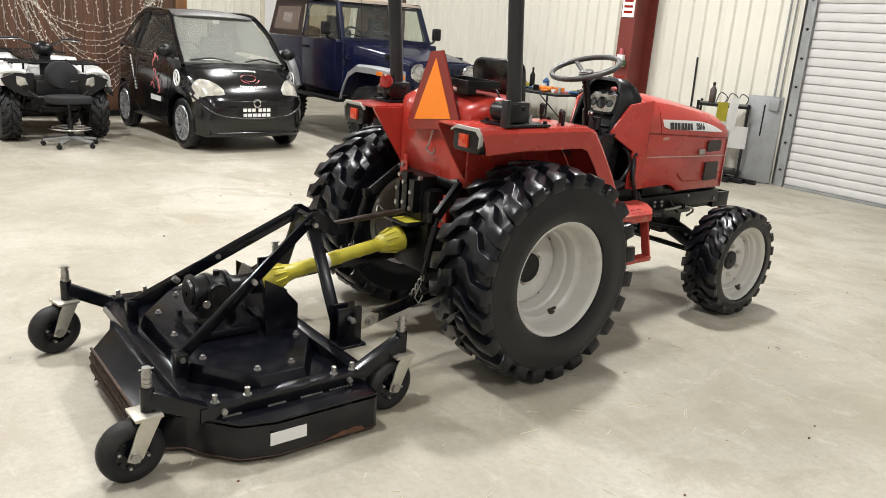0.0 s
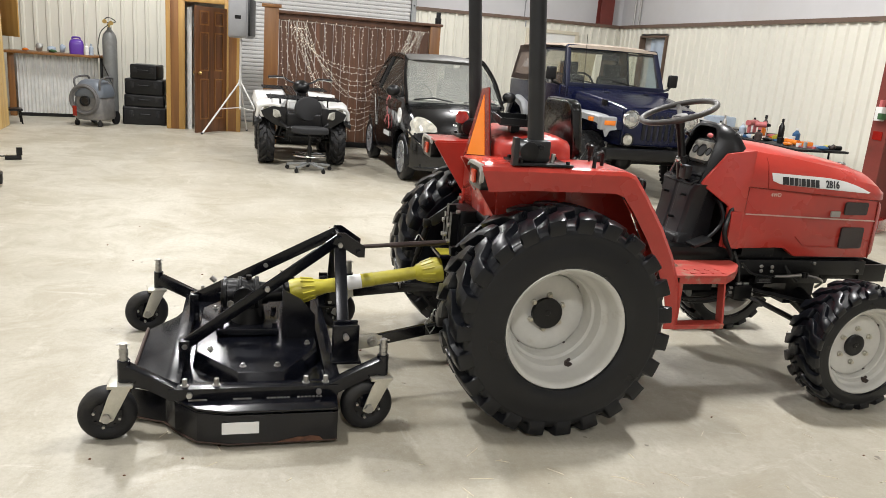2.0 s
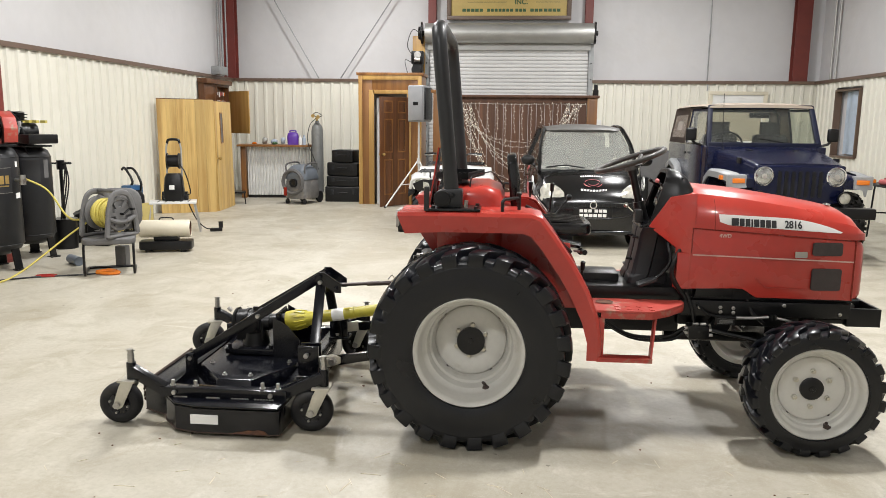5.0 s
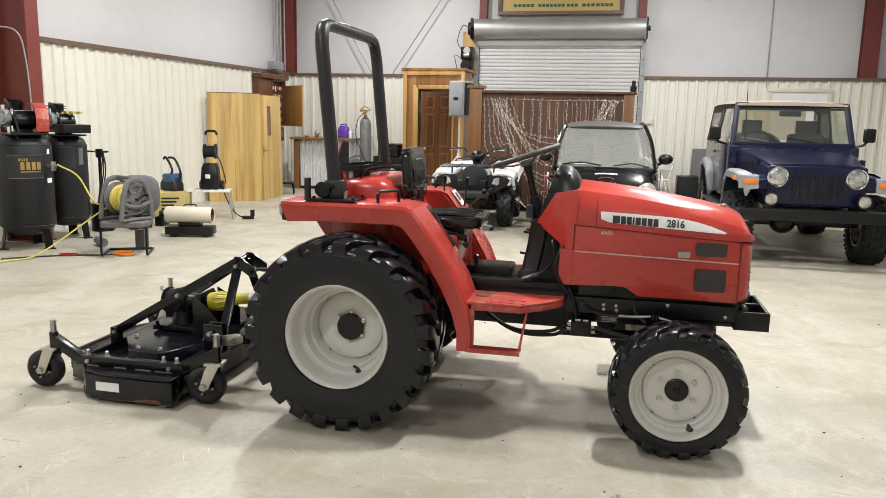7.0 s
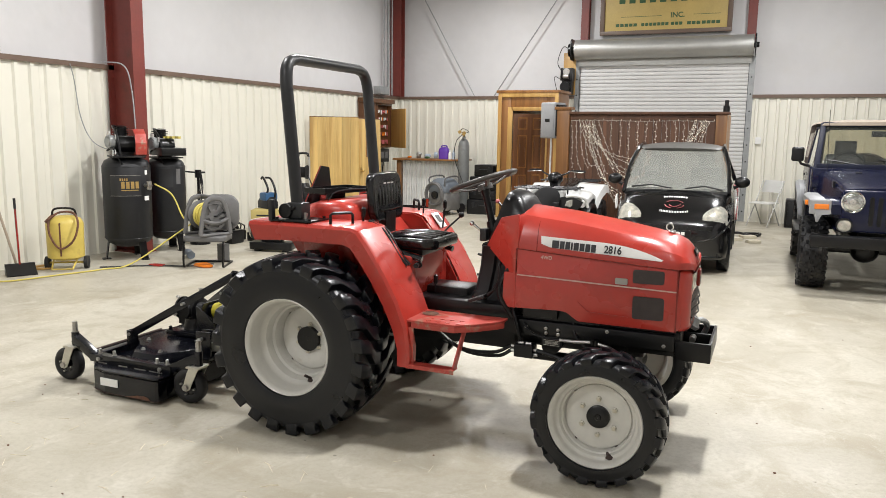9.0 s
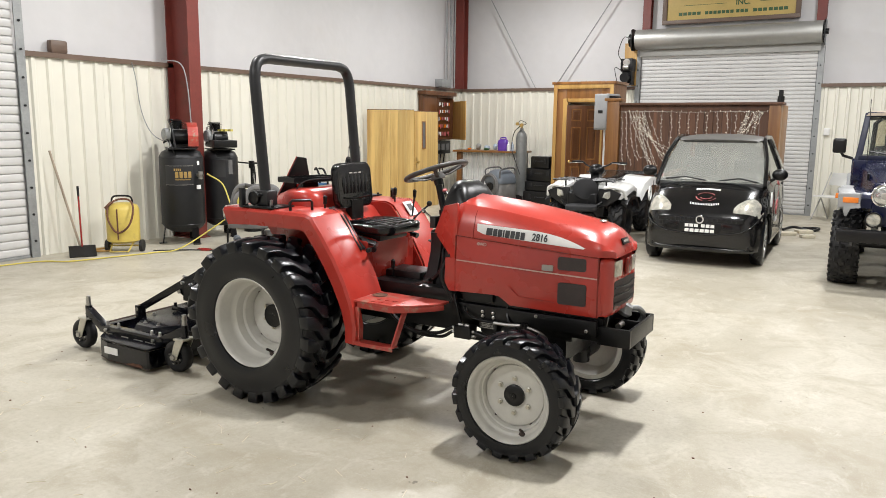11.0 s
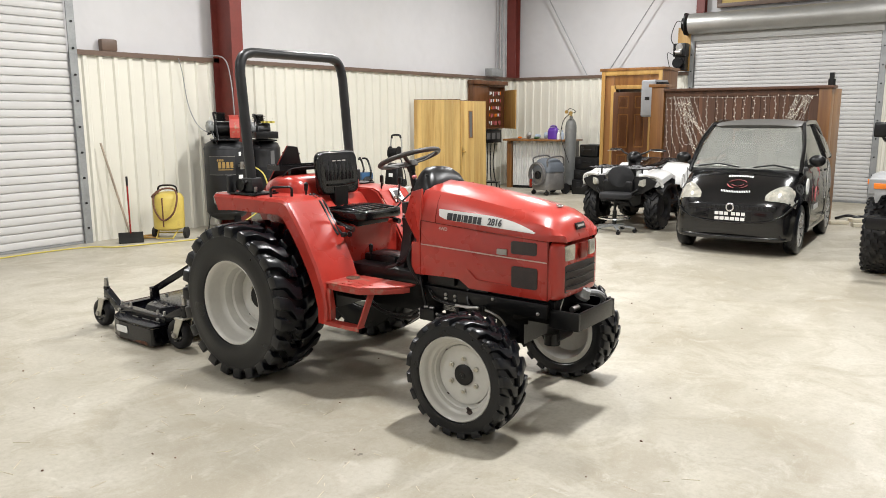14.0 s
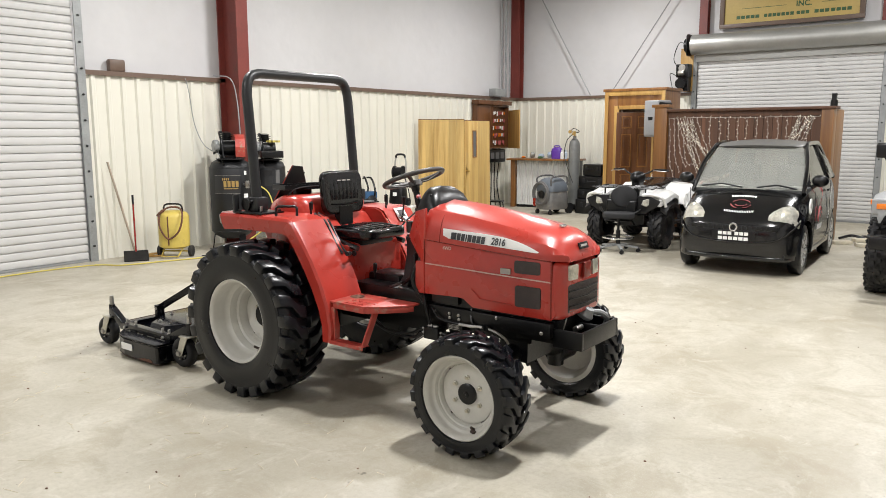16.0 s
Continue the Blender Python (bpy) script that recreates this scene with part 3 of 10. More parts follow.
tube(bm, smooth_line([(-0.12, -0.12, 2.9), (-0.22, -0.14, 3.1), (-0.12, -0.14, 3.4), (0.02, -0.14, 3.36)]), 0.008)
tube(bm, smooth_line([(-0.12, -0.2, 2.75), (-0.26, -0.2, 2.8), (-0.2, -0.2, 2.5)]), 0.007)
part("cable", bm, M_BLACKMAT, op)
bm = B()
cyl(bm, (-0.05, -0.31, 2.8), (0.06, -0.31, 2.8), 0.05)
cyl(bm, (0.0, -0.27, 2.9), (0.0, -0.25, 2.9), 0.07, n=20)
part("pulley", bm, M_STEEL, op)

# the painted sign above the drum
sg = thing("wall_sign", pose(2.63, YB + 0.12, 0), "gold painted business sign with green lettering and brown frame", "sign")
part("board", bx(-1.18, 1.18, 0.0, 0.03, 3.72, 4.75, 0.004), M_SIGN, sg)
bm = B()
for a in ((-1.27, 1.27, 3.64, 3.72), (-1.27, 1.27, 4.75, 4.83), (-1.27, -1.18, 3.72, 4.75), (1.18, 1.27, 3.72, 4.75)):
    box(bm, a[0], a[1], -0.03, 0.04, a[2], a[3])
part("frame", bevel(bm, 0.008), M_TRIM, sg)
lettering("INC.", 0.10, M_GREEN, sg, pose(0.25, -0.004, 3.99, 90, 0, 0))
bm = B()
marks(bm, [0.07] * 5, 0.06, 0.018, x=-0.62)
marks(bm, [0.06] * 7, 0.06, 0.018, x=-0.06)
marks(bm, [0.06] * 3, 0.06, 0.018, x=0.36)
marks(bm, [0.07] * 3, 0.06, 0.018, x=0.68)
marks(bm, [0.07] * 4, 0.06, 0.018, x=1.0)
tagged(part("small_writing", bm, M_GREEN, sg, m=pose(-0.12, -0.004, 3.83, 90, 0, 0)), kind="stuff")
bm = B()
box(bm, -0.85, -0.05, -0.004, 0, 3.985, 3.993)
box(bm, 0.55, 1.05, -0.004, 0, 3.985, 3.993)
for k in range(9):
    box(bm, -0.9 + 0.2 * k, -0.78 + 0.2 * k, -0.004, 0, 4.25, 4.5)
tagged(part("big_writing", bm, M_GREEN, sg), kind="stuff")

# strip light housings under the ceiling
for lx, ly, watts in LAMPS:
    bm = B()
    prism(bm, [(-0.22, 0.0), (-0.17, 0.07), (0.17, 0.07), (0.22, 0.0), (0.19, 0.0), (0.15, 0.05), (-0.15, 0.05), (-0.19, 0.0)], "y", -0.52, 0.52)
    fx = solo("strip_light_housing", bm, M_WHITEPL, pose(lx, ly, HC - 0.22), "white metal strip light under the ceiling", "ceiling light", "ceiling lights")
    for dx in (-0.09, 0.09):
        bm = B()
        cyl(bm, (dx, -0.48, 0.03), (dx, 0.48, 0.03), 0.013, n=8)
        part("lamp_tube", bm, M_TUBE, fx)
    for dy in (-0.4, 0.4):
        part("hanger", bx(-0.01, 0.01, dy - 0.01, dy + 0.01, 0.07, 0.22), M_DULLGALV, fx)

# chaff and dried straw lying on the floor round the tractor
rnd = random.Random(23)
bm = B()
for k in range(230):
    x, y = rnd.uniform(0.6, 6.4), rnd.gauss(1.75, 0.75)
    if y < 0.4 or (1.8 < x < 4.9 and y > 2.35):
        continue
    n_, a = rnd.uniform(0.012, 0.05), rnd.uniform(0, math.pi)
    box(bm, -n_, n_, -0.0009, 0.0009, 0.0, 0.0022, pose(x, y, 0.0, 0, 0, math.degrees(a)))
    if k % 4 == 0:
        box(bm, -n_ * 0.7, n_ * 0.7, -0.0009, 0.0009, 0.0, 0.0022, pose(x + n_ * math.cos(a), y + n_ * math.sin(a), 0.0, 0, 0, math.degrees(a) + rnd.uniform(20, 60)))
tagged(new("straw_bits", mesh_of("straw_bits", bm, M_STRAW)), "dried straw and chaff scattered on the concrete floor", "straw", kind="stuff")
bm = B()
for k in range(90):
    x, y, r = rnd.uniform(0.2, 6.4), rnd.uniform(0.6, 6.5), rnd.uniform(0.003, 0.009)
    ball(bm, (x, y, r * 0.4), r, r * rnd.uniform(0.5, 1), r * 0.5, 6, 4)
tagged(new("dirt_crumbs", mesh_of("dirt_crumbs", bm, M_RUST)), "small dark crumbs of dirt on the concrete floor", "dirt", kind="stuff")

# conduits, boxes and wires on the walls
def pipe(name, pts, r, material, label, cat="conduit", bend=0):
    bm = B()
    tube(bm, smooth_line(pts, bend) if bend else pts, r, 8)
    return solo(name, bm, material, Matrix(), label, cat, kind="structure")


for k, xx in enumerate((-3.22, -3.17, -3.12)):
    pipe("conduit", [(xx, 14.30 + 0.09 * k, 2.44), (xx, 14.30 + 0.09 * k, HC - 0.01)], 0.017 + 0.006 * (k == 1), M_DULLGALV, "grey steel conduit pipe up the wall")
pipe("conduit", [(6.70, YB + 0.19, 2.44), (6.70, YB + 0.19, HC - 0.01)], 0.012, M_DULLGALV, "thin grey conduit pipe up the wall")
pipe("conduit", [(6.66, YB - 0.045, 2.24), (6.66, YB - 0.045, 2.36)], 0.012, M_DULLGALV, "thin grey conduit pipe up the wall")
for k in (0, 1):
    pipe("conduit", [(XR + 0.08, 14.55 - 0.22 * k, 2.44), (XR + 0.08, 14.55 - 0.22 * k, HC - 0.01)], 0.02, M_GALV, "grey steel conduit pipe up the wall")
pipe("conduit", [(XR - 0.045, 5.06, 1.0), (XR - 0.045, 5.06, 2.4)], 0.013, M_DULLGALV, "thin steel conduit pipe beside the door")
pipe("conduit", [(XR - 0.045, 4.99, 1.0), (XR - 0.045, 4.99, 2.4)], 0.009, M_DULLGALV, "thin steel conduit pipe beside the door")
pipe("wall_cable", [(XL + 0.06, 5.98, 2.40), (XL + 0.06, 6.03, 2.2), (XL + 0.06, 6.09, 1.78), (XL + 0.08, 6.20, 1.50), (XL + 0.2, 6.28, 1.38), (XL + 0.45, 6.30, 1.34)], 0.006, M_DULLGALV, "grey cable hanging down the wall lining", "cable", 6)
pipe("wall_cable", [(XL + 0.5, 6.55, 1.5), (XL + 0.49, 6.52, 2.1), (XL + 0.45, 6.45, 2.4), (XL + 0.2, 6.35, 2.45)], 0.008, M_SPEAKER, "white cable on the steel column", "cable", 6)
bm = bx(-0.10, 0.0, -0.11, 0.11, 0.0, 0.16, 0.03)
solo("horn_box", bm, M_TRIM, pose(XL + 0.0, 5.02, TRIM + 0.013), "small brown box on the trim ledge", "box")
bm = bx(-0.05, 0.05, -0.03, 0.0, 0, 0.13, 0.008)
solo("thermostat", bm, M_WHITEPL, pose(4.52, YB - 0.03, 1.50), "small white wall control", "switch")
# blocked window with a pale frame in the back lining
wn = thing("window_1", pose(7.27, YB - 0.03, 0.055), "blocked window with a pale metal frame", "window", kind="structure")
bm = B()
for a in ((-0.58, 0.58, 2.10, 2.17), (-0.58, -0.50, 1.0, 2.10), (0.50, 0.58, 1.0, 2.10), (-0.58, 0.58, 0.93, 1.0)):
    box(bm, a[0], a[1], -0.04, 0.02, a[2], a[3])
part("window_frame", bevel(bm, 0.006), M_CREAM, wn)
part("pane", bx(-0.5, 0.5, -0.015, 0.0, 1.0, 2.10), M_WHITEPL, wn)
# open window in the right wall with cloth hung beyond it
wn = thing("window_2", pose(XR, 13.45, 0), "open window with brown frame, white cloth hung inside", "window", kind="structure")
bm = B()
for a in ((-0.50, 0.50, 2.19, 2.225), (-0.50, -0.47, 1.0, 2.19), (0.47, 0.50, 1.0, 2.19), (-0.50, 0.50, 0.98, 1.02)):
    box(bm, -0.045, 0.08, a[0], a[1], a[2], a[3])
part("window_frame", bevel(bm, 0.006), M_TRIM, wn)
bm = B()
loft(bm, [[(0.07 + 0.02 * math.sin(9 * u), -0.42 + 0.66 * u, z) for u in [i / 14 for i in range(15)]] for z in (1.05, 1.4, 1.8, 2.18)], False, False)
part("cloth", bm, M_CLOTH, wn)
bm = B()
loft(bm, [[(0.045, -0.46 - 0.02 * (2.2 - z), z), (0.042, -0.44 + 0.16 * max(0, 1.95 - z), z)] for z in (1.05, 1.6, 1.95, 2.18)], False, False)
part("orange_cloth", bm, M_ORANGE, wn)


# the tractor
def lerp(a, b, t):
    return a + (b - a) * t


def tyre_mesh(name, R, w, r_rim, lugs, lug_h, material, sign=1):
    """A tractor tyre round the y axis, centred; w wide, moulded in one piece with staggered zigzag lugs that run down the shoulder."""
    h, step = w / 2, 2 * math.pi / lugs
    # across one half: place and depth of the groove floor, place and depth of the lug, how far it trails, its half width
    cross = [(0.035, lug_h, 0.035, lug_h, 0.0, 0.25), (0.05, lug_h, 0.065, 0.004, 0.01, 0.25), (0.09, lug_h, 0.09, 0.0, 0.03, 0.27), (0.30, lug_h, 0.30, 0.001, 0.10, 0.27), (0.38, lug_h + 0.001, 0.38, 0.002, 0.18, 0.26),
             (0.58, lug_h + 0.004, 0.58, 0.004, 0.58, 0.25), (0.66, lug_h + 0.006, 0.66, 0.006, 0.66, 0.26), (0.86, lug_h + 0.013, 0.93, 0.012, 0.76, 0.28), (0.90, lug_h + 0.020, 0.985, 0.018, 0.78, 0.28),
             (0.93, lug_h + 0.034, 1.0, 0.032, 0.79, 0.27), (0.955, lug_h * 1.9, 0.985, lug_h * 2.0, 0.80, 0.25), (0.965, lug_h * 2.25, 0.965, lug_h * 2.25, 0.80, 0.25)]
    ledge = R - lug_h * 2.25
    wall = [(0.975, ledge - 0.004), (0.972, ledge - 0.008), (0.985, lerp(r_rim, ledge, 0.70)), (1.0, lerp(r_rim, ledge, 0.42)), (0.985, lerp(r_rim, ledge, 0.22)), (0.94, r_rim + 0.014), (0.90, r_rim + 0.010), (0.89, r_rim + 0.003), (0.80, r_rim - 0.002)]
    verts, faces = [], []

    def ring(uc, dc, ul, dl, back, half, side):
        row = []
        for i in range(lugs):
            for off, up in ((-0.5, 0.0), (-half - 0.055, 0.0), (-half, 0.94), (-half + 0.03, 1.0), (0.0, 1.0), (half - 0.03, 1.0), (half, 0.94), (half + 0.055, 0.0)):
                t = step * (i + off + side * 0.25 + sign * back)
                u, r = uc + (ul - uc) * up, R - (dc + (dl - dc) * up)
                row.append((r * math.cos(t), (side or 1) * u * h, r * math.sin(t)))
        return row

    half_rows = []
    for side in (-1, 1):
        rows = [ring(*c, side) for c in cross]
        rows += [ring(u, R - r, u, R - r, 0.80, 0.25, side) for u, r in wall]
        half_rows.append(rows)
    rows = half_rows[0][::-1] + [ring(0.0, lug_h, 0.0, lug_h, 0.0, 0.25, 0)] + half_rows[1] + [ring(0.0, R - r_rim + 0.012, 0.0, R - r_rim + 0.012, 0.4, 0.25, 0)]
    n = len(rows[0])
    for row in rows:
        verts += row
    for j in range(len(rows)):
        k = (j + 1) % len(rows)
        for i in range(n):
            m = (i + 1) % n
            faces.append((j * n + i, j * n + m, k * n + m, k * n + i))
    me = bpy.data.meshes.new(name)
    me.from_pydata(verts, [], faces)
    bm = B()
    bm.from_mesh(me)
    bpy.data.meshes.remove(me)
    return mesh_of(name, bm, material, 34)


def wheel(parent, name, m, w, r_rim, dish, tmat, label, hubr, boltr, turn, q=1.0):
    """A pressed steel wheel whose dish faces -y: lip, stepped barrel, dished disc in a groove."""
    bm = B()
    h, ry, k = w / 2 * 0.89, r_rim, dish / 0.215
    prof = [(-h, ry + 0.012), (-h, ry - 0.018), (-h * 0.7, ry - 0.03), (-h * 0.2, ry - 0.062 * q), (h - dish - 0.010, ry - 0.072 * q), (h - dish - 0.008, 0.01), (h - dish, 0.01), (h - dish, hubr * 1.55), (h - dish + 0.010 * k, hubr * 2.1), (h - dish + 0.010 * k, ry - 0.086 * q),
            (h - dish + 0.006 * k, ry - 0.078 * q), (h - dish - 0.004, ry - 0.0735 * q), (h - dish - 0.004, ry - 0.069 * q), (h - dish + 0.018 * k, ry - 0.067 * q), (h - dish + 0.032 * k, ry - 0.064 * q), (h - 0.160 * k, ry - 0.060 * q), (h - 0.150 * k, ry - 0.050 * q), (h - 0.128 * k, ry - 0.047 * q), (h - 0.108 * k, ry - 0.040 * q),
            (h - 0.096 * k, ry - 0.024 * q), (h - 0.080 * k, ry - 0.017 * q), (h - 0.020, ry - 0.010), (h - 0.008, ry - 0.004), (h - 0.001, ry + 0.003), (h + 0.004, ry + 0.010), (h, ry + 0.016), (h - 0.012, ry + 0.018)]
    lathe(bm, (0, 0, 0), (0, -1, 0), prof, 56)
    wh = part(name, bm, M_RIM, parent, label, m, 32)
    part("tyre", tmat, None, wh)
    bm = B()
    lathe(bm, (0, 0, 0), (0, -1, 0), [(h - dish, hubr), (h - dish + 0.012, hubr), (h - dish + 0.018, hubr * 0.85), (h - dish + 0.018, hubr * 0.30), (h - dish + 0.023, hubr * 0.24), (h - dish + 0.024, 0.002)], 24)
    part("hub_cap", bm, M_BLACKMAT, wh, "black hub cap")
    bm = B()
    lathe(bm, (0, 0, 0), (0, -1, 0), [(0.0, 0.0135), (0.008, 0.0135), (0.010, 0.009), (0.018, 0.009), (0.018, 0.001)], 6)
    nut = mesh_of("wheel_nut", bm, M_ZINC, 20)
    for i in range(6):
        t = 2 * math.pi * (i + turn) / 6
        part("wheel_nut", nut, None, wh, m=pose(boltr * math.cos(t), -(h - dish + 0.003), boltr * math.sin(t)))
    bm = B()
    t = radians(-68)
    c, s = math.cos(t), math.sin(t)
    box(bm, -0.015, 0.015, -0.012, 0.012, -0.012, 0.010, Matrix.Translation(((ry - 0.034 * q) * c, -(h - dish * 0.50), (ry - 0.034 * q) * s)) @ pose(0, 0, 0, 0, 22, 0))
    cyl(bm, ((ry - 0.046 * q) * c, -(h - dish * 0.50), (ry - 0.046 * q) * s), ((ry - 0.072 * q) * c, -(h - dish * 0.34), (ry - 0.072 * q) * s), 0.008, n=8)
    part("valve", bevel(bm, 0.003), M_LINK, wh, "brown-stained tyre valve")
    for i, a in enumerate((40, 135, 230, 305)):
        t = radians(a)
        part("rust_spot", bx(-0.006, 0.006, -0.003, 0.003, -0.002, 0.002), M_LINK, wh, m=pose((ry - 0.071 * q) * math.cos(t), -(h - dish + 0.002), (ry - 0.071 * q) * math.sin(t), 0, 90 - a, 0))
    return wh


TX, TY = 2.50, 3.135
tr = thing("tractor", pose(TX, TY, 0), "red compact tractor with black roll bar, mower hitched behind", "tractor")
for sy in (-1, 1):
    turn = 0 if sy < 0 else 180
    wheel(tr, "rear_wheel", pose(0, sy * 0.588, 0.482, 0, 0, turn), 0.365, 0.252, 0.232, tyre_mesh("tyre", 0.494, 0.365, 0.258, 23, 0.035, M_TYRE, -sy), "deep-dished pale grey rear rim", 0.052, 0.078, 0.4)
    wheel(tr, "front_wheel", pose(1.64, sy * 0.562, 0.312, 0, 0, turn), 0.225, 0.208, 0.092, tyre_mesh("tyre", 0.321, 0.225, 0.214, 20, 0.021, M_TYRE, -sy), "pale grey front rim", 0.055, 0.088, 0.5, 0.68)


# hood: upper lid, lower side panels, nose
def hood_half(x, zt, w, zs, crown=0.012):
    return [(x, -w, zs), (x, -w + 0.004, zs + 0.035), (x, -w * 0.90, zs + (zt - zs) * 0.58), (x, -w * 0.76, zt - 0.030), (x, -w * 0.55, zt - 0.008), (x, -w * 0.28, zt - 0.001), (x, 0, zt + crown)]


HOOD = [(1.10, 1.228, 0.262, 1.035), (1.14, 1.236, 0.263, 1.034), (1.37, 1.213, 0.263, 1.020), (1.60, 1.178, 0.258, 1.004), (1.78, 1.146, 0.252, 0.993), (1.88, 1.124, 0.246, 0.987), (1.93, 1.100, 0.2395, 0.985), (1.958, 1.074, 0.228, 0.985), (1.978, 1.046, 0.212, 0.984), (1.990, 1.020, 0.196, 0.983), (1.998, 0.992, 0.180, 0.975)]
bm = B()
secs = []
for a in HOOD:
    s = hood_half(*a)
    secs.append(s + [(x, -y, z) for x, y, z in s[-2::-1]])
loft(bm, secs, True, True)
hl = part("hood_lid", bevel(bm, 0.005, 2, 50), M_RED, tr, "glossy red engine hood", angle=24)
bm = B()
tube(bm, [(x, y * 1.004, z + 0.001) for x, y, z in hood_half(1.222, 1.2215, 0.263, 1.028)] + [(x, -y * 1.004, z + 0.001) for x, y, z in hood_half(1.222, 1.2215, 0.263, 1.028)[-2::-1]], 0.0022, 5)
part("cowl_seam", bm, M_DKRED, hl)
for sy in (-1, 1):
    bm = B()
    out = [(1.04, 0.715), (1.34, 0.725), (1.385, 0.722), (1.45, 0.680), (1.93, 0.672), (1.955, 0.70), (1.925, 0.980), (1.115, 1.032), (1.115, 0.905), (1.045, 0.905)]
    secs = []
    for y in (0.225, 0.262):
        secs.append([(x, sy * (y - 0.022 * max(0, (x - 1.6) / 0.33)), z) for x, z in out])
    loft(bm, secs)
    sp = part("side_panel", bevel(bm, 0.007), M_RED, tr, "red hood side panel with a crease")
    bm = B()
    bar(bm, (1.12, sy * 0.262, 0.897), (1.60, sy * 0.262, 0.885), 0.006, 0.006)
    bar(bm, (1.60, sy * 0.262, 0.885), (1.925, sy * 0.2415, 0.874), 0.006, 0.006)
    part("pinstripe", bm, M_STRIPE, sp, "pale pinstripe along the crease")
    bm = B()
    bar(bm, (1.44, sy * 0.262, 0.785), (1.50, sy * 0.262, 0.735), 0.005, 0.005)
    bar(bm, (1.50, sy * 0.262, 0.735), (1.70, sy * 0.2555, 0.728), 0.005, 0.005)
    part("crease", bm, M_RED, sp)
    # thin dark red strips paint the shadow line in the panel gaps
    bm = B()
    bar(bm, (1.115, sy * 0.2632, 1.034), (1.60, sy * 0.2597, 1.003), 0.003, 0.004)
    bar(bm, (1.60, sy * 0.2597, 1.003), (1.925, sy * 0.2402, 0.984), 0.003, 0.004)
    bar(bm, (1.930, sy * 0.2405, 0.672), (1.928, sy * 0.2405, 0.984), 0.007, 0.004, (0, 1, 0))
    bar(bm, (1.110, sy * 0.2640, 0.905), (1.116, sy * 0.2640, 1.030), 0.004, 0.003, (0, 1, 0))
    part("seam", bm, M_DKRED, sp, "panel gap, its shadow line coloured dark red")
    for z0, z1, x0, x1 in ((0.905, 0.972, 1.715, 1.865), (0.725, 0.838, 1.72, 1.87)):
        bm = B()
        loft(bm, [[(x, sy * (y - 0.022 * max(0, (x - 1.6) / 0.33)), z) for x, z in rrect((x0 + x1) / 2, (z0 + z1) / 2, x1 - x0, z1 - z0, 0.012)] for y in (0.255, 0.2645)])
        part("vent_screen", bm, M_MESH, sp, "dark brown vent screen")
    bm = B()
    loft(bm, [[(x, sy * (y - 0.022 * max(0, (x - 1.6) / 0.33)), z) for x, z in rrect(1.66, 0.908, 0.060, 0.030, 0.004)] for y in (0.255, 0.2640)])
    part("badge", bm, M_GREYPAINT, sp)
    # flank of the dash behind the hood
    bm = B()
    rim = [(1.125, 1.215), (1.006, 1.186), (0.911, 1.024), (1.042, 0.925), (1.035, 0.715), (1.113, 0.715), (1.113, 1.034), (1.125, 1.036)]
    loft(bm, [[(x, sy * (min(0.266, 0.160 + 0.53 * (x - 0.911)) - d), z) for x, z in rim] for d in (0.0, 0.020)])
    part("dash_flank", bevel(bm, 0.007), M_RED, tr, "red side panel of the dash")

# sticker band with its writing as bars, on the slanted hood shoulder
def shoulder(x, z, sy, out=0.0022):
    """The point of the hood shoulder at length x and height z."""
    for a, b in zip(HOOD, HOOD[1:]):
        if a[0] <= x <= b[0]:
            t = (x - a[0]) / (b[0] - a[0])
            zt, w, zs = (lerp(a[i], b[i], t) for i in (1, 2, 3))
            break
    p, q = Vector((x, -w + 0.004, zs + 0.035)), Vector((x, -w * 0.90, zs + (zt - zs) * 0.58))
    if z < p.z:
        q, p = p, Vector((x, -w, zs))
    r = p.lerp(q, (z - p.z) / (q.z - p.z)) + Vector((0, -out, out * 0.2))
    return Vector((r.x, -sy * r.y, r.z))


for sy in (-1, 1):
    bm = B()
    rows = [[], [], []]
    for i in range(24):
        t = i / 23
        xl, xt = 1.262 + 0.585 * t - 0.012 * (t == 0), 1.240 + 0.618 * t
        zl = 1.054 - 0.034 * t + 0.014 * (1 - min(t / 0.06, 1)) ** 2
        zu = (1.107 - 0.026 * t) - 0.056 * max(0, (t - 0.45) / 0.55) ** 2.4
        fold = 1.0635 - 0.0385 * (xl - 1.262) / 0.585
        zm = min(max(fold, zl + 0.0005), zu - 0.0005)
        for row, x, z in zip(rows, (xl, (xl + xt) / 2, xt), (zl, zm, zu)):
            row.append(shoulder(x, z, sy, 0.0028))
    loft(bm, rows, False, False)
    st = part("name_band", bm, M_WHITE, tr, "white name band with dark writing")
    u = 1.302
    for wd in (0.036, 0.024, 0.024, 0.009, 0.026, 0.024, 0.024, 0.024):
        bm = B()
        zt_ = 1.089 - 0.030 * (u - 1.302) / 0.22 * 0.35
        fold = 1.0635 - 0.0385 * (u - 1.262) / 0.585
        loft(bm, [[shoulder(u, z, sy, 0.0048), shoulder(u + wd, z, sy, 0.0048)] for z in (zt_ - 0.038, fold, zt_)], False, False)
        part("letter_bar", bm, M_INK, st)
        u += wd + 0.0047
    if sy < 0:
        ex = (shoulder(1.66, 1.055, sy) - shoulder(1.56, 1.058, sy)).normalized()
        ez = ex.cross(shoulder(1.61, 1.075, sy) - shoulder(1.61, 1.045, sy)).normalized()
        mm = Matrix((ex, ez.cross(ex), ez)).transposed().to_4x4()
        mm.translation = shoulder(1.610, 1.058, sy, 0.0052)
        lettering("2816", 0.038, M_INK, st, mm @ Matrix.Diagonal((0.82, 1, 1, 1)), "model_number", 0.0008)
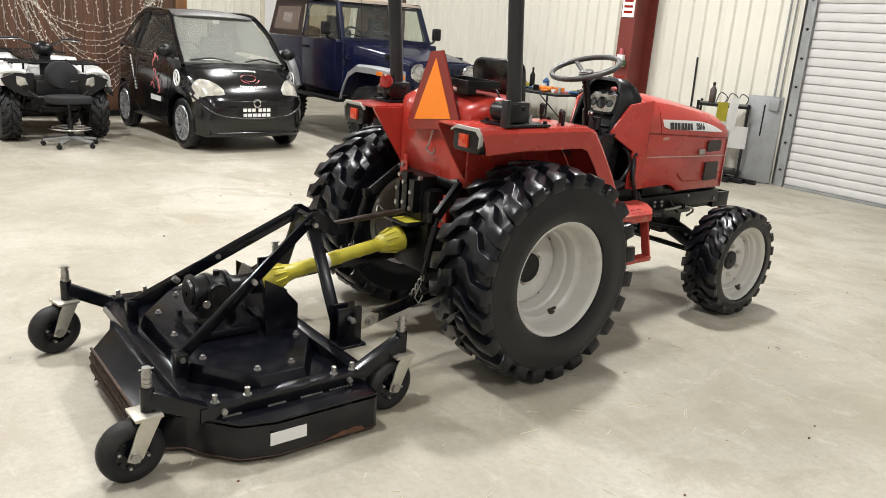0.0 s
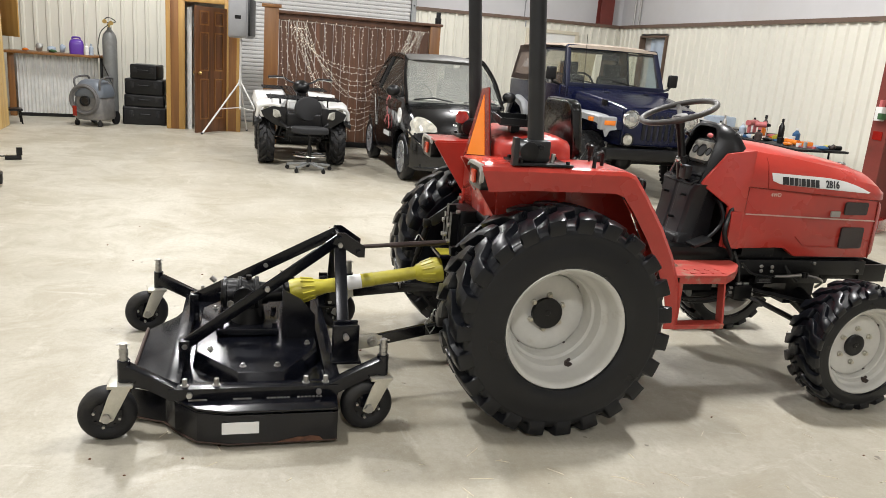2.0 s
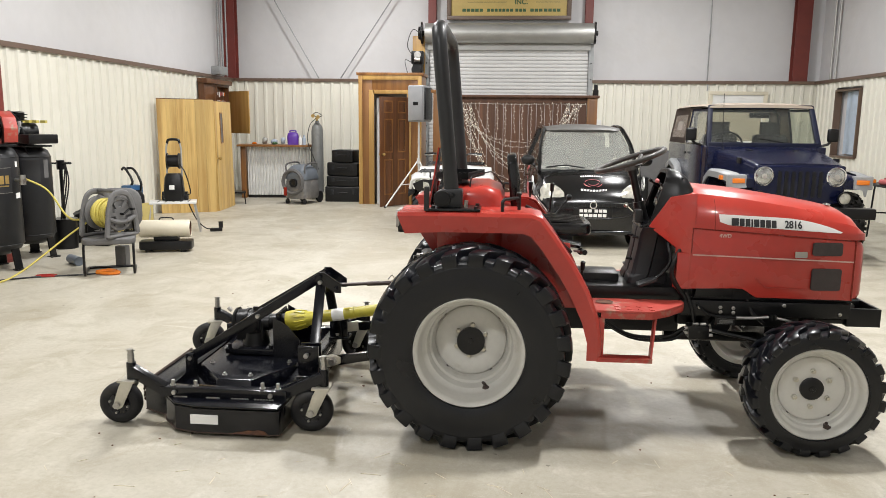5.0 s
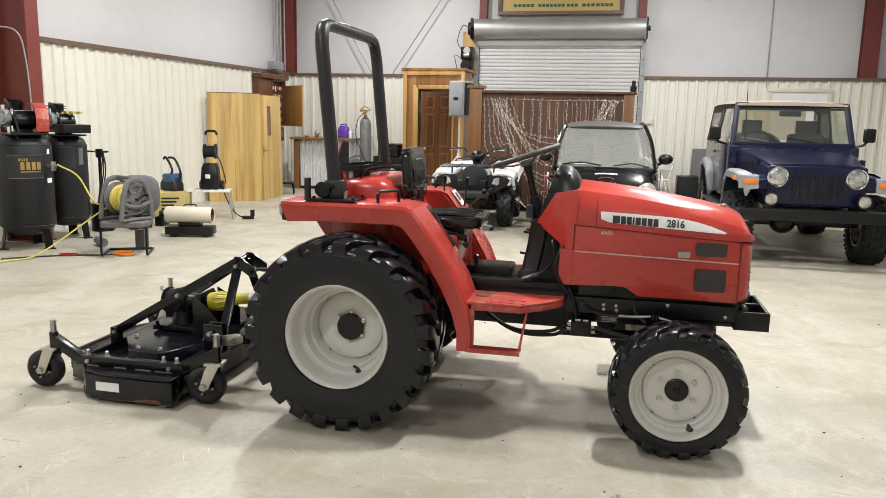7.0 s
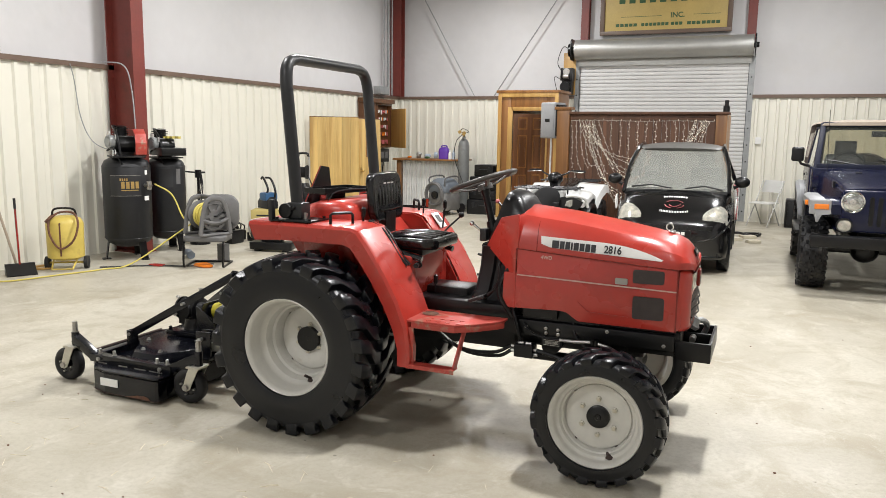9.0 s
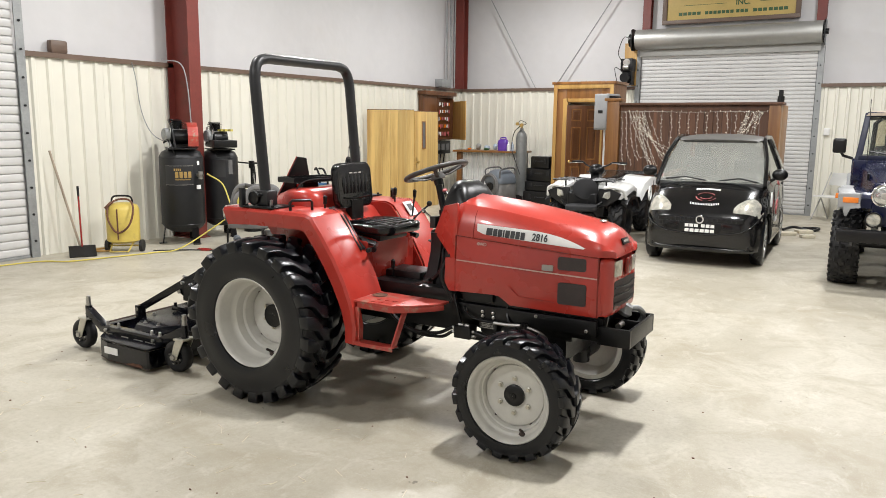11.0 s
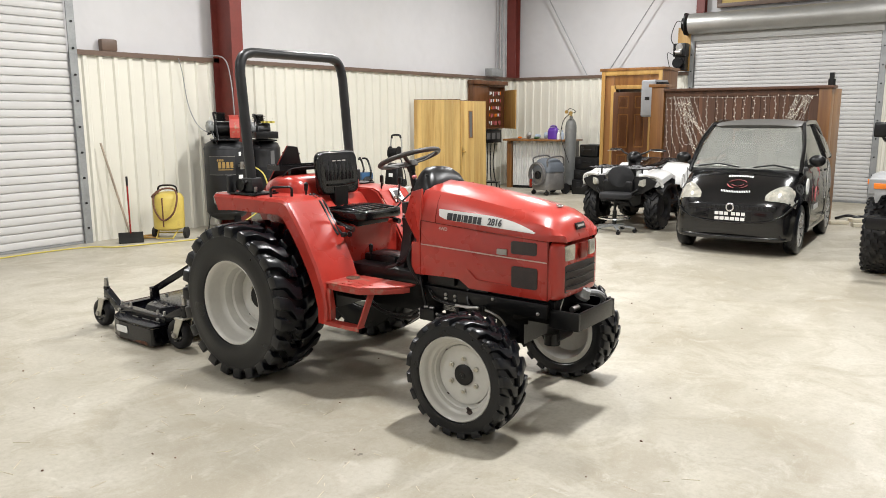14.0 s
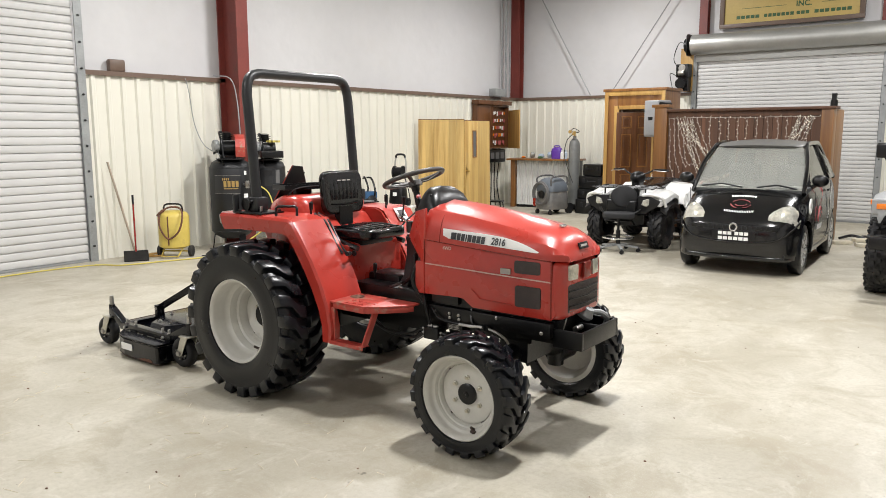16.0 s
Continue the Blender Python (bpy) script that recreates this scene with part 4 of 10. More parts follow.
lettering("4WD", 0.019, M_STRIPE, tr, pose(1.276, -0.2645, 0.998, 90, 0, 0), "drive_mark")

# nose: cowl with headlamps, badge and grille
bm = B()
secs = []
for x, w, z1, z0 in ((1.935, 0.2385, 0.982, 0.672), (1.965, 0.228, 0.978, 0.675), (1.985, 0.205, 0.965, 0.685), (1.992, 0.17, 0.955, 0.69)):
    secs.append([(x + 0.02 * (1 - abs(y) / w) - 0.04 * max(0, (z - 0.90)), y, z) for y, z in rrect(0, (z0 + z1) / 2, 2 * w, z1 - z0, 0.035, 3)])
loft(bm, secs)
nose = part("nose_cowl", bevel(bm, 0.005, 2, 45), M_RED, tr, "red nose cowl round the grille")
for sy in (-1, 1):
    bm = B()
    loft(bm, [[(x - 0.02 * abs(y) / 0.17, y, z) for y, z in rrect(sy * 0.128, 0.920, 0.090, 0.082, 0.012)] for x in (1.975, 2.014)])
    part("headlamp", bevel(bm, 0.004), M_LENS, nose, "clear square headlamp")
part("nose_badge", bx(2.0, 2.015, -0.036, 0.036, 0.878, 0.962, 0.005), M_DKRED, nose)
part("nose_plate", bx(-0.004, 0.004, -0.05, 0.05, -0.018, 0.018, 0.003), M_BLACKMAT, nose, "", pose(1.985, 0, 1.048, 0, -24, 0))
part("plate_marks", bx(0.004, 0.005, -0.036, 0.036, -0.006, 0.006), M_GREYPAINT, nose, "", pose(1.985, 0, 1.048, 0, -24, 0))
bm = B()
ball(bm, (1.862, 0, 1.142), 0.020, 0.026, 0.010)
part("emblem", bm, M_CHROME, nose, "small bright emblem on the hood")
bm = B()
loft(bm, [[(x - 0.02 * abs(y) / 0.17, y, z) for y, z in rrect(0, 0.782, 0.345, 0.150, 0.012)] for x in (1.97, 2.0135)])
gr = part("grille", bevel(bm, 0.004), M_MESH, nose, "dark mesh grille")
for z in (0.742, 0.782, 0.822):
    bm = B()
    tube(bm, [(2.014 - 0.02 * abs(y) / 0.17, y, z) for y in (-0.165, 0, 0.165)], 0.004, 6)
    part("grille_bar", bm, M_BLACKMAT, gr)

# dash: an open arched shell with the instruments set back inside it, a narrow pedestal below
def arch(x0, x1, w, zb, zt, inset):
    """A U-shaped band standing on zb; x runs from x0 at the foot to x1 at the crown."""
    rows = []
    for d in (0.0, inset):
        line = []
        for k in range(15):
            t = math.pi * k / 14
            c, q = math.cos(t), math.sin(t)
            y = -(w - d) * math.copysign(abs(c) ** 0.42, c)
            z = zb + (zt - d - zb) * q ** 0.62
            line.append((lerp(x0, x1, (z - zb) / (zt - zb)), y, z))
        rows.append(line)
    return rows[0] + rows[1][::-1]


bm = B()
loft(bm, [arch(0.900, 1.006, 0.148, 1.000, 1.316, 0.014), arch(0.910, 1.018, 0.154, 1.000, 1.324, 0.024), arch(0.985, 1.062, 0.182, 1.005, 1.318, 0.022), arch(1.075, 1.100, 0.200, 1.030, 1.290, 0.022), arch(1.135, 1.138, 0.215, 1.030, 1.222, 0.022)])
part("dash_hood", bm, M_BLACKMAT, tr, "black plastic arched instrument hood, open towards the seat", angle=35)
bm = B()
prism(bm, [(0.985, 1.050), (1.068, 1.285), (1.078, 1.282), (0.997, 1.046)], "y", -0.150, 0.150)
ip = part("instrument_panel", bevel(bm, 0.003), M_GREYPL, tr, "dark instrument panel deep inside the hood")
bm = B()
prism(bm, [(0.870, 1.012), (0.878, 1.030), (0.930, 1.048), (0.990, 1.058), (0.990, 1.040), (0.935, 1.025)], "y", -0.138, 0.138)
part("dash_ledge", bevel(bm, 0.004), M_BLACK, ip, "shiny black ledge below the instruments")
pm = Matrix.Translation((1.018, 0.0, 1.165)) @ pose(0, 0, 0, 0, 19.4, 0)
bm = B()
prism(bm, rrect(0.0, 0.0, 0.21, 0.125, 0.03), "x", -0.026, -0.002)
cl = part("instrument_cluster", bevel(bm, 0.003), M_BLACKMAT, tr, "instrument cluster under a pale scratched cover", pm)
bm = B()
prism(bm, rrect(0.0, 0.0, 0.19, 0.10, 0.025), "x", -0.030, -0.026)
part("cover", bm, M_LENS, cl, "pale scratched cover")
for y, r in ((-0.060, 0.022), (0.0, 0.034), (0.060, 0.022)):
    bm = B()
    lathe(bm, (-0.030, y, 0.0), (-1, 0, 0), [(0, r), (0.004, r), (0.005, r * 0.86), (0.002, r * 0.82), (0.002, 0.001)], 20)
    part("gauge", bm, M_GREYPL, cl)
for y, z in ((-0.122, 1.10), (-0.125, 1.155), (0.122, 1.10)):
    bm = B()
    cyl(bm, (1.012, y, z), (0.984, y, z + 0.008), 0.013, 0.011, n=12)
    part("switch", bm, M_CHROME, ip, "bright switch knob")
bm = B()
secs = []
for z, x0, x1, w in ((0.655, 0.800, 1.010, 0.155), (0.745, 0.822, 1.020, 0.150), (0.765, 0.836, 1.020, 0.142), (0.90, 0.862, 1.030, 0.140), (0.985, 0.872, 1.050, 0.150), (1.02, 0.882, 1.070, 0.172)):
    secs.append([(x0 + 0.016, -w, z), (x0 + 0.085, -w - 0.008, z), (x0 + 0.095, -w + 0.012, z), (x1, -w + 0.012, z), (x1, w - 0.012, z), (x0 + 0.095, w - 0.012, z), (x0 + 0.085, w + 0.008, z), (x0 + 0.016, w, z), (x0, w - 0.018, z), (x0, 0.018, z), (x0 + 0.007, 0.010, z), (x0 + 0.007, -0.010, z), (x0, -0.018, z), (x0, -w + 0.018, z)])
loft(bm, secs)
pt = part("pedestal", bevel(bm, 0.004, 2, 40), M_GREYPL, tr, "dark plastic steering pedestal with a middle seam", angle=30)
for y, z in ((-0.10, 0.955), (0.06, 0.945), (-0.05, 0.83)):
    bm = B()
    x0 = lerp(0.836, 0.872, (z - 0.765) / 0.22)
    cyl(bm, (x0 + 0.01, y, z), (x0 - 0.030, y, z + 0.006), 0.007, n=8)
    part("peg", bm, M_BLACKMAT, pt)
bm = B()
c0, c1 = Vector((0.905, 0, 1.03)), Vector((0.826, 0, 1.345))
cyl(bm, c0, lerp(c0, c1, 0.35), 0.036, 0.030, n=16)
cyl(bm, lerp(c0, c1, 0.35), lerp(c0, c1, 0.86), 0.020, n=16)
cyl(bm, lerp(c0, c1, 0.80), c1, 0.024, 0.030, n=16)
part("steering_column", bm, M_BLACKMAT, tr)
bm = bx(0.845, 0.885, -0.105, -0.045, 1.035, 1.105, 0.008)
sb = part("switch_box", bm, M_SATIN, tr)
bm = B()
cyl(bm, (0.85, -0.075, 1.085), (0.800, -0.095, 1.128), 0.007, n=8)
ball(bm, (0.797, -0.097, 1.131), 0.014)
part("stalk", bm, M_CHROME, sb, "bright worn stalk")
sw = B()
tube(sw, [(0.185 * math.cos(t), 0.185 * math.sin(t), 0) for t in (2 * math.pi * i / 48 for i in range(48))], 0.0145, 10, ring=True)
for k in range(3):
    t = 2 * math.pi * k / 3 + math.pi
    tube(sw, [(0.02 * math.cos(t), 0.02 * math.sin(t), -0.035), (0.09 * math.cos(t), 0.09 * math.sin(t), -0.03), (0.18 * math.cos(t), 0.18 * math.sin(t), 0)], 0.013, 6, 0.006)
lathe(sw, (0, 0, -0.05), (0, 0, 1), [(0, 0.03), (0.0, 0.045), (0.03, 0.04), (0.036, 0.02), (0.036, 0.002)], 16)
part("steering_wheel", sw, M_WHEELGRIP, tr, "worn dark grey three-spoke steering wheel", pose(0.822, 0, 1.362, 0, -19.5, 0))
for y0, y1, x, z in ((-0.130, -0.235, 0.905, 0.745), (0.130, 0.215, 0.900, 0.770)):
    bm = B()
    tube(bm, smooth_line([(1.01, y0, 0.96), (1.005, y1 * 0.9, 0.93), (1.015, y1, 0.86), (0.985, y1, 0.80), (x + 0.02, y1, z)]), 0.010, 8)
    pa = part("pedal", bm, M_BLACKMAT, tr)
    part("pedal_pad", bx(-0.055, 0.045, -0.042, 0.042, -0.006, 0.010, 0.004), M_SATIN, pa, "worn rubber pedal pad", pose(x, y1, z, 0, -22, 0))
for a, b, cc in (((1.035, -0.130, 1.185), (0.950, -0.110, 1.262), M_PINK), ((1.035, 0.13, 1.185), (0.955, 0.11, 1.25), M_BLACKMAT)):
    bm = B()
    cyl(bm, a, b, 0.006, n=8)
    lv = part("hand_lever", bm, M_BLACKMAT, tr)
    bm = B()
    ball(bm, b, 0.012, 0.02, 0.012)
    part("knob", bm, cc, lv, "faded red knob" if cc is M_PINK else "")

# fenders: top plate with a deep outer lip, inner wall and front drop
ARC = [(-0.366, 1.126), (-0.149, 1.130), (0.049, 1.130), (0.284, 1.128), (0.336, 1.109), (0.404, 1.022), (0.498, 0.886), (0.571, 0.756), (0.623, 0.626), (0.6245, 0.618), (0.646, 0.506), (0.642, 0.406)]
ARCIN = [(-0.330, 1.018), (-0.149, 1.029), (0.049, 1.029), (0.242, 1.029), (0.284, 1.014), (0.339, 0.946), (0.420, 0.829), (0.487, 0.714), (0.540, 0.599), (0.542, 0.592), (0.569, 0.495), (0.569, 0.406)]
for sy in (-1, 1):
    bm = B()
    o, i_ = 0.565, 0.265
    rows = []
    for k, ((x, z), (xi, zi)) in enumerate(zip(ARC, ARCIN)):
        i_ = 0.265 if z > 0.62 else 0.492
        p, q = ARC[max(k - 1, 0)], ARC[min(k + 1, len(ARC) - 1)]
        n = Vector((-(q[1] - p[1]), q[0] - p[0])).normalized()
        rows.append([(xi, sy * (o - 0.004), zi), (x - n.x * 0.022, sy * o, z - n.y * 0.022), (x - n.x * 0.006, sy * (o - 0.010), z - n.y * 0.006), (x, sy * (o - 0.030), z), (x, sy * i_, z), (x - n.x * 0.008, sy * i_, z - n.y * 0.008), (x - n.x * 0.009, sy * (o - 0.030), z - n.y * 0.009), (xi + 0.002, sy * (o - 0.012), zi)])
    i_ = 0.265
    loft(bm, rows)
    fd = part("fender", bm, M_RED, tr, "red rear fender with chipped edges", angle=28)
    bm = B()
    inner = [(x - 0.012, z - 0.008) for x, z in ARC[:-3]] + [(0.63, 0.60), (0.30, 0.60), (0.16, 0.76), (-0.10, 0.80), (-0.17, 0.81), (-0.30, 1.0)]
    prism(bm, inner, "y", sy * (i_ - 0.012), sy * (i_ + 0.002))
    part("fender_inner_wall", bm, M_RED, fd)
    # tail lamp housing
    bm = B()
    prism(bm, rrect(sy * 0.462, 1.070, 0.184, 0.100, 0.022), "x", -0.366, -0.30)
    lh = part("tail_lamp_housing", bevel(bm, 0.008), M_BLACKMAT, fd, "black tail lamp housing")
    bm = B()
    ring = [(sy * 0.365, 1.112), (sy * 0.400, 1.129), (sy * 0.540, 1.129), (sy * 0.566, 1.106), (sy * 0.562, 1.060)]
    loft(bm, [[(-0.374, y * 0.996, z), (-0.374, y * 0.970, z - 0.016), (-0.362, y * 0.970, z - 0.016), (-0.356, y * 0.996, z)] for y, z in ring])
    part("bezel", bevel(bm, 0.003), M_GREYPAINT, lh, "pale grey chipped lamp surround")
    part("lens", bx(-0.377, -0.366, sy * 0.450 - 0.030, sy * 0.450 + 0.030, 1.040, 1.096, 0.004), M_TAILORANGE, lh, "red tail lens")
    # hand rail on top
    bm = B()
    tube(bm, [(0.142, sy * 0.520, 1.124), (0.142, sy * 0.520, 1.176), (0.150, sy * 0.511, 1.188), (0.216, sy * 0.432, 1.188), (0.224, sy * 0.423, 1.176), (0.224, sy * 0.423, 1.124)], 0.0085, 8)
    part("grab_handle", bm, M_BLACKMAT, fd, "black grab handle")
    # step plate with its hanging foothold
    bm = B()
    plate = [(0.560, -0.265), (0.560, -0.535), (0.880, -0.535), (0.975, -0.46), (1.06, -0.36), (1.078, -0.32), (1.078, -0.265)]
    prism(bm, [(x, sy * -y) for x, y in plate], "z", 0.645, 0.657)
    prism(bm, [(x, sy * -y) for x, y in ((0.635, -0.535), (0.880, -0.535), (0.975, -0.46), (1.06, -0.36), (1.078, -0.32), (1.070, -0.32), (1.053, -0.358), (0.970, -0.453), (0.876, -0.527), (0.635, -0.527))], "z", 0.615, 0.645)
    pl = part("step_plate", bevel(bm, 0.003), M_REDWORN, tr, "worn red step plate")
    bm = B()
    bar(bm, (0.635, sy * 0.535, 0.62), (0.635, sy * 0.535, 0.42), 0.035, 0.010)
    loft(bm, [[(x, sy * (y - 0.026), z), (x + 0.010, sy * (y - 0.026), z), (x + 0.010, sy * (y + 0.026), z), (x, sy * (y + 0.026), z)] for x, y, z in ((0.908, 0.452, 0.645), (0.876, 0.532, 0.424))])
    box(bm, 0.618, 0.888, sy * 0.530 - 0.033, sy * 0.530 + 0.030, 0.418, 0.426)
    box(bm, 0.618, 0.888, sy * 0.530 + sy * 0.022, sy * 0.530 + sy * 0.030, 0.402, 0.418)
    part("foothold", bevel(bm, 0.002), M_REDWORN, tr, "scratched red foothold")
    for k in range(8):
        bm = B()
        cyl(bm, (0.72 + 0.055 * (k % 4), sy * (0.50 - 0.06 * (k // 4)), 0.657), (0.72 + 0.055 * (k % 4), sy * (0.50 - 0.06 * (k // 4)), 0.660), 0.014, n=8)
        part("stud", bm, M_REDWORN, pl)
    bm = B()
    lathe(bm, (0.67, sy * 0.36, 0.657), (0, 0, 1), [(0, 0.01), (0.004, 0.045), (0.006, 0.03), (0.006, 0.002)], 16)
    part("patch_plate", bm, M_RUST, pl)

# body between the fenders: tank hump, seat deck, floor, gearbox
bm = B()
secs = []
for x, w, zt in ((-0.225, 0.20, 1.14), (-0.195, 0.275, 1.195), (-0.08, 0.310, 1.232), (0.06, 0.310, 1.234), (0.125, 0.295, 1.210), (0.150, 0.25, 1.16)):
    secs.append([(x, y, z) for y, z in rrect(0, (0.80 + zt) / 2, 2 * w, zt - 0.80, 0.06, 4)])
loft(bm, secs)
part("fuel_tank_cover", bm, M_RED, tr, "rounded red tank cover behind the seat", angle=50)
bm = B()
prism(bm, [(-0.19, 0.88), (-0.21, 1.04), (-0.16, 1.13), (0.18, 1.10), (0.30, 0.97), (0.50, 0.94), (0.50, 0.70), (0.1, 0.62)], "y", -0.252, 0.252)
part("seat_deck", bevel(bm, 0.012), M_RED, tr, "red body under the seat")
part("floor_tunnel", bx(0.50, 1.10, -0.22, 0.22, 0.64, 0.715, 0.02), M_BLACKMAT, tr, "black rubber floor mat tunnel")
bm = bx(-0.30, 0.30, -0.14, 0.14, 0.36, 0.78, 0.03)
box(bm, 0.30, 1.10, -0.12, 0.12, 0.45, 0.64)
cyl(bm, (0, -0.54, 0.478), (0, 0.54, 0.478), 0.070, n=20)
cyl(bm, (0, -0.40, 0.478), (0, -0.22, 0.478), 0.115, n=20)
cyl(bm, (0, 0.40, 0.478), (0, 0.22, 0.478), 0.115, n=20)
cyl(bm, (-0.36, 0, 0.52), (-0.28, 0, 0.52), 0.06, n=16)
part("transaxle", bm, M_IRON, tr, "black cast gearbox and rear axle")
bm = bx(1.08, 1.78, -0.17, 0.17, 0.50, 0.95, 0.02)
box(bm, 1.10, 1.95, -0.20, 0.20, 0.56, 0.665)
box(bm, 1.15, 1.55, -0.22, 0.22, 0.66, 0.73)
for k in range(5):
    cyl(bm, (1.16 + 0.11 * k, -0.23, 0.60 + 0.02 * (k % 2)), (1.16 + 0.11 * k, -0.19, 0.60 + 0.02 * (k % 2)), 0.012, n=8)
cyl(bm, (1.30, -0.21, 0.52), (1.30, -0.10, 0.52), 0.05)
part("engine_block", bm, M_IRON, tr, "black engine and frame rails")
part("pump", bx(1.12, 1.224, -0.285, -0.20, 0.457, 0.526, 0.006), M_IRON, tr, "black hydraulic valve block")
part("pump_bracket", bx(1.15, 1.34, -0.245, -0.20, 0.675, 0.735, 0.006), M_IRON, tr)
part("frame_rail", bx(1.08, 1.93, -0.245, -0.205, 0.575, 0.655, 0.006), M_IRON, tr, "black frame rail")
part("data_plate", bx(1.271, 1.358, -0.249, -0.2455, 0.533, 0.561), M_INK, tr, "black data plate with a pale border")
bm = B()
for z in (0.534, 0.560):
    bar(bm, (1.272, -0.2495, z), (1.357, -0.2495, z), 0.001, 0.002)
for z in (0.542, 0.547, 0.552):
    bar(bm, (1.280, -0.2495, z), (1.349, -0.2495, z), 0.001, 0.0015)
part("plate_lines", bm, M_STEEL, tr)
part("plate_mount", bx(1.26, 1.37, -0.2455, -0.18, 0.525, 0.58, 0.003), M_IRON, tr)
bm = B()
lathe(bm, (0, 0, 0), (0, -1, 0), [(0, 0.010), (0.007, 0.010), (0.009, 0.006), (0.009, 0.001)], 6)
fb = mesh_of("frame_bolt", bm, M_STEEL, 20)
for x, z in ((1.175, 0.620), (1.281, 0.621), (1.346, 0.619), (1.283, 0.597), (1.348, 0.595), (1.88, 0.60), (1.60, 0.64)):
    for sy in (-1, 1):
        part("frame_bolt", fb, None, tr, m=pose(x, sy * 0.245, z, 0, 0, 0 if sy < 0 else 180))
for x, z in ((1.232, 0.50), (1.112, 0.485), (1.112, 0.51), (1.232, 0.475), (1.155, 0.532), (1.195, 0.532)):
    bm = B()
    cyl(bm, (x - 0.014, -0.262, z), (x + 0.014, -0.262, z), 0.009, n=8)
    part("hose_fitting", bm, M_STEEL, tr)
for pts, r, mm in (([(0.60, -0.26, 0.60), (0.80, -0.29, 0.475), (1.00, -0.28, 0.465), (1.10, -0.262, 0.51)], 0.010, M_BLACKMAT), ([(0.60, -0.24, 0.58), (0.82, -0.27, 0.455), (1.02, -0.27, 0.445), (1.10, -0.262, 0.485)], 0.010, M_BLACKMAT),
                   ([(1.16, -0.25, 0.64), (1.21, -0.262, 0.592), (1.28, -0.262, 0.575), (1.36, -0.262, 0.572), (1.44, -0.258, 0.574)], 0.006, M_BLACKMAT), ([(1.36, -0.262, 0.572), (1.44, -0.262, 0.573), (1.52, -0.262, 0.580)], 0.0085, M_STEEL),
                   ([(1.56, -0.262, 0.576), (1.62, -0.27, 0.565), (1.66, -0.26, 0.54), (1.66, -0.22, 0.50)], 0.007, M_STEEL),
                   ([(1.24, -0.262, 0.50), (1.40, -0.27, 0.47), (1.56, -0.30, 0.44)], 0.011, M_BLACKMAT), ([(1.08, -0.22, 0.95), (1.02, -0.26, 0.80), (1.10, -0.25, 0.66)], 0.013, M_BLACKMAT),
                   ([(1.10, -0.25, 0.70), (1.13, -0.265, 0.62), (1.15, -0.26, 0.54)], 0.010, M_BLACKMAT), ([(1.42, -0.22, 0.66), (1.44, -0.25, 0.60), (1.50, -0.26, 0.545)], 0.009, M_BLACKMAT)):
    bm = B()
    tube(bm, smooth_line(pts), r, 8)
    part("hydraulic_hose", bm, mm, tr)
for x in (1.535, 1.552):
    bm = B()
    cyl(bm, (x, -0.262, 0.565), (x, -0.262, 0.592), 0.011, n=8)
    part("clamp", bm, M_IRON, tr)

# front axle
bm = B()
tube(bm, [(1.64, -0.42, 0.33), (1.64, -0.30, 0.36), (1.64, -0.12, 0.42), (1.64, 0.12, 0.42), (1.64, 0.30, 0.36), (1.64, 0.42, 0.33)], 0.055, 10)
box(bm, 1.55, 1.73, -0.13, 0.13, 0.38, 0.60)
for sy in (-1, 1):
    cyl(bm, (1.64, sy * 0.36, 0.24), (1.64, sy * 0.36, 0.46), 0.05)
    cyl(bm, (1.64, sy * 0.34, 0.31), (1.64, sy * 0.52, 0.31), 0.065)
cyl(bm, (1.54, -0.36, 0.33), (1.54, 0.36, 0.33), 0.016, n=8)
part("front_axle", bm, M_IRON, tr, "black front drive axle")
bm = B()
cyl(bm, (1.05, 0, 0.40), (1.56, 0, 0.40), 0.028)
part("drive_shaft", bm, M_IRON, tr)
bm = B()
tube(bm, [(1.55, 0.13, 0.40), (1.55, 0.30, 0.40)], 0.03, 10)
part("steering_ram", bm, M_CHROME, tr)
# front weight bracket
bm = B()
for a in ((1.93, 2.10, -0.215, -0.195), (1.93, 2.10, 0.195, 0.215), (2.085, 2.10, -0.195, 0.195), (1.93, 1.945, -0.195, 0.195), (1.945, 2.085, -0.01, 0.01)):
    box(bm, a[0], a[1], a[2], a[3], 0.53, 0.625)
box(bm, 1.945, 2.085, -0.195, 0.195, 0.53, 0.538)
box(bm, 1.70, 1.93, -0.20, -0.185, 0.54, 0.62)
box(bm, 1.70, 1.93, 0.185, 0.20, 0.54, 0.62)
bk = part("front_bracket", bevel(bm, 0.003), M_BLACKMAT, tr, "black front weight bracket")
bm = B()
cyl(bm, (2.0, -0.1, 0.61), (2.0, -0.03, 0.61), 0.016)
cyl(bm, (1.94, -0.14, 0.60), (1.94, -0.1, 0.66), 0.012)
part("bracket_bolt", bm, M_STEEL, bk)
bm = B()
lathe(bm, (1.965, 0.06, 0.645), (0.5, 0.1, 0.85), [(0, 0.02), (0.0, 0.045), (0.02, 0.052), (0.035, 0.040), (0.06, 0.034), (0.065, 0.01)], 14)
tube(bm, smooth_line([(1.97, 0.08, 0.66), (2.03, 0.13, 0.665), (2.05, 0.18, 0.62), (2.02, 0.20, 0.55)]), 0.016, 8)
part("hose_elbow", bm, M_DULLGALV, tr, "grey hose elbow behind the bracket")

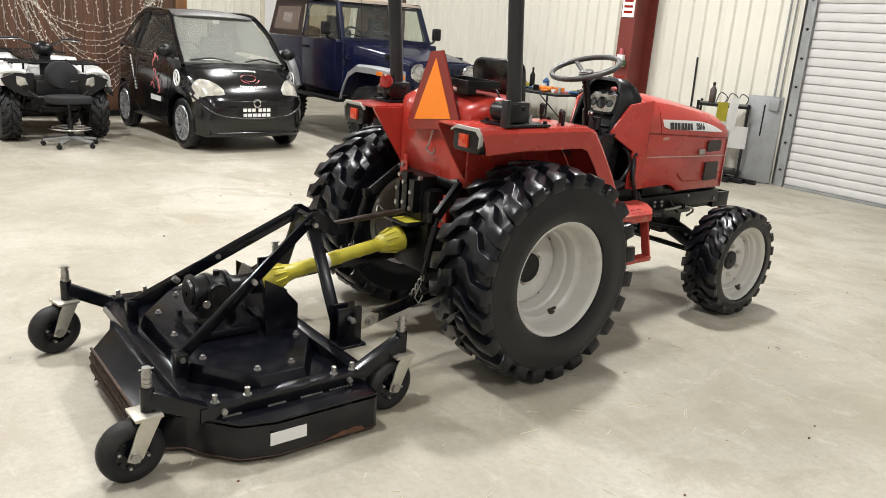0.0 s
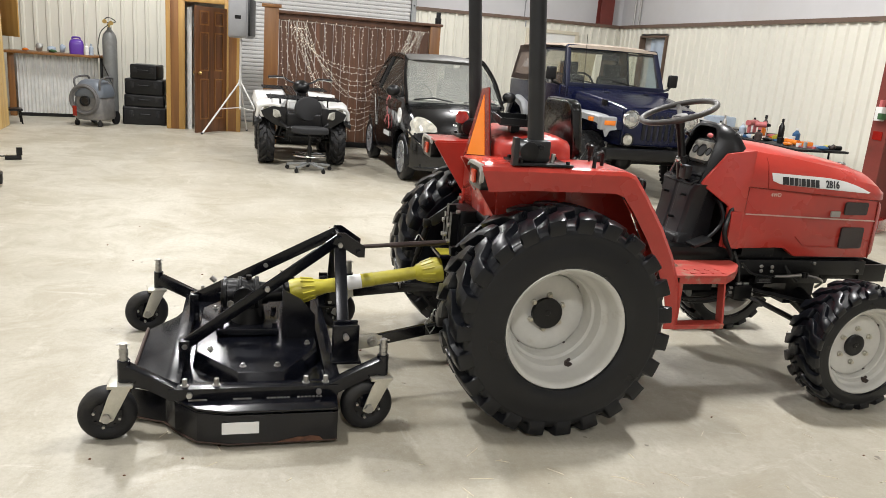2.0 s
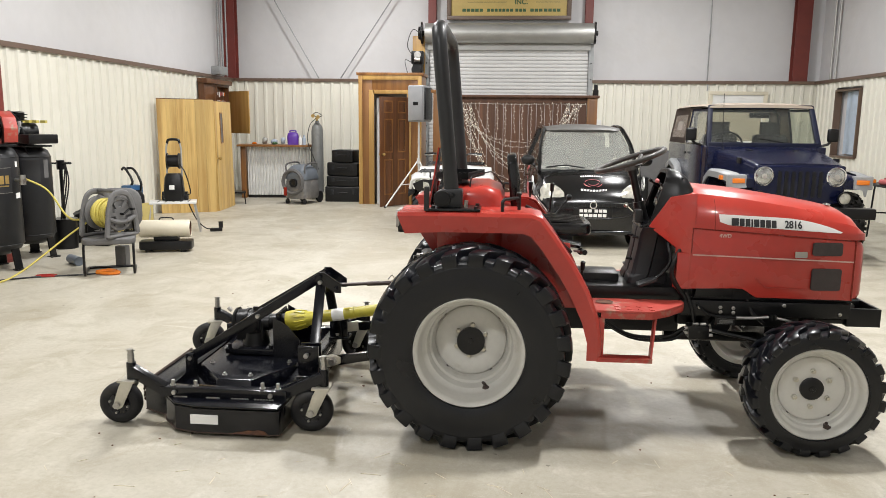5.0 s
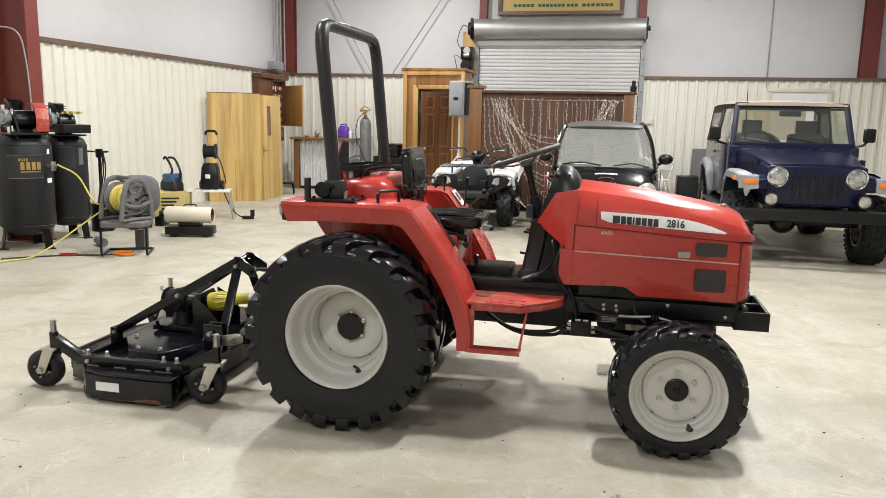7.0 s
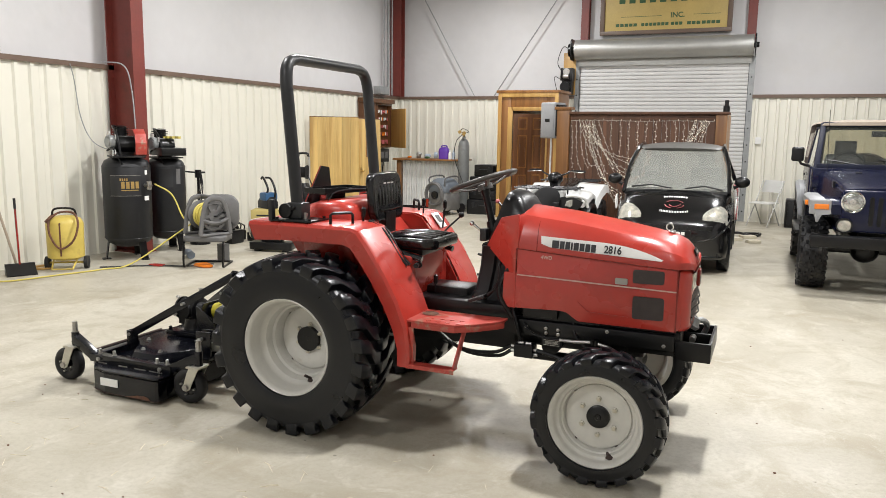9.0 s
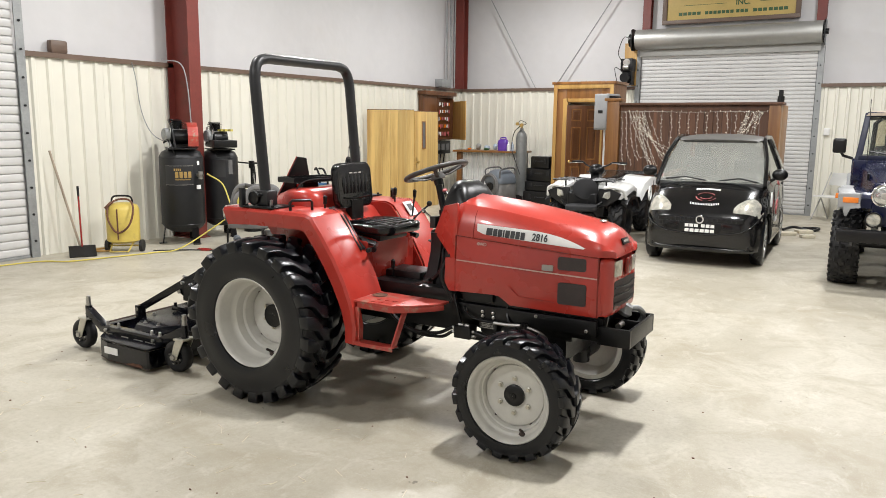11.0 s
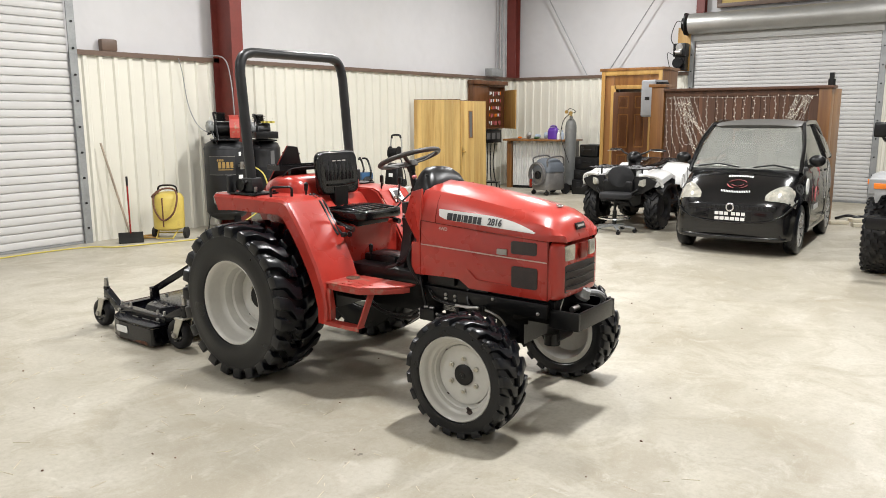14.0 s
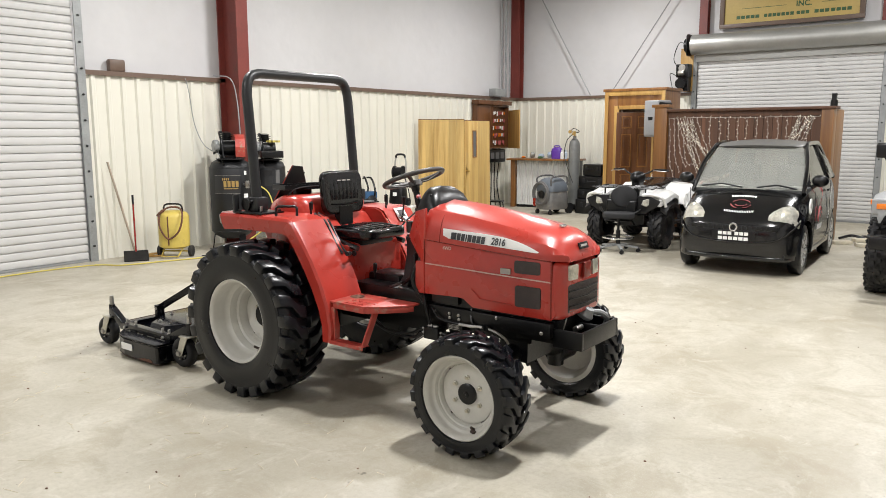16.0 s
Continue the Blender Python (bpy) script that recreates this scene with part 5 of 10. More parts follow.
# seat
bm = B()
prism(bm, rrect(0, 1.245, 0.36, 0.285, 0.06, 5), "x", 0.022, 0.075)
bevel(bm, 0.016, 3, 50)
bk = part("backrest", bm, M_LEATHER, tr, "cracked black vinyl backrest", Matrix.Translation((0.164, 0.0, 0)) @ Matrix.Translation((0, 0, 1.1)) @ pose(0, 0, 0, 0, -6, 0) @ Matrix.Translation((0, 0, -1.1)))
for k in range(-3, 4):
    bm = B()
    z1 = 1.325 if abs(k) < 3 else 1.30
    tube(bm, smooth_line([(0.074, 0.037 * k, 1.195), (0.079, 0.037 * k, 1.25), (0.074, 0.037 * k, z1)]), 0.0185, 8, 0.005)
    part("quilting", bm, M_LEATHER, bk)
bm = B()
tube(bm, smooth_line([(0.074, -0.125, 1.170), (0.078, 0.0, 1.164), (0.074, 0.125, 1.170)]), 0.012, 8, 0.006)
part("piping", bm, M_LEATHER, bk)
for k in (-1, 0, 1):
    part("embossing", bx(0.0795, 0.0815, 0.045 * k - 0.015, 0.045 * k + 0.015, 1.318, 1.326), M_GREYPAINT, bk)
bm = B()
prism(bm, rrect(0.425, 0, 0.38, 0.41, 0.08, 5), "z", 0.972, 1.034)
bevel(bm, 0.02, 3, 50)
cu = part("seat_cushion", bm, M_LEATHER, tr, "glossy cracked black vinyl seat")
for k in range(-2, 3):
    bm = B()
    tube(bm, smooth_line([(0.27, 0.066 * k, 1.032), (0.42, 0.066 * k, 1.040), (0.57, 0.066 * k, 1.032)]), 0.026, 8, 0.009)
    part("quilting", bm, M_LEATHER, cu)
bm = bx(0.22, 0.52, -0.15, 0.15, 0.93, 0.975, 0.01)
box(bm, 0.19, 0.24, -0.06, 0.06, 0.97, 1.16)
part("seat_bracket", bm, M_IRON, tr)
for sy in (-1, 1):
    bm = B()
    tube(bm, smooth_line([(0.27, sy * 0.215, 0.975), (0.31, sy * 0.232, 1.015), (0.42, sy * 0.232, 0.955), (0.55, sy * 0.222, 0.925)]), 0.018, 8)
    part("seat_side_rail", bm, M_LEATHER, tr)
# levers and pedals between the fenders
for x, y, z, dx, dy, h in ((0.30, 0.33, 1.10, 0.0, 0.0, 0.12), (0.42, 0.36, 1.08, 0.01, 0.01, 0.14), (0.58, -0.10, 0.70, 0.0, 0.0, 0.13), (0.22, -0.30, 1.10, 0.0, 0.0, 0.10)):
    bm = B()
    cyl(bm, (x, y, z - 0.05), (x + dx, y + dy, z + h * 0.6), 0.006, n=8)
    lv = part("control_lever", bm, M_BLACKMAT, tr)
    bm = B()
    lathe(bm, (x + dx, y + dy, z + h * 0.5), (0.05, 0, 1), [(0, 0.004), (0.005, 0.011), (0.05, 0.014), (0.058, 0.004)], 10)
    part("knob", bm, M_BLACKMAT, lv)
bm = B()
tube(bm, smooth_line([(0.40, 0.31, 0.94), (0.46, 0.34, 1.03), (0.532, 0.388, 1.110)]), 0.006, 8)
lv = part("control_lever", bm, M_BLACKMAT, tr, "long black lever beside the seat")
bm = B()
ball(bm, (0.535, 0.390, 1.118), 0.019)
part("knob", bm, M_BLACKMAT, lv)
bm = B()
cyl(bm, (0.52, -0.24, 0.90), (0.56, -0.31, 0.905), 0.006, n=8)
lv = part("side_lever", bm, M_STEEL, tr)
bm = B()
cyl(bm, (0.555, -0.30, 0.905), (0.565, -0.335, 0.907), 0.014, n=10)
part("knob", bm, M_BLACKMAT, lv)
part("linkage_box", bx(0.52, 0.78, -0.10, 0.10, 0.655, 0.76, 0.02), M_IRON, tr)
for k, (x, z) in enumerate(((0.40, 0.87), (0.45, 0.86), (0.55, 0.90), (0.38, 0.75), (0.56, 0.72))):
    bm = B()
    cyl(bm, (x, -0.252, z), (x, -0.262, z), 0.013 if k % 2 else 0.018, n=10)
    part("bolt", bm, M_IRON, tr)
for k in range(2):
    bm = B()
    tube(bm, smooth_line([(0.26, -0.275 - 0.03 * k, 1.135), (0.36, -0.275 - 0.03 * k, 1.08), (0.44, -0.275 - 0.03 * k, 0.96), (0.50, -0.275 - 0.03 * k, 0.90)]), 0.008, 6)
    part("control_cable", bm, M_BLACKMAT, tr)
dc = part("decal", bx(-0.055, 0.055, 0.36, 0.46, 0, 0.003), M_WHITE, tr, "white warning decal", pose(0.372, 0, 1.075, 0, 52, 0))
part("decal_mark", bx(-0.035, 0.02, 0.385, 0.44, 0.003, 0.0042), M_INK, dc)

# roll bar
bm = B()
px = lambda z: -0.105 - 0.078 * (z - 1.15) / 0.85
path = [(px(1.14), -0.458, 1.14), (px(1.5), -0.458, 1.5), (px(1.88), -0.458, 1.88), (px(1.95), -0.446, 1.95), (px(2.0), -0.412, 2.0), (px(2.02), -0.345, 2.02), (px(2.02), 0.345, 2.02), (px(2.0), 0.412, 2.0), (px(1.95), 0.446, 1.95),
        (px(1.88), 0.458, 1.88), (px(1.5), 0.458, 1.5), (px(1.14), 0.458, 1.14)]
tube(bm, path[:3] + smooth_line(path[2:6])[1:] + smooth_line(path[6:10]) + path[10:], 0.031, 12, 0.036)
rb = part("roll_bar", bm, M_SATIN, tr, "black steel roll bar", angle=50)
for sy in (-1, 1):
    bm = bx(-0.215, 0.035, sy * 0.458 - 0.095, sy * 0.458 + 0.095, 1.131, 1.141, 0.003)
    ft = part("roll_bar_foot", bm, M_IRON, tr, "black bolted roll bar foot")
    bm = bx(-0.155, -0.055, sy * 0.458 - 0.046, sy * 0.458 + 0.046, 1.141, 1.232, 0.012)
    part("socket", bm, M_SATIN, ft)
    bm = B()
    cyl(bm, (-0.155, sy * 0.458 - 0.062, 1.185), (-0.155, sy * 0.458 + 0.062, 1.185), 0.042, n=18)
    cyl(bm, (-0.105, sy * 0.458 - 0.064, 1.205), (-0.105, sy * 0.458 + 0.064, 1.205), 0.013, n=8)
    part("pivot", bevel(bm, 0.004), M_IRON, ft)
    bm = B()
    cyl(bm, (-0.04, sy * 0.458 - 0.03, 1.141), (-0.035, sy * 0.458 - 0.03, 1.178), 0.010, n=8)
    part("lock_pin", bm, M_STEEL, ft)
    for x in (-0.195, 0.015):
        for d in (-0.075, 0.075):
            bm = B()
            cyl(bm, (x, sy * 0.458 + d, 1.141), (x, sy * 0.458 + d, 1.153), 0.010, n=6)
            part("bolt", bm, M_IRON, ft)
bm = B()
tube(bm, smooth_line([(-0.03, -0.30, 1.2), (-0.02, -0.20, 1.275), (0.05, 0.0, 1.285), (0.08, 0.2, 1.27), (0.14, 0.24, 1.2)]), 0.004, 6)
part("cable", bm, M_BLACKMAT, tr)
bm = B()
cyl(bm, (-0.19, 0.44, 1.15), (-0.19, 0.44, 1.20), 0.015)
part("beacon_base", bm, M_BLACKMAT, tr)
bm = B()
lathe(bm, (-0.19, 0.44, 1.20), (0, 0, 1), [(0, 0.02), (0.008, 0.036), (0.045, 0.036), (0.068, 0.020), (0.068, 0.002)], 16)
part("flasher_lamp", bm, M_TAIL, tr, "red flasher lamp")
part("flasher_lamp", bx(-0.238, -0.214, -0.556, -0.520, 1.130, 1.246, 0.004), M_SATIN, tr, "black back of a flasher lamp")
# tool tray and slow-vehicle triangle behind the seat
bm = bx(-0.085, 0.085, -0.18, 0.18, 0.0, 0.006, 0.002)
for a in ((-0.085, 0.085, -0.18, -0.174), (-0.085, 0.085, 0.174, 0.18), (-0.085, -0.079, -0.174, 0.174), (0.079, 0.085, -0.174, 0.174)):
    box(bm, *a, 0.006, 0.034)
box(bm, -0.02, 0.02, -0.06, 0.06, -0.04, 0.0)
part("tool_tray", bm, M_BLACKMAT, tr, "black open tray over the tank cover", pose(-0.085, -0.09, 1.264, 0, 0, -12))
sm = [(-0.175, 0.0), (0.175, 0.0), (0.198, 0.045), (0.045, 0.362), (-0.045, 0.362), (-0.198, 0.045)]
tm = pose(-0.250, -0.059, 1.056, -7, 6, 0)
bm = B()
prism(bm, sm, "x", -0.004, 0.004)
tri = part("slow_vehicle_triangle", bm, M_DKRED, tr, "dark red and orange slow vehicle triangle", tm)
bm = B()
prism(bm, [(-0.140, 0.048), (0.140, 0.048), (0.0, 0.330)], "x", -0.0065, -0.004)
part("orange_face", bm, M_ORANGE, tri, "orange fluorescent triangle")
bm = B()
prism(bm, [(p[0] * 1.0, p[1]) for p in sm], "x", 0.004, 0.007)
part("backing", bm, M_BLACKMAT, tri)
part("bracket", bx(0.006, 0.05, -0.10, 0.10, 0.02, 0.12, 0.004), M_BLACKMAT, tri)
part("reflector", bx(0.014, 0.024, -0.028, 0.028, 0.125, 0.185, 0.003), M_TAIL, tri)
bm = B()
tube(bm, smooth_line([(-0.235, -0.05, 1.05), (-0.25, -0.04, 0.98), (-0.245, -0.02, 0.955), (-0.24, -0.07, 0.94), (-0.245, -0.085, 0.975)]), 0.004, 6)
part("wire_hook", bm, M_STEEL, tr)

# three-point hitch
for sy in (-1, 1):
    ht_ = 0.90 if sy > 0 else 0.76
    bm = bx(-0.235, -0.200, sy * 0.17 - 0.010, sy * 0.17 + 0.010, 0.56, ht_, 0.003)
    box(bm, -0.240, -0.235, sy * 0.17 - 0.028, sy * 0.17 + 0.028, 0.60, ht_ - 0.03)
    hb = part("hitch_bracket", bm, M_RED, tr, "red upright hitch bracket")
    for z in ((0.64, 0.70, 0.80, 0.85) if sy > 0 else (0.64, 0.70)):
        bm = B()
        cyl(bm, (-0.240, sy * 0.17, z), (-0.252, sy * 0.17, z), 0.011, n=6)
        part("bolt", bm, M_STEEL, hb)
bm = bx(-0.31, -0.20, -0.095, 0.095, 0.62, 0.84, 0.015)
box(bm, -0.345, -0.31, -0.075, -0.035, 0.66, 0.82)
box(bm, -0.345, -0.31, -0.015, 0.025, 0.66, 0.85)
box(bm, -0.345, -0.31, 0.045, 0.075, 0.66, 0.80)
hk = part("hitch_block", bm, M_IRON, tr, "black hydraulic lift housing")
for x, y, z in ((-0.35, -0.055, 0.68), (-0.35, -0.055, 0.76), (-0.35, 0.005, 0.70), (-0.35, 0.005, 0.80), (-0.35, 0.06, 0.69), (-0.35, 0.06, 0.76), (-0.32, -0.085, 0.83), (-0.32, 0.085, 0.82)):
    bm = B()
    cyl(bm, (x + 0.01, y, z), (x - 0.006, y, z), 0.011, n=6)
    part("bolt", bm, M_STEEL, hk)
bm = B()
cyl(bm, (-0.20, -0.24, 0.82), (-0.20, 0.24, 0.82), 0.032)
part("rockshaft", bm, M_IRON, tr)
for sy in (-1, 1):
    bm = B()
    bar(bm, (-0.20, sy * 0.24, 0.825), (-0.36, sy * 0.28, 0.692), 0.024, 0.050)
    bar(bm, (-0.36, sy * 0.28, 0.692), (-0.40, sy * 0.285, 0.690), 0.030, 0.044)
    part("lift_arm", bevel(bm, 0.006), M_IRON, tr)
    bm = B()
    cyl(bm, (-0.366, sy * 0.30, 0.690), (-0.437, sy * 0.31, 0.430), 0.010, n=8)
    cyl(bm, (-0.375, sy * 0.302, 0.655), (-0.415, sy * 0.307, 0.510), 0.017, n=10)
    part("lift_link", bm, M_IRON, tr)
    bm = B()
    for k in range(5):
        tt = k / 4
        c = Vector((-0.437 - 0.06 * tt, sy * 0.31, 0.425 - 0.085 * tt))
        tube(bm, [c + Vector((0.010 * math.cos(a) * (k % 2), sy * 0.010 * math.cos(a) * (1 - k % 2), 0.017 * math.sin(a))) for a in (2 * math.pi * j / 8 for j in range(8))], 0.0035, 5, ring=True)
    part("link_chain", bm, M_STEEL, tr, "short steel chain")
    bm = B()
    bar(bm, (-0.10, sy * 0.26, 0.36), (-0.50, sy * 0.315, 0.325), 0.022, 0.052)
    bar(bm, (-0.50, sy * 0.315, 0.325), (-0.74, sy * 0.35, 0.290), 0.022, 0.052)
    ar = part("lower_arm", bevel(bm, 0.004), M_BLACK, tr)
    bm = B()
    prism(bm, [(-0.70, 0.315), (-0.75, 0.325), (-0.86, 0.300), (-0.89, 0.262), (-0.86, 0.245), (-0.74, 0.262), (-0.70, 0.280)], "y", sy * 0.352 - 0.011, sy * 0.352 + 0.011)
    part("arm_end", bevel(bm, 0.003), M_ZINC, ar, "bare worn steel arm end")
    bm = B()
    lathe(bm, (-0.745, sy * 0.338, 0.292), (0, -1 if sy < 0 else 1, 0), [(0.0, 0.024), (0.034, 0.024), (0.036, 0.014), (0.046, 0.014), (0.046, 0.002)], 14)
    part("hitch_pin", bm, M_STEEL, ar)
    bm = B()
    tube(bm, [(-0.50, sy * 0.345, 0.35), (-0.48, sy * 0.35, 0.40), (-0.46, sy * 0.35, 0.35), (-0.48, sy * 0.35, 0.32)], 0.004, 6, ring=True)
    part("pin_ring", bm, M_STEEL, tr)
    bm = B()
    cyl(bm, (-0.20, sy * 0.30, 0.40), (-0.50, sy * 0.36, 0.36), 0.007, n=6)
    part("check_rod", bm, M_IRON, tr)
bm = B()
cyl(bm, (-0.26, 0, 0.663), (-0.40, 0, 0.655), 0.012, n=10)
cyl(bm, (-0.37, 0, 0.656), (-0.62, 0, 0.640), 0.0135, n=10)
cyl(bm, (-0.60, 0, 0.642), (-0.80, 0, 0.628), 0.010, n=10)
part("top_link", bm, M_LINK, tr, "brown-stained threaded top link rod")
bm = B()
tube(bm, smooth_line([(-0.46, 0, 0.668), (-0.48, 0.02, 0.69), (-0.50, 0.0, 0.668)]), 0.003, 5)
part("link_handle", bm, M_STEEL, tr)


# the finishing mower on the hitch
mw = thing("finishing_mower", pose(TX, TY, 0), "black rear finishing mower with four gauge wheels, hitched to the tractor", "mower")
DECK = [(-0.925, -0.66), (-0.90, 0.0), (-0.925, 0.66), (-0.930, 0.725), (-0.945, 0.735), (-1.35, 0.735), (-1.47, 0.70), (-1.56, 0.60), (-1.59, 0.48), (-1.63, 0.34), (-1.74, 0.16), (-1.74, -0.46), (-1.66, -0.50), (-1.60, -0.53), (-1.56, -0.60), (-1.47, -0.70), (-1.35, -0.735),
        (-0.945, -0.735), (-0.930, -0.725)]
bm = B()
prism(bm, DECK, "z", 0.152, 0.161)
prism(bm, [(x + (0.012 if x < -1.5 else -0.01 if x > -0.99 else 0), y * 0.985) for x, y in DECK], "z", 0.143, 0.152)
dk = part("deck", bevel(bm, 0.003), M_DECK, mw, "glossy black deck plate")
bm = B()
n = len(DECK)
for i in range(n):
    a, b = DECK[i], DECK[(i + 1) % n]
    rear = a[0] < -1.73 and b[0] < -1.73
    za = 0.11 if rear else 0.022
    q = [Vector((p[0] * 0.999 - 0.0, p[1], z)) for p, z in ((a, za), (b, za), (b, 0.1435), (a, 0.1435))]
    c = Vector((-1.33, 0, 0))
    inner = [p + (Vector((c.x, c.y, p.z)) - p).normalized() * 0.006 for p in q]
    vs = [bm.verts.new(p) for p in q + inner]
    for f in ((0, 1, 2, 3), (7, 6, 5, 4), (0, 4, 5, 1), (2, 6, 7, 3), (1, 5, 6, 2), (3, 7, 4, 0)):
        bm.faces.new([vs[k] for k in f])
part("skirt", bm, M_DECK, mw, "black side skirt with rusty lower edge", angle=50)
bm = B()
tube(bm, [(x, y, 0.022) for x, y in DECK[4:11]], 0.0035, 6)
part("rusty_edge", bm, M_CHAIN, mw, "rusty worn lower edge")
bm = B()
tube(bm, [(x, y, 0.022) for x, y in DECK[11:]], 0.0035, 6)
part("rusty_edge", bm, M_CHAIN, mw, "rusty worn lower edge")
bm = B()
prism(bm, [(-1.165, 0.024), (-1.140, 0.032), (-1.110, 0.036), (-1.085, 0.043), (-1.060, 0.041), (-1.035, 0.046), (-1.000, 0.040), (-0.985, 0.024)], "y", -0.7385, -0.7345)
part("rust_patch", bm, M_RUST, mw, "rust patch where the paint has scraped off")
# bright steel beads added along the rail weld to stand for glints
for x0, x1, z in ((-1.50, -1.44, 0.163), (-1.33, -1.27, 0.163), (-1.20, -1.12, 0.163), (-1.08, -0.99, 0.163)):
    bm = B()
    for k in range(7):
        x = lerp(x0, x1, k / 6)
        ball(bm, (x, -0.6305, z), 0.007, 0.004, 0.005, 6, 4)
    part("weld_bead", bm, M_STEEL, mw)
part("decal", bx(-1.375, -1.235, -0.7405, -0.737, 0.068, 0.116), M_WHITE, mw, "white blank decal")
# chain guard along the back edge
for k in range(34):
    y = -0.45 + 0.60 * k / 33
    bm = B()
    for j in range(5):
        ball(bm, (-1.748 - 0.004 * (j % 2), y + 0.003 * (j % 2), 0.146 - 0.018 * j), 0.006, 0.006, 0.010, 6, 4)
    part("chain_strand", bm, M_CHAIN, mw)
bm = B()
tube(bm, [(-1.745, -0.46, 0.165), (-1.745, 0.16, 0.165)], 0.007, 6)
part("chain_rod", bm, M_CHAIN, mw)
# belt cover: raised polygon in the middle
bm = B()
low = [(-0.965, -0.27), (-0.965, 0.27), (-1.13, 0.55), (-1.32, 0.55), (-1.51, 0.30), (-1.51, -0.30), (-1.32, -0.55), (-1.13, -0.55)]
loft(bm, [[(x, y, 0.161) for x, y in low], [(x, y, 0.172) for x, y in low], [(lerp(x, -1.25, 0.05), y * 0.95, 0.226) for x, y in low], [(lerp(x, -1.25, 0.055), y * 0.945, 0.228) for x, y in low]])
cv = part("belt_cover", bevel(bm, 0.002), M_DECK, mw, "glossy black belt cover", angle=20)
for x, y in ((-1.02, -0.22), (-1.16, -0.46), (-1.30, -0.46), (-1.44, -0.27), (-1.46, 0.0), (-1.44, 0.27), (-1.30, 0.46), (-1.16, 0.46), (-1.02, 0.22)):
    bm = B()
    lathe(bm, (x, y, 0.228), (0, 0, 1), [(0, 0.015), (0.003, 0.015), (0.003, 0.009), (0.014, 0.009), (0.016, 0.002)], 8)
    part("bolt", bm, M_STEEL, cv)
# frame rails round the deck
for sy in (-1, 1):
    bm = B()
    box(bm, -1.58, -0.92, sy * 0.60 - 0.03, sy * 0.60 + 0.03, 0.161, 0.211)
    rl = part("side_rail", bevel(bm, 0.004), M_DECK, mw)
    for x in (-1.52, -1.40, -1.05, -0.97):
        bm = B()
        lathe(bm, (x, sy * 0.60, 0.211), (0, 0, 1), [(0, 0.016), (0.004, 0.016), (0.004, 0.010), (0.03, 0.010), (0.034, 0.002)], 8)
        part("bolt", bm, M_STEEL, rl)
    for x in (-1.50, -1.0):
        bm = B()
        cyl(bm, (x, sy * 0.63, 0.187), (x, sy * 0.644, 0.187), 0.012, n=6)
        part("bolt", bm, M_STEEL, rl)
bm = B()
box(bm, -1.60, -1.54, -0.57, 0.57, 0.161, 0.204)
part("cross_rail", bevel(bm, 0.004), M_DECK, mw)
bm = B()
box(bm, -0.965, -0.905, -0.57, 0.57, 0.161, 0.211)
part("cross_rail", bevel(bm, 0.004), M_DECK, mw)


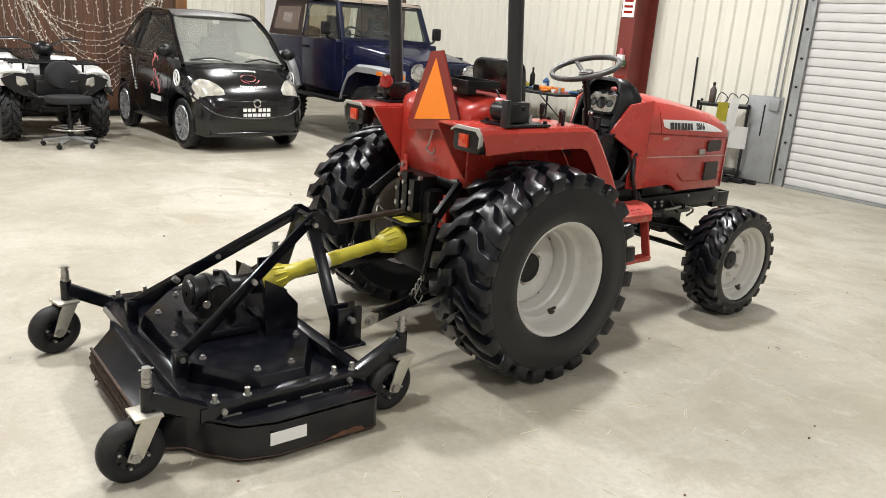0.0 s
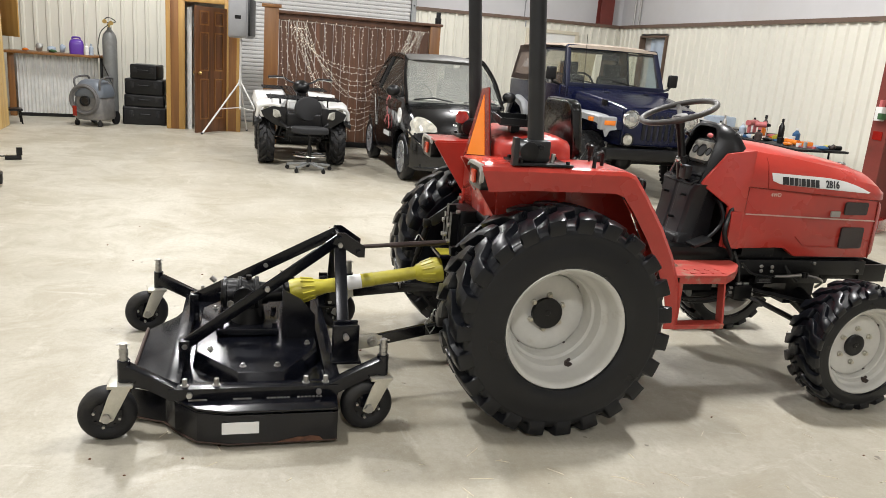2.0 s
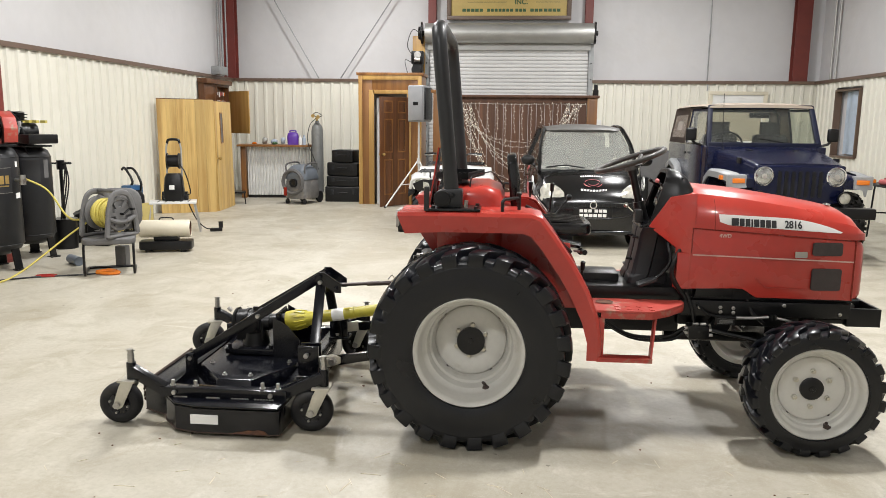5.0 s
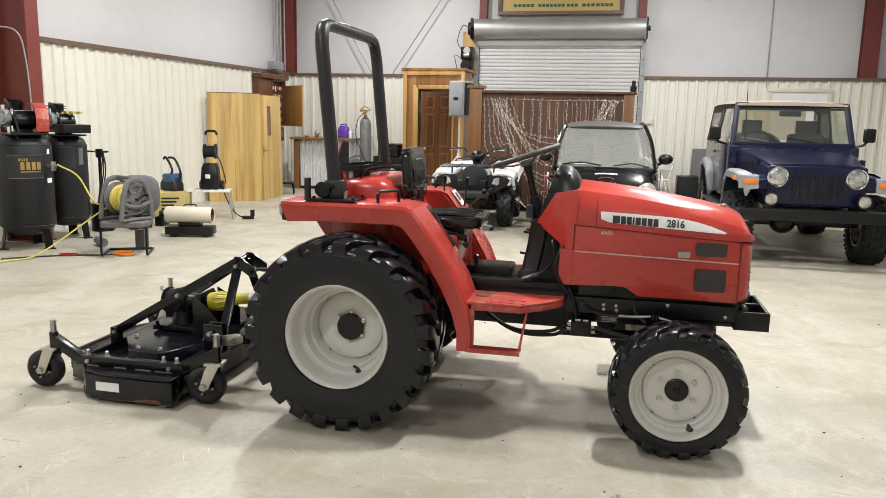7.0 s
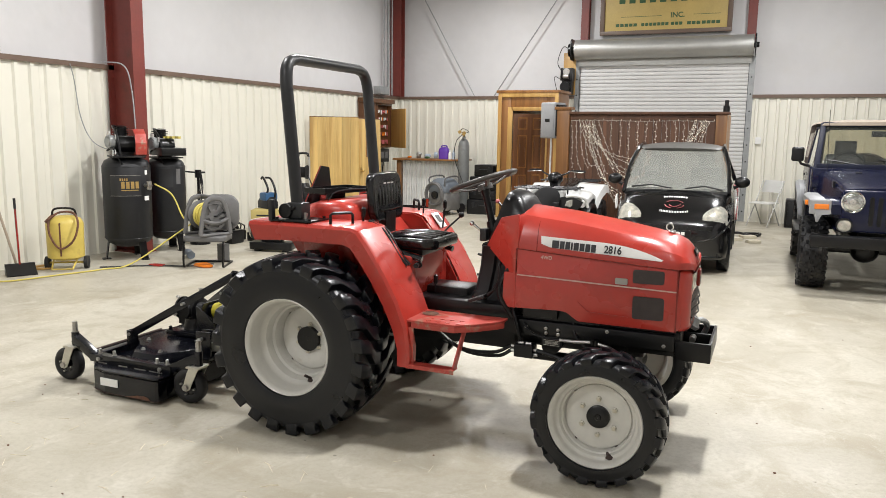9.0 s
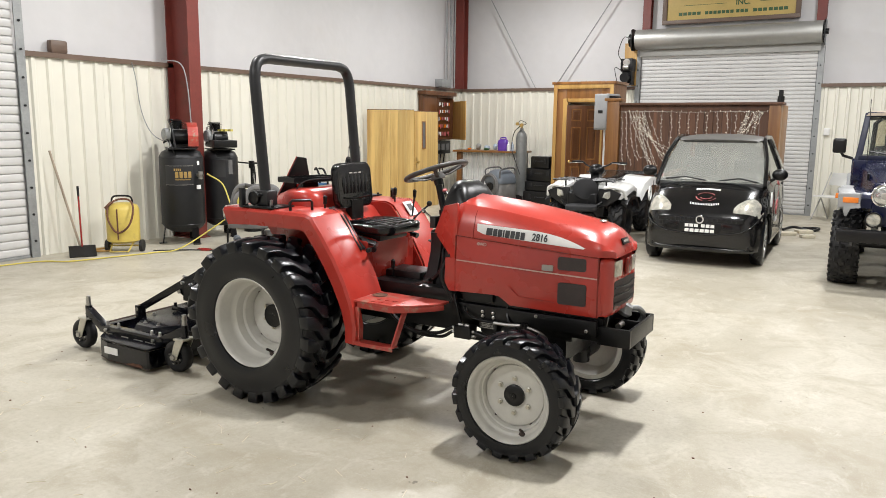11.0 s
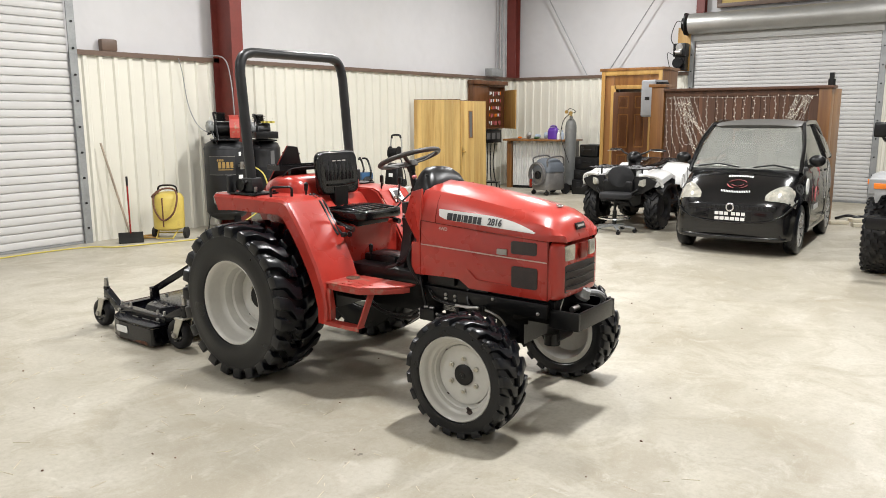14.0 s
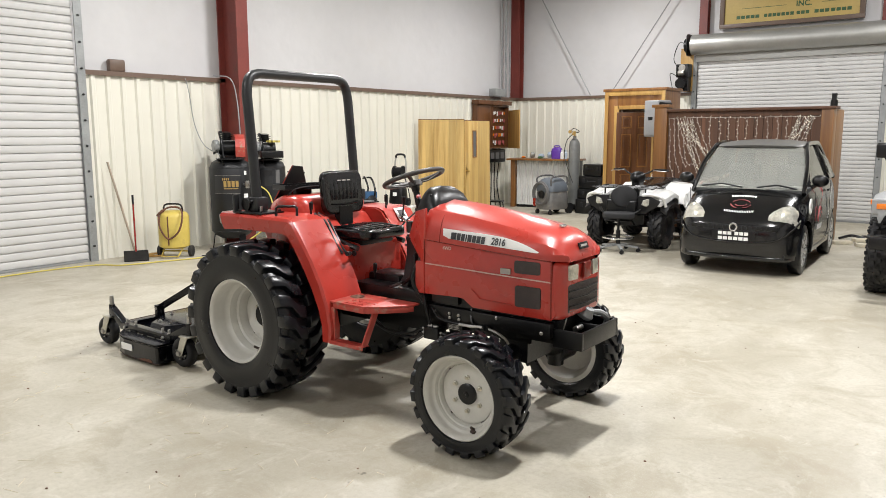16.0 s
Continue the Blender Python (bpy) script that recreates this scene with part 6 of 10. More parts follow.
def gauge_wheel(px_, sy, ax, ay, turn):
    """An arm, a spindle and a castor at px_, sy * 0.59; the arm starts at (ax, ay)."""
    py = sy * 0.59
    bm = B()
    bar(bm, (ax, sy * ay, 0.187), (px_, py, 0.285), 0.05, 0.055)
    arm = part("wheel_arm", bevel(bm, 0.004), M_DECK, mw, "black square-tube wheel arm")
    bm = B()
    cyl(bm, (px_, py, 0.237), (px_, py, 0.322), 0.024, n=14)
    part("spindle_tube", bm, M_DECK, arm)
    bm = B()
    cyl(bm, (px_, py, 0.322), (px_, py, 0.392), 0.0145, n=12)
    for z in (0.325, 0.342, 0.359):
        cyl(bm, (px_, py, z), (px_, py, z + 0.013), 0.0175, n=12)
    cyl(bm, (px_ - 0.024, py, 0.386), (px_ + 0.024, py, 0.386), 0.003, n=6)
    part("spindle", bm, M_STEEL, arm, "worn steel spindle with spacers")
    m = pose(px_, py, 0, 0, 0, turn)
    bm = B()
    d = -0.062
    box(bm, -0.045 + d * 0.2, 0.035, -0.052, 0.052, 0.225, 0.237)
    for s in (-1, 1):
        prism(bm, [(-0.035, 0.232), (0.03, 0.232), (d + 0.026, 0.095), (d, 0.082), (d - 0.026, 0.095), (-0.052, 0.20)], "y", s * 0.047 - 0.004, s * 0.047 + 0.004)
    fk = part("fork", bevel(bm, 0.003), M_ZINC, mw, "zinc-plated castor fork", m)
    bm = B()
    cyl(bm, (d, -0.065, 0.108), (d, 0.065, 0.108), 0.009, n=8)
    cyl(bm, (d, -0.064, 0.108), (d, -0.052, 0.108), 0.019, n=6)
    cyl(bm, (d, 0.064, 0.108), (d, 0.052, 0.108), 0.019, n=6)
    part("axle_bolt", bm, M_STEEL, fk)
    bm = B()
    lathe(bm, (d, 0.038, 0.108), (0, -1, 0), [(0.010, 0.055), (0.002, 0.068), (0.0, 0.080), (0.006, 0.097), (0.016, 0.106), (0.038, 0.1085), (0.060, 0.106), (0.070, 0.097), (0.076, 0.080), (0.074, 0.068), (0.066, 0.055)], 32)
    wl_ = part("castor_tyre", bm, M_TYREOLD, mw, "dusty solid rubber castor tyre", m, 50)
    bm = B()
    lathe(bm, (d, 0.036, 0.108), (0, -1, 0), [(0.004, 0.012), (0.004, 0.022), (0.012, 0.024), (0.012, 0.050), (0.006, 0.064), (0.016, 0.066), (0.056, 0.066), (0.066, 0.064), (0.060, 0.050), (0.060, 0.024), (0.068, 0.022), (0.068, 0.012)], 24)
    for k in range(4):
        t = math.pi / 2 * k + 0.6
        cyl(bm, (d + 0.05 * math.cos(t), -0.022, 0.108 + 0.05 * math.sin(t)), (d + 0.05 * math.cos(t), -0.03, 0.108 + 0.05 * math.sin(t)), 0.006, n=6)
    rim = part("castor_rim", bm, M_DECK, wl_)
    for k in range(4):
        t = math.pi / 2 * k + 1.3
        bm = B()
        cyl(bm, (d + 0.048 * math.cos(t), -0.040, 0.108 + 0.048 * math.sin(t)), (d + 0.048 * math.cos(t), 0.040, 0.108 + 0.048 * math.sin(t)), 0.006, n=6)
        part("rim_bolt", bm, M_STEEL, rim)


gauge_wheel(-1.742, -1, -1.56, 0.60, 2)
gauge_wheel(-1.742, 1, -1.56, 0.60, 12)
gauge_wheel(-0.735, -1, -0.95, 0.60, 5)
gauge_wheel(-0.735, 1, -0.95, 0.60, -8)

# A-frame
for sy in (-1, 1):
    bm = B()
    bar(bm, (-0.865, sy * 0.33, 0.21), (-0.872, sy * 0.05, 0.685), 0.014, 0.055, (1, 0, 0))
    part("mast", bevel(bm, 0.003), M_DECK, mw, "black flat-bar mast of the A-frame")
    bm = B()
    bar(bm, (-0.865, sy * 0.065, 0.690), (-1.54, sy * 0.31, 0.270), 0.012, 0.052)
    part("brace", bevel(bm, 0.003), M_DECK, mw, "black brace bar of the A-frame")
    bm = bx(-1.565, -1.52, sy * 0.31 - 0.03, sy * 0.31 + 0.03, 0.161, 0.295, 0.004)
    part("brace_foot", bm, M_DECK, mw)
    bm = bx(-0.925, -0.80, sy * 0.37 - 0.06, sy * 0.37 + 0.05, 0.211, 0.224, 0.003)
    box(bm, -0.92, -0.81, sy * 0.395 - 0.008, sy * 0.395 + 0.008, 0.211, 0.38)
    box(bm, -0.92, -0.81, sy * 0.335 - 0.008, sy * 0.335 + 0.008, 0.211, 0.38)
    pl = part("hitch_plate", bevel(bm, 0.003), M_DECK, mw)
    bm = B()
    cyl(bm, (-0.87, sy * 0.31, 0.335), (-0.87, sy * 0.44, 0.335), 0.011, n=10)
    cyl(bm, (-0.87, sy * 0.425, 0.335), (-0.87, sy * 0.434, 0.335), 0.014, n=6)
    part("pin", bm, M_STEEL, pl)
    for p in ((-1.54, sy * 0.325, 0.27), (-0.866, sy * 0.315, 0.25), (-0.872, sy * 0.085, 0.66), (-1.2, sy * 0.195, 0.482)):
        bm = B()
        cyl(bm, (p[0], p[1] - 0.02, p[2]), (p[0], p[1] + 0.02, p[2]), 0.012, n=6)
        part("bolt", bm, M_STEEL, pl)
bm = B()
for s in (-1, 1):
    prism(bm, [(-0.905, 0.665), (-0.885, 0.715), (-0.85, 0.715), (-0.755, 0.65), (-0.755, 0.60), (-0.785, 0.60), (-0.86, 0.645)], "y", s * 0.079 - 0.006, s * 0.079 + 0.006)
cyl(bm, (-0.785, -0.11, 0.625), (-0.785, 0.11, 0.625), 0.012, n=8)
cyl(bm, (-0.875, -0.11, 0.69), (-0.875, 0.11, 0.69), 0.012, n=8)
part("mast_head", bm, M_DECK, mw)
# gearbox, shaft and its yellow guard
bm = B()
lathe(bm, (-1.405, 0, 0.398), (1, 0, 0), [(0, 0.01), (0, 0.058), (0.012, 0.062), (0.012, 0.078), (0.026, 0.080), (0.028, 0.070), (0.075, 0.070), (0.078, 0.078), (0.092, 0.078), (0.095, 0.070), (0.150, 0.068), (0.153, 0.080), (0.170, 0.080), (0.172, 0.055), (0.215, 0.050), (0.215, 0.01)], 28)
box(bm, -1.375, -1.22, -0.055, 0.055, 0.30, 0.40)
cyl(bm, (-1.28, 0, 0.228), (-1.28, 0, 0.34), 0.085, 0.068)
cyl(bm, (-1.20, 0, 0.40), (-1.08, 0, 0.405), 0.045)
cyl(bm, (-1.30, -0.088, 0.40), (-1.30, 0.088, 0.40), 0.05)
cyl(bm, (-1.28, 0, 0.455), (-1.28, 0, 0.485), 0.014, n=8)
part("gearbox", bm, M_IRON, mw, "black cast mower gearbox")
bm = bx(-1.42, -1.14, -0.13, 0.13, 0.236, 0.268, 0.004)
for sx in (-1.40, -1.16):
    for sy in (-0.11, 0.11):
        cyl(bm, (sx, sy, 0.268), (sx, sy, 0.290), 0.012, n=6)
part("gearbox_mount", bm, M_DECK, mw)
bm = B()
cyl(bm, (-1.36, -0.11, 0.38), (-1.36, -0.10, 0.38), 0.016, n=8)
cyl(bm, (-1.43, 0.02, 0.45), (-1.45, 0.02, 0.47), 0.012, n=8)
part("plug", bm, M_STEEL, mw)
bm = B()
prism(bm, [(-0.15, 0.212), (0.15, 0.212), (0.15, 0.38), (0.09, 0.47), (-0.09, 0.47), (-0.15, 0.38)], "x", -1.13, -1.12)
part("shaft_shield", bm, M_DECK, mw)
for y0 in (-0.155, 0.147):
    bm = B()
    prism(bm, [(-1.13, 0.212), (-0.98, 0.212), (-0.98, 0.34), (-1.05, 0.42), (-1.13, 0.465)], "y", y0, y0 + 0.008)
    part("shield_cheek", bm, M_DECK, mw)
p0, p1 = Vector((-1.09, 0, 0.405)), Vector((-0.36, 0, 0.522))
ax = (p1 - p0)
L_ = ax.length
bm = B()
lathe(bm, p0, ax, [(0.0, 0.045), (0.0, 0.056), (0.05, 0.060), (0.10, 0.048), (0.15, 0.037), (0.16, 0.034), (0.40, 0.034), (0.40, 0.037)], 24)
gd = part("shaft_guard", bm, M_YELLOWPL, mw, "scuffed yellow plastic shaft guard")
bm = B()
lathe(bm, p0, ax, [(0.39, 0.031), (0.40, 0.032), (L_ - 0.13, 0.032), (L_ - 0.12, 0.042), (L_ - 0.04, 0.062), (L_, 0.063), (L_, 0.05)], 24)
part("shaft_guard", bm, M_YELLOWPL, mw, "scuffed yellow plastic shaft guard")
bm = B()
q = ax.to_track_quat("Z", "Y")
for k in range(12):
    t = 2 * math.pi * k / 12
    for h0, r0, r1 in ((0.055, 0.060, 0.046), (L_ - 0.10, 0.046, 0.062)):
        a = p0 + q @ Vector((r0 * math.cos(t), r0 * math.sin(t), h0))
        b = p0 + q @ Vector((r1 * math.cos(t), r1 * math.sin(t), h0 + 0.06))
        cyl(bm, a, b, 0.005, n=5)
tagged(part("guard_ribs", bm, M_YELLOWPL, gd), kind="stuff")
bm = B()
lathe(bm, p0, ax, [(0.27, 0.0335), (0.27, 0.0352), (0.34, 0.0352), (0.34, 0.0335)], 24)
part("label", bm, M_WHITE, gd, "white warning label")
bm = B()
cyl(bm, p1 - ax.normalized() * 0.02, p1 + ax.normalized() * 0.12, 0.035, n=12)
part("yoke", bm, M_IRON, mw)
part("pto_shield", bx(-0.40, -0.24, -0.11, 0.11, 0.605, 0.62, 0.004), M_DECK, mw)
part("warning_decal", bx(-0.39, -0.30, -0.09, 0.03, 0.6205, 0.622), M_YELLOWPL, mw)


# vehicles; each faces -y of its own frame, with its front axle over the origin
def cut(ob, cutters):
    """Takes solid shapes out of a mesh for good."""
    tmp = [new("tmp", mesh_of("tmp", c, M_CABIN)) for c in cutters]
    for t in tmp:
        t.parent = ob.parent
        md = ob.modifiers.new("cut", "BOOLEAN")
        md.operation, md.object, md.solver = "DIFFERENCE", t, "EXACT"
    bpy.context.view_layer.update()
    me = bpy.data.meshes.new_from_object(ob.evaluated_get(bpy.context.evaluated_depsgraph_get()))
    ob.modifiers.clear()
    mat_ = ob.data.materials[0]
    ob.data = me
    me.materials.clear()
    me.materials.append(mat_)
    for f in me.polygons:
        f.use_smooth, f.material_index = True, 0
    me.set_sharp_from_angle(angle=radians(35))
    for t in tmp:
        bpy.data.objects.remove(t)
    return ob


def auto_glass(name, tint, share, rough):
    m = glass(name, tint, rough)
    m.node_tree.nodes["Principled BSDF"].inputs["Transmission Weight"].default_value = share
    return m


M_PANE = auto_glass("dusty_car_glass", (0.55, 0.56, 0.52), 0.80, 0.05)
M_SIDEPANE = auto_glass("dark_side_glass", (0.34, 0.36, 0.34), 0.96, 0.02)
M_CLEAR = auto_glass("clear_car_glass", (0.82, 0.85, 0.80), 0.985, 0.01)
M_REARWIN = auto_glass("clear_soft_top_window", (0.72, 0.66, 0.52), 0.88, 0.10)
M_PLASTICWIN = auto_glass("tan_soft_top_window", (0.22, 0.165, 0.13), 0.35, 0.25)


def pane(name, pts, parent, material=None, label="", t=0.005):
    """A flat pane from four or more corner points."""
    bm = B()
    p = [Vector(v) for v in pts]
    nrm = (p[1] - p[0]).cross(p[2] - p[0]).normalized() * t
    loft(bm, [[v - nrm / 2 for v in p], [v + nrm / 2 for v in p]])
    ob = part(name, bm, material or M_PANE, parent, label)
    ob.visible_shadow = False
    return ob


def road_wheel(parent, m, R, w, r_rim, rimmat, spokes, tyre, label):
    bm = B()
    h = w / 2
    lathe(bm, (0, 0, 0), (-1, 0, 0), [(-h, r_rim), (-h, r_rim - 0.02), (h - 0.07, r_rim - 0.03), (h - 0.012, r_rim - 0.02), (h - 0.004, r_rim), (h - 0.012, r_rim + 0.006)], 32)
    for k in range(spokes):
        t = 2 * math.pi * k / spokes
        for dt in (-0.10, 0.10):
            bar(bm, (-h + 0.035, 0.04 * math.cos(t), 0.04 * math.sin(t)), (-h + 0.014, (r_rim - 0.012) * math.cos(t + dt), (r_rim - 0.012) * math.sin(t + dt)), 0.030, 0.018, (1, 0, 0))
    lathe(bm, (-h + 0.05, 0, 0), (-1, 0, 0), [(0, 0.06), (0.02, 0.055), (0.028, 0.03), (0.030, 0.002)], 16)
    wh = part("wheel", bm, rimmat, parent, label, m, 50)
    bm = B()
    lathe(bm, (0, 0, 0), (-1, 0, 0), [(-h * 0.3, r_rim - 0.035), (-h * 0.3, 0.02), (-h * 0.2, 0.02), (-h * 0.2, r_rim - 0.035)], 20)
    part("brake_disc", bm, M_IRON, wh)
    part("tyre", tyre, None, wh)
    return wh


def car_tyre(R, w, r_rim, material, knobs=0):
    bm = B()
    h = w / 2
    lathe(bm, (0, 0, 0), (-1, 0, 0), [(-h * 0.8, r_rim), (-h, r_rim + 0.03), (-h, R - 0.05), (-h * 0.86, R - 0.012), (-h * 0.6, R), (h * 0.6, R), (h * 0.86, R - 0.012), (h, R - 0.05), (h, r_rim + 0.03), (h * 0.8, r_rim), (-h * 0.8, r_rim)], 40)
    for k in range(knobs):
        t = 2 * math.pi * k / knobs
        for lat, off in ((-0.86, 0), (-0.45, 0.5), (0.0, 0.15), (0.45, 0.65), (0.86, 0.2)):
            a = t + off * 2 * math.pi / knobs
            r = R + (0.0 if abs(lat) < 0.8 else -0.014)
            c = Vector((h * lat, r * math.cos(a), r * math.sin(a)))
            q = Euler((a - math.pi / 2, 0, 0.5 * (1 if k % 2 else -1))).to_matrix().to_4x4()
            box(bm, -h * 0.17, h * 0.17, -R * 1.9 / knobs, R * 1.9 / knobs, -0.012, 0.005, Matrix.Translation(c) @ q)
    return mesh_of("tyre", bm, material, 45)


def slab(secs, material, name, parent, label="", bev=0.0, angle=40):
    bm = B()
    loft(bm, secs)
    if bev:
        bevel(bm, bev, 2, 40)
    return part(name, bm, material, parent, label, angle=angle)


# --- the small black city car
ca = thing("city_car", pose(3.72, 8.93, 0, 0, 0, 2.6) @ Matrix.Diagonal((0.925, 1, 1, 1)), "small black two-seat city car with stickers, dusty", "car")
ST = [(-0.505, 0.36, 0.30, 0.49), (-0.495, 0.50, 0.23, 0.565), (-0.475, 0.585, 0.195, 0.615), (-0.435, 0.645, 0.18, 0.675), (-0.37, 0.695, 0.17, 0.745), (-0.27, 0.735, 0.17, 0.815), (-0.13, 0.757, 0.17, 0.880), (0.08, 0.77, 0.18, 0.955), (0.25, 0.775, 0.18, 0.985), (0.9, 0.78, 0.19, 1.02), (1.5, 0.785, 0.19, 1.05),
      (1.95, 0.775, 0.20, 1.06), (2.15, 0.73, 0.22, 1.02), (2.24, 0.60, 0.30, 0.92)]


def car_half(w, z0, z1, k):
    """Half a cross-section from sill to centre line; k says how far the flanks lean in."""
    h = z1 - z0
    rows = ((0.88, 0.0), (0.97, 0.05), (1.0, 0.20), (1.0, 0.42), (0.982, 0.60), (0.945, 0.76), (0.885, 0.875), (0.79, 0.945), (0.62, 0.982), (0.35, 1.0), (0.0, 1.012))
    return [(w * (1 - (1 - a) * (k if 0.02 < c < 0.99 and a > 0.7 else 1)), z0 + h * c) for a, c in rows]


def car_lean(y):
    return 1.0 if y < -0.1 else max(0.42, 1.0 - (y + 0.1) * 1.6)


def car_top(x, y):
    """The height of the car's upper surface."""
    for a, b in zip(ST, ST[1:]):
        if a[0] <= y <= b[0]:
            t = (y - a[0]) / (b[0] - a[0])
            half = car_half(*(lerp(a[i], b[i], t) for i in (1, 2, 3)), car_lean(y))[3:]
            for (x0, z0), (x1, z1) in zip(half, half[1:]):
                if x1 <= abs(x) <= x0:
                    return lerp(z0, z1, (x0 - abs(x)) / max(x0 - x1, 1e-6))
            return half[0][1]
    return 0.5


secs = []
for y, w, z0, z1 in ST:
    half = car_half(w, z0, z1, car_lean(y))
    secs.append([(x, y, z) for x, z in half] + [(-x, y, z) for x, z in half[-2::-1]])
body = slab(secs, M_CARBLACK, "body", ca, "glossy black body shell", angle=55)
cuts = []
for y in (0.0, 1.867):
    for s in (-1, 1):
        bm = B()
        cyl(bm, (s * 0.50, y, 0.29), (s * 0.95, y, 0.29), 0.335, n=32)
        cuts.append(bm)
cut(body, cuts)
CT = car_tyre(0.290, 0.165, 0.195, M_TYRE)
for y, s in ((0, -1), (0, 1), (1.867, -1), (1.867, 1)):
    road_wheel(ca, pose(s * (0.66 if y == 0 else 0.69), y, 0.288, 0, 0, 0 if s < 0 else 180), 0.29, 0.165, 0.195, M_ALLOY, 9, CT, "silver alloy wheel")
# cabin: roof, pillars, panes
secs = []
for y, w, z, c in ((0.585, 0.50, 1.456, 0.020), (0.63, 0.545, 1.470, 0.034), (0.76, 0.565, 1.484, 0.044), (1.0, 0.572, 1.484, 0.064), (1.35, 0.565, 1.478, 0.064), (1.62, 0.53, 1.462, 0.052), (1.76, 0.49, 1.452, 0.028)):
    arc = [(w * math.sin(a), y - 0.03 * math.cos(a) * (y < 0.7), z + c * (math.cos(a) - 0.0)) for a in [math.pi / 2 * (k / 6 - 1) for k in range(13)]]
    secs.append(arc + [(w * 0.9, y, z - 0.02), (-w * 0.9, y, z - 0.02)])
slab(secs, M_CARDULL, "roof", ca, "dusty dark roof", angle=60)
for s in (-1, 1):
    bm = B()
    tube(bm, smooth_line([(s * 0.685, 0.03, 0.925), (s * 0.655, 0.32, 1.235), (s * 0.590, 0.58, 1.440), (s * 0.572, 0.76, 1.492), (s * 0.572, 1.1, 1.505), (s * 0.58, 1.5, 1.47), (s * 0.66, 1.85, 1.2), (s * 0.72, 2.02, 1.04)]), 0.026, 8, 0.034)
    part("roof_rail", bm, M_CARBLACK, ca)
    bm = B()
    tube(bm, [(s * 0.565, 1.32, 1.47), (s * 0.745, 1.36, 1.04)], 0.03, 8)
    part("pillar", bm, M_CARBLACK, ca)
    pane("side_window", [(s * 0.74, 0.16, 1.0), (s * 0.745, 1.34, 1.04), (s * 0.56, 1.32, 1.47), (s * 0.545, 0.70, 1.46)], ca, M_SIDEPANE)
    bm = B()
    loft(bm, [[(s * (0.745 + d), 1.36, 1.03), (s * (0.735 + d), 2.0, 1.05), (s * (0.66 + d), 1.86, 1.26), (s * (0.575 + d), 1.62, 1.45), (s * (0.555 + d), 1.36, 1.49)] for d in (-0.02, 0.01)])
    part("rear_quarter", bevel(bm, 0.006), M_CARBLACK, ca, "black rear quarter")
    pane("quarter_window", [(s * 0.750, 1.46, 1.10), (s * 0.735, 1.78, 1.13), (s * 0.66, 1.64, 1.32), (s * 0.630, 1.46, 1.36)], ca, M_SIDEPANE)
    bm = B()
    ball(bm, (s * 0.835, 0.20, 1.075), 0.10, 0.065, 0.07)
    tube(bm, [(s * 0.73, 0.2, 1.0), (s * 0.82, 0.2, 1.05)], 0.022, 6)
    part("wing_mirror", bm, M_BLACKMAT, ca, "black wing mirror")
    # headlamp, fog lamp, door seam, handle
    bm = B()
    rows = []
    for i in range(9):
        u = i / 8
        swell = math.sin(math.pi * min(1, max(0, 0.06 + 0.90 * u))) ** 0.55
        mid, hw = lerp(-0.425, -0.245, u), lerp(0.055, 0.130, u) * swell
        row = []
        for j in range(7):
            v = j / 6 * 2 - 1
            x, y = 0.385 + 0.330 * u, mid + hw * v
            row.append((s * x, y - 0.004, car_top(x, y) + 0.003 + 0.014 * (1 - v * v) * swell))
        rows.append(row)
    loft(bm, rows, False, False)
    part("headlamp", bm, M_LENS, ca, "clear teardrop headlamp", angle=70)
    bm = B()
    lathe(bm, (s * 0.42, -0.47, 0.315), (0, -1, 0), [(0, 0.05), (0.012, 0.048), (0.02, 0.03), (0.022, 0.002)], 16)
    part("fog_lamp", bm, M_LENS, ca)
    bm = B()
    tube(bm, [(s * 0.778, 0.30, 0.28), (s * 0.788, 0.28, 0.6), (s * 0.783, 0.22, 0.95)], 0.004, 5)
    tube(bm, [(s * 0.786, 1.40, 0.40), (s * 0.795, 1.36, 0.7), (s * 0.787, 1.36, 1.03)], 0.004, 5)
    tube(bm, [(s * 0.778, 0.30, 0.28), (s * 0.786, 1.2, 0.28), (s * 0.788, 1.40, 0.40)], 0.004, 5)
    part("door_seam", bm, M_BLACKMAT, ca)
    part("door_handle", bx(s * 0.79 - 0.012, s * 0.79 + 0.012, 1.15, 1.30, 0.90, 0.925, 0.006), M_BLACKMAT, ca)
pane("windscreen", [(-0.655, 0.05, 0.965), (0.655, 0.05, 0.965), (0.620, 0.36, 1.24), (0.555, 0.585, 1.438), (0.50, 0.62, 1.468), (-0.50, 0.62, 1.468), (-0.555, 0.585, 1.438), (-0.620, 0.36, 1.24)], ca, label="dusty windscreen")
pane("rear_window", [(0.62, 2.06, 1.05), (-0.62, 2.06, 1.05), (-0.5, 1.74, 1.47), (0.5, 1.74, 1.47)], ca)
bm = bx(-0.70, 0.70, 0.10, 0.52, 0.88, 0.985, 0.03)
part("dashboard", bm, M_CABIN, ca)
part("paper", bx(-0.42, -0.12, 0.10, 0.32, 0.987, 0.990), M_WHITE, ca)
for s in (-1, 1):
    bm = bx(s * 0.34 - 0.22, s * 0.34 + 0.22, 1.22, 1.36, 0.55, 1.22, 0.05, 3)
    box(bm, s * 0.34 - 0.11, s * 0.34 + 0.11, 1.27, 1.34, 1.22, 1.38)
    box(bm, s * 0.34 - 0.22, s * 0.34 + 0.22, 0.75, 1.3, 0.5, 0.66)
    part("seat", bm, M_CABIN, ca)
bm = B()
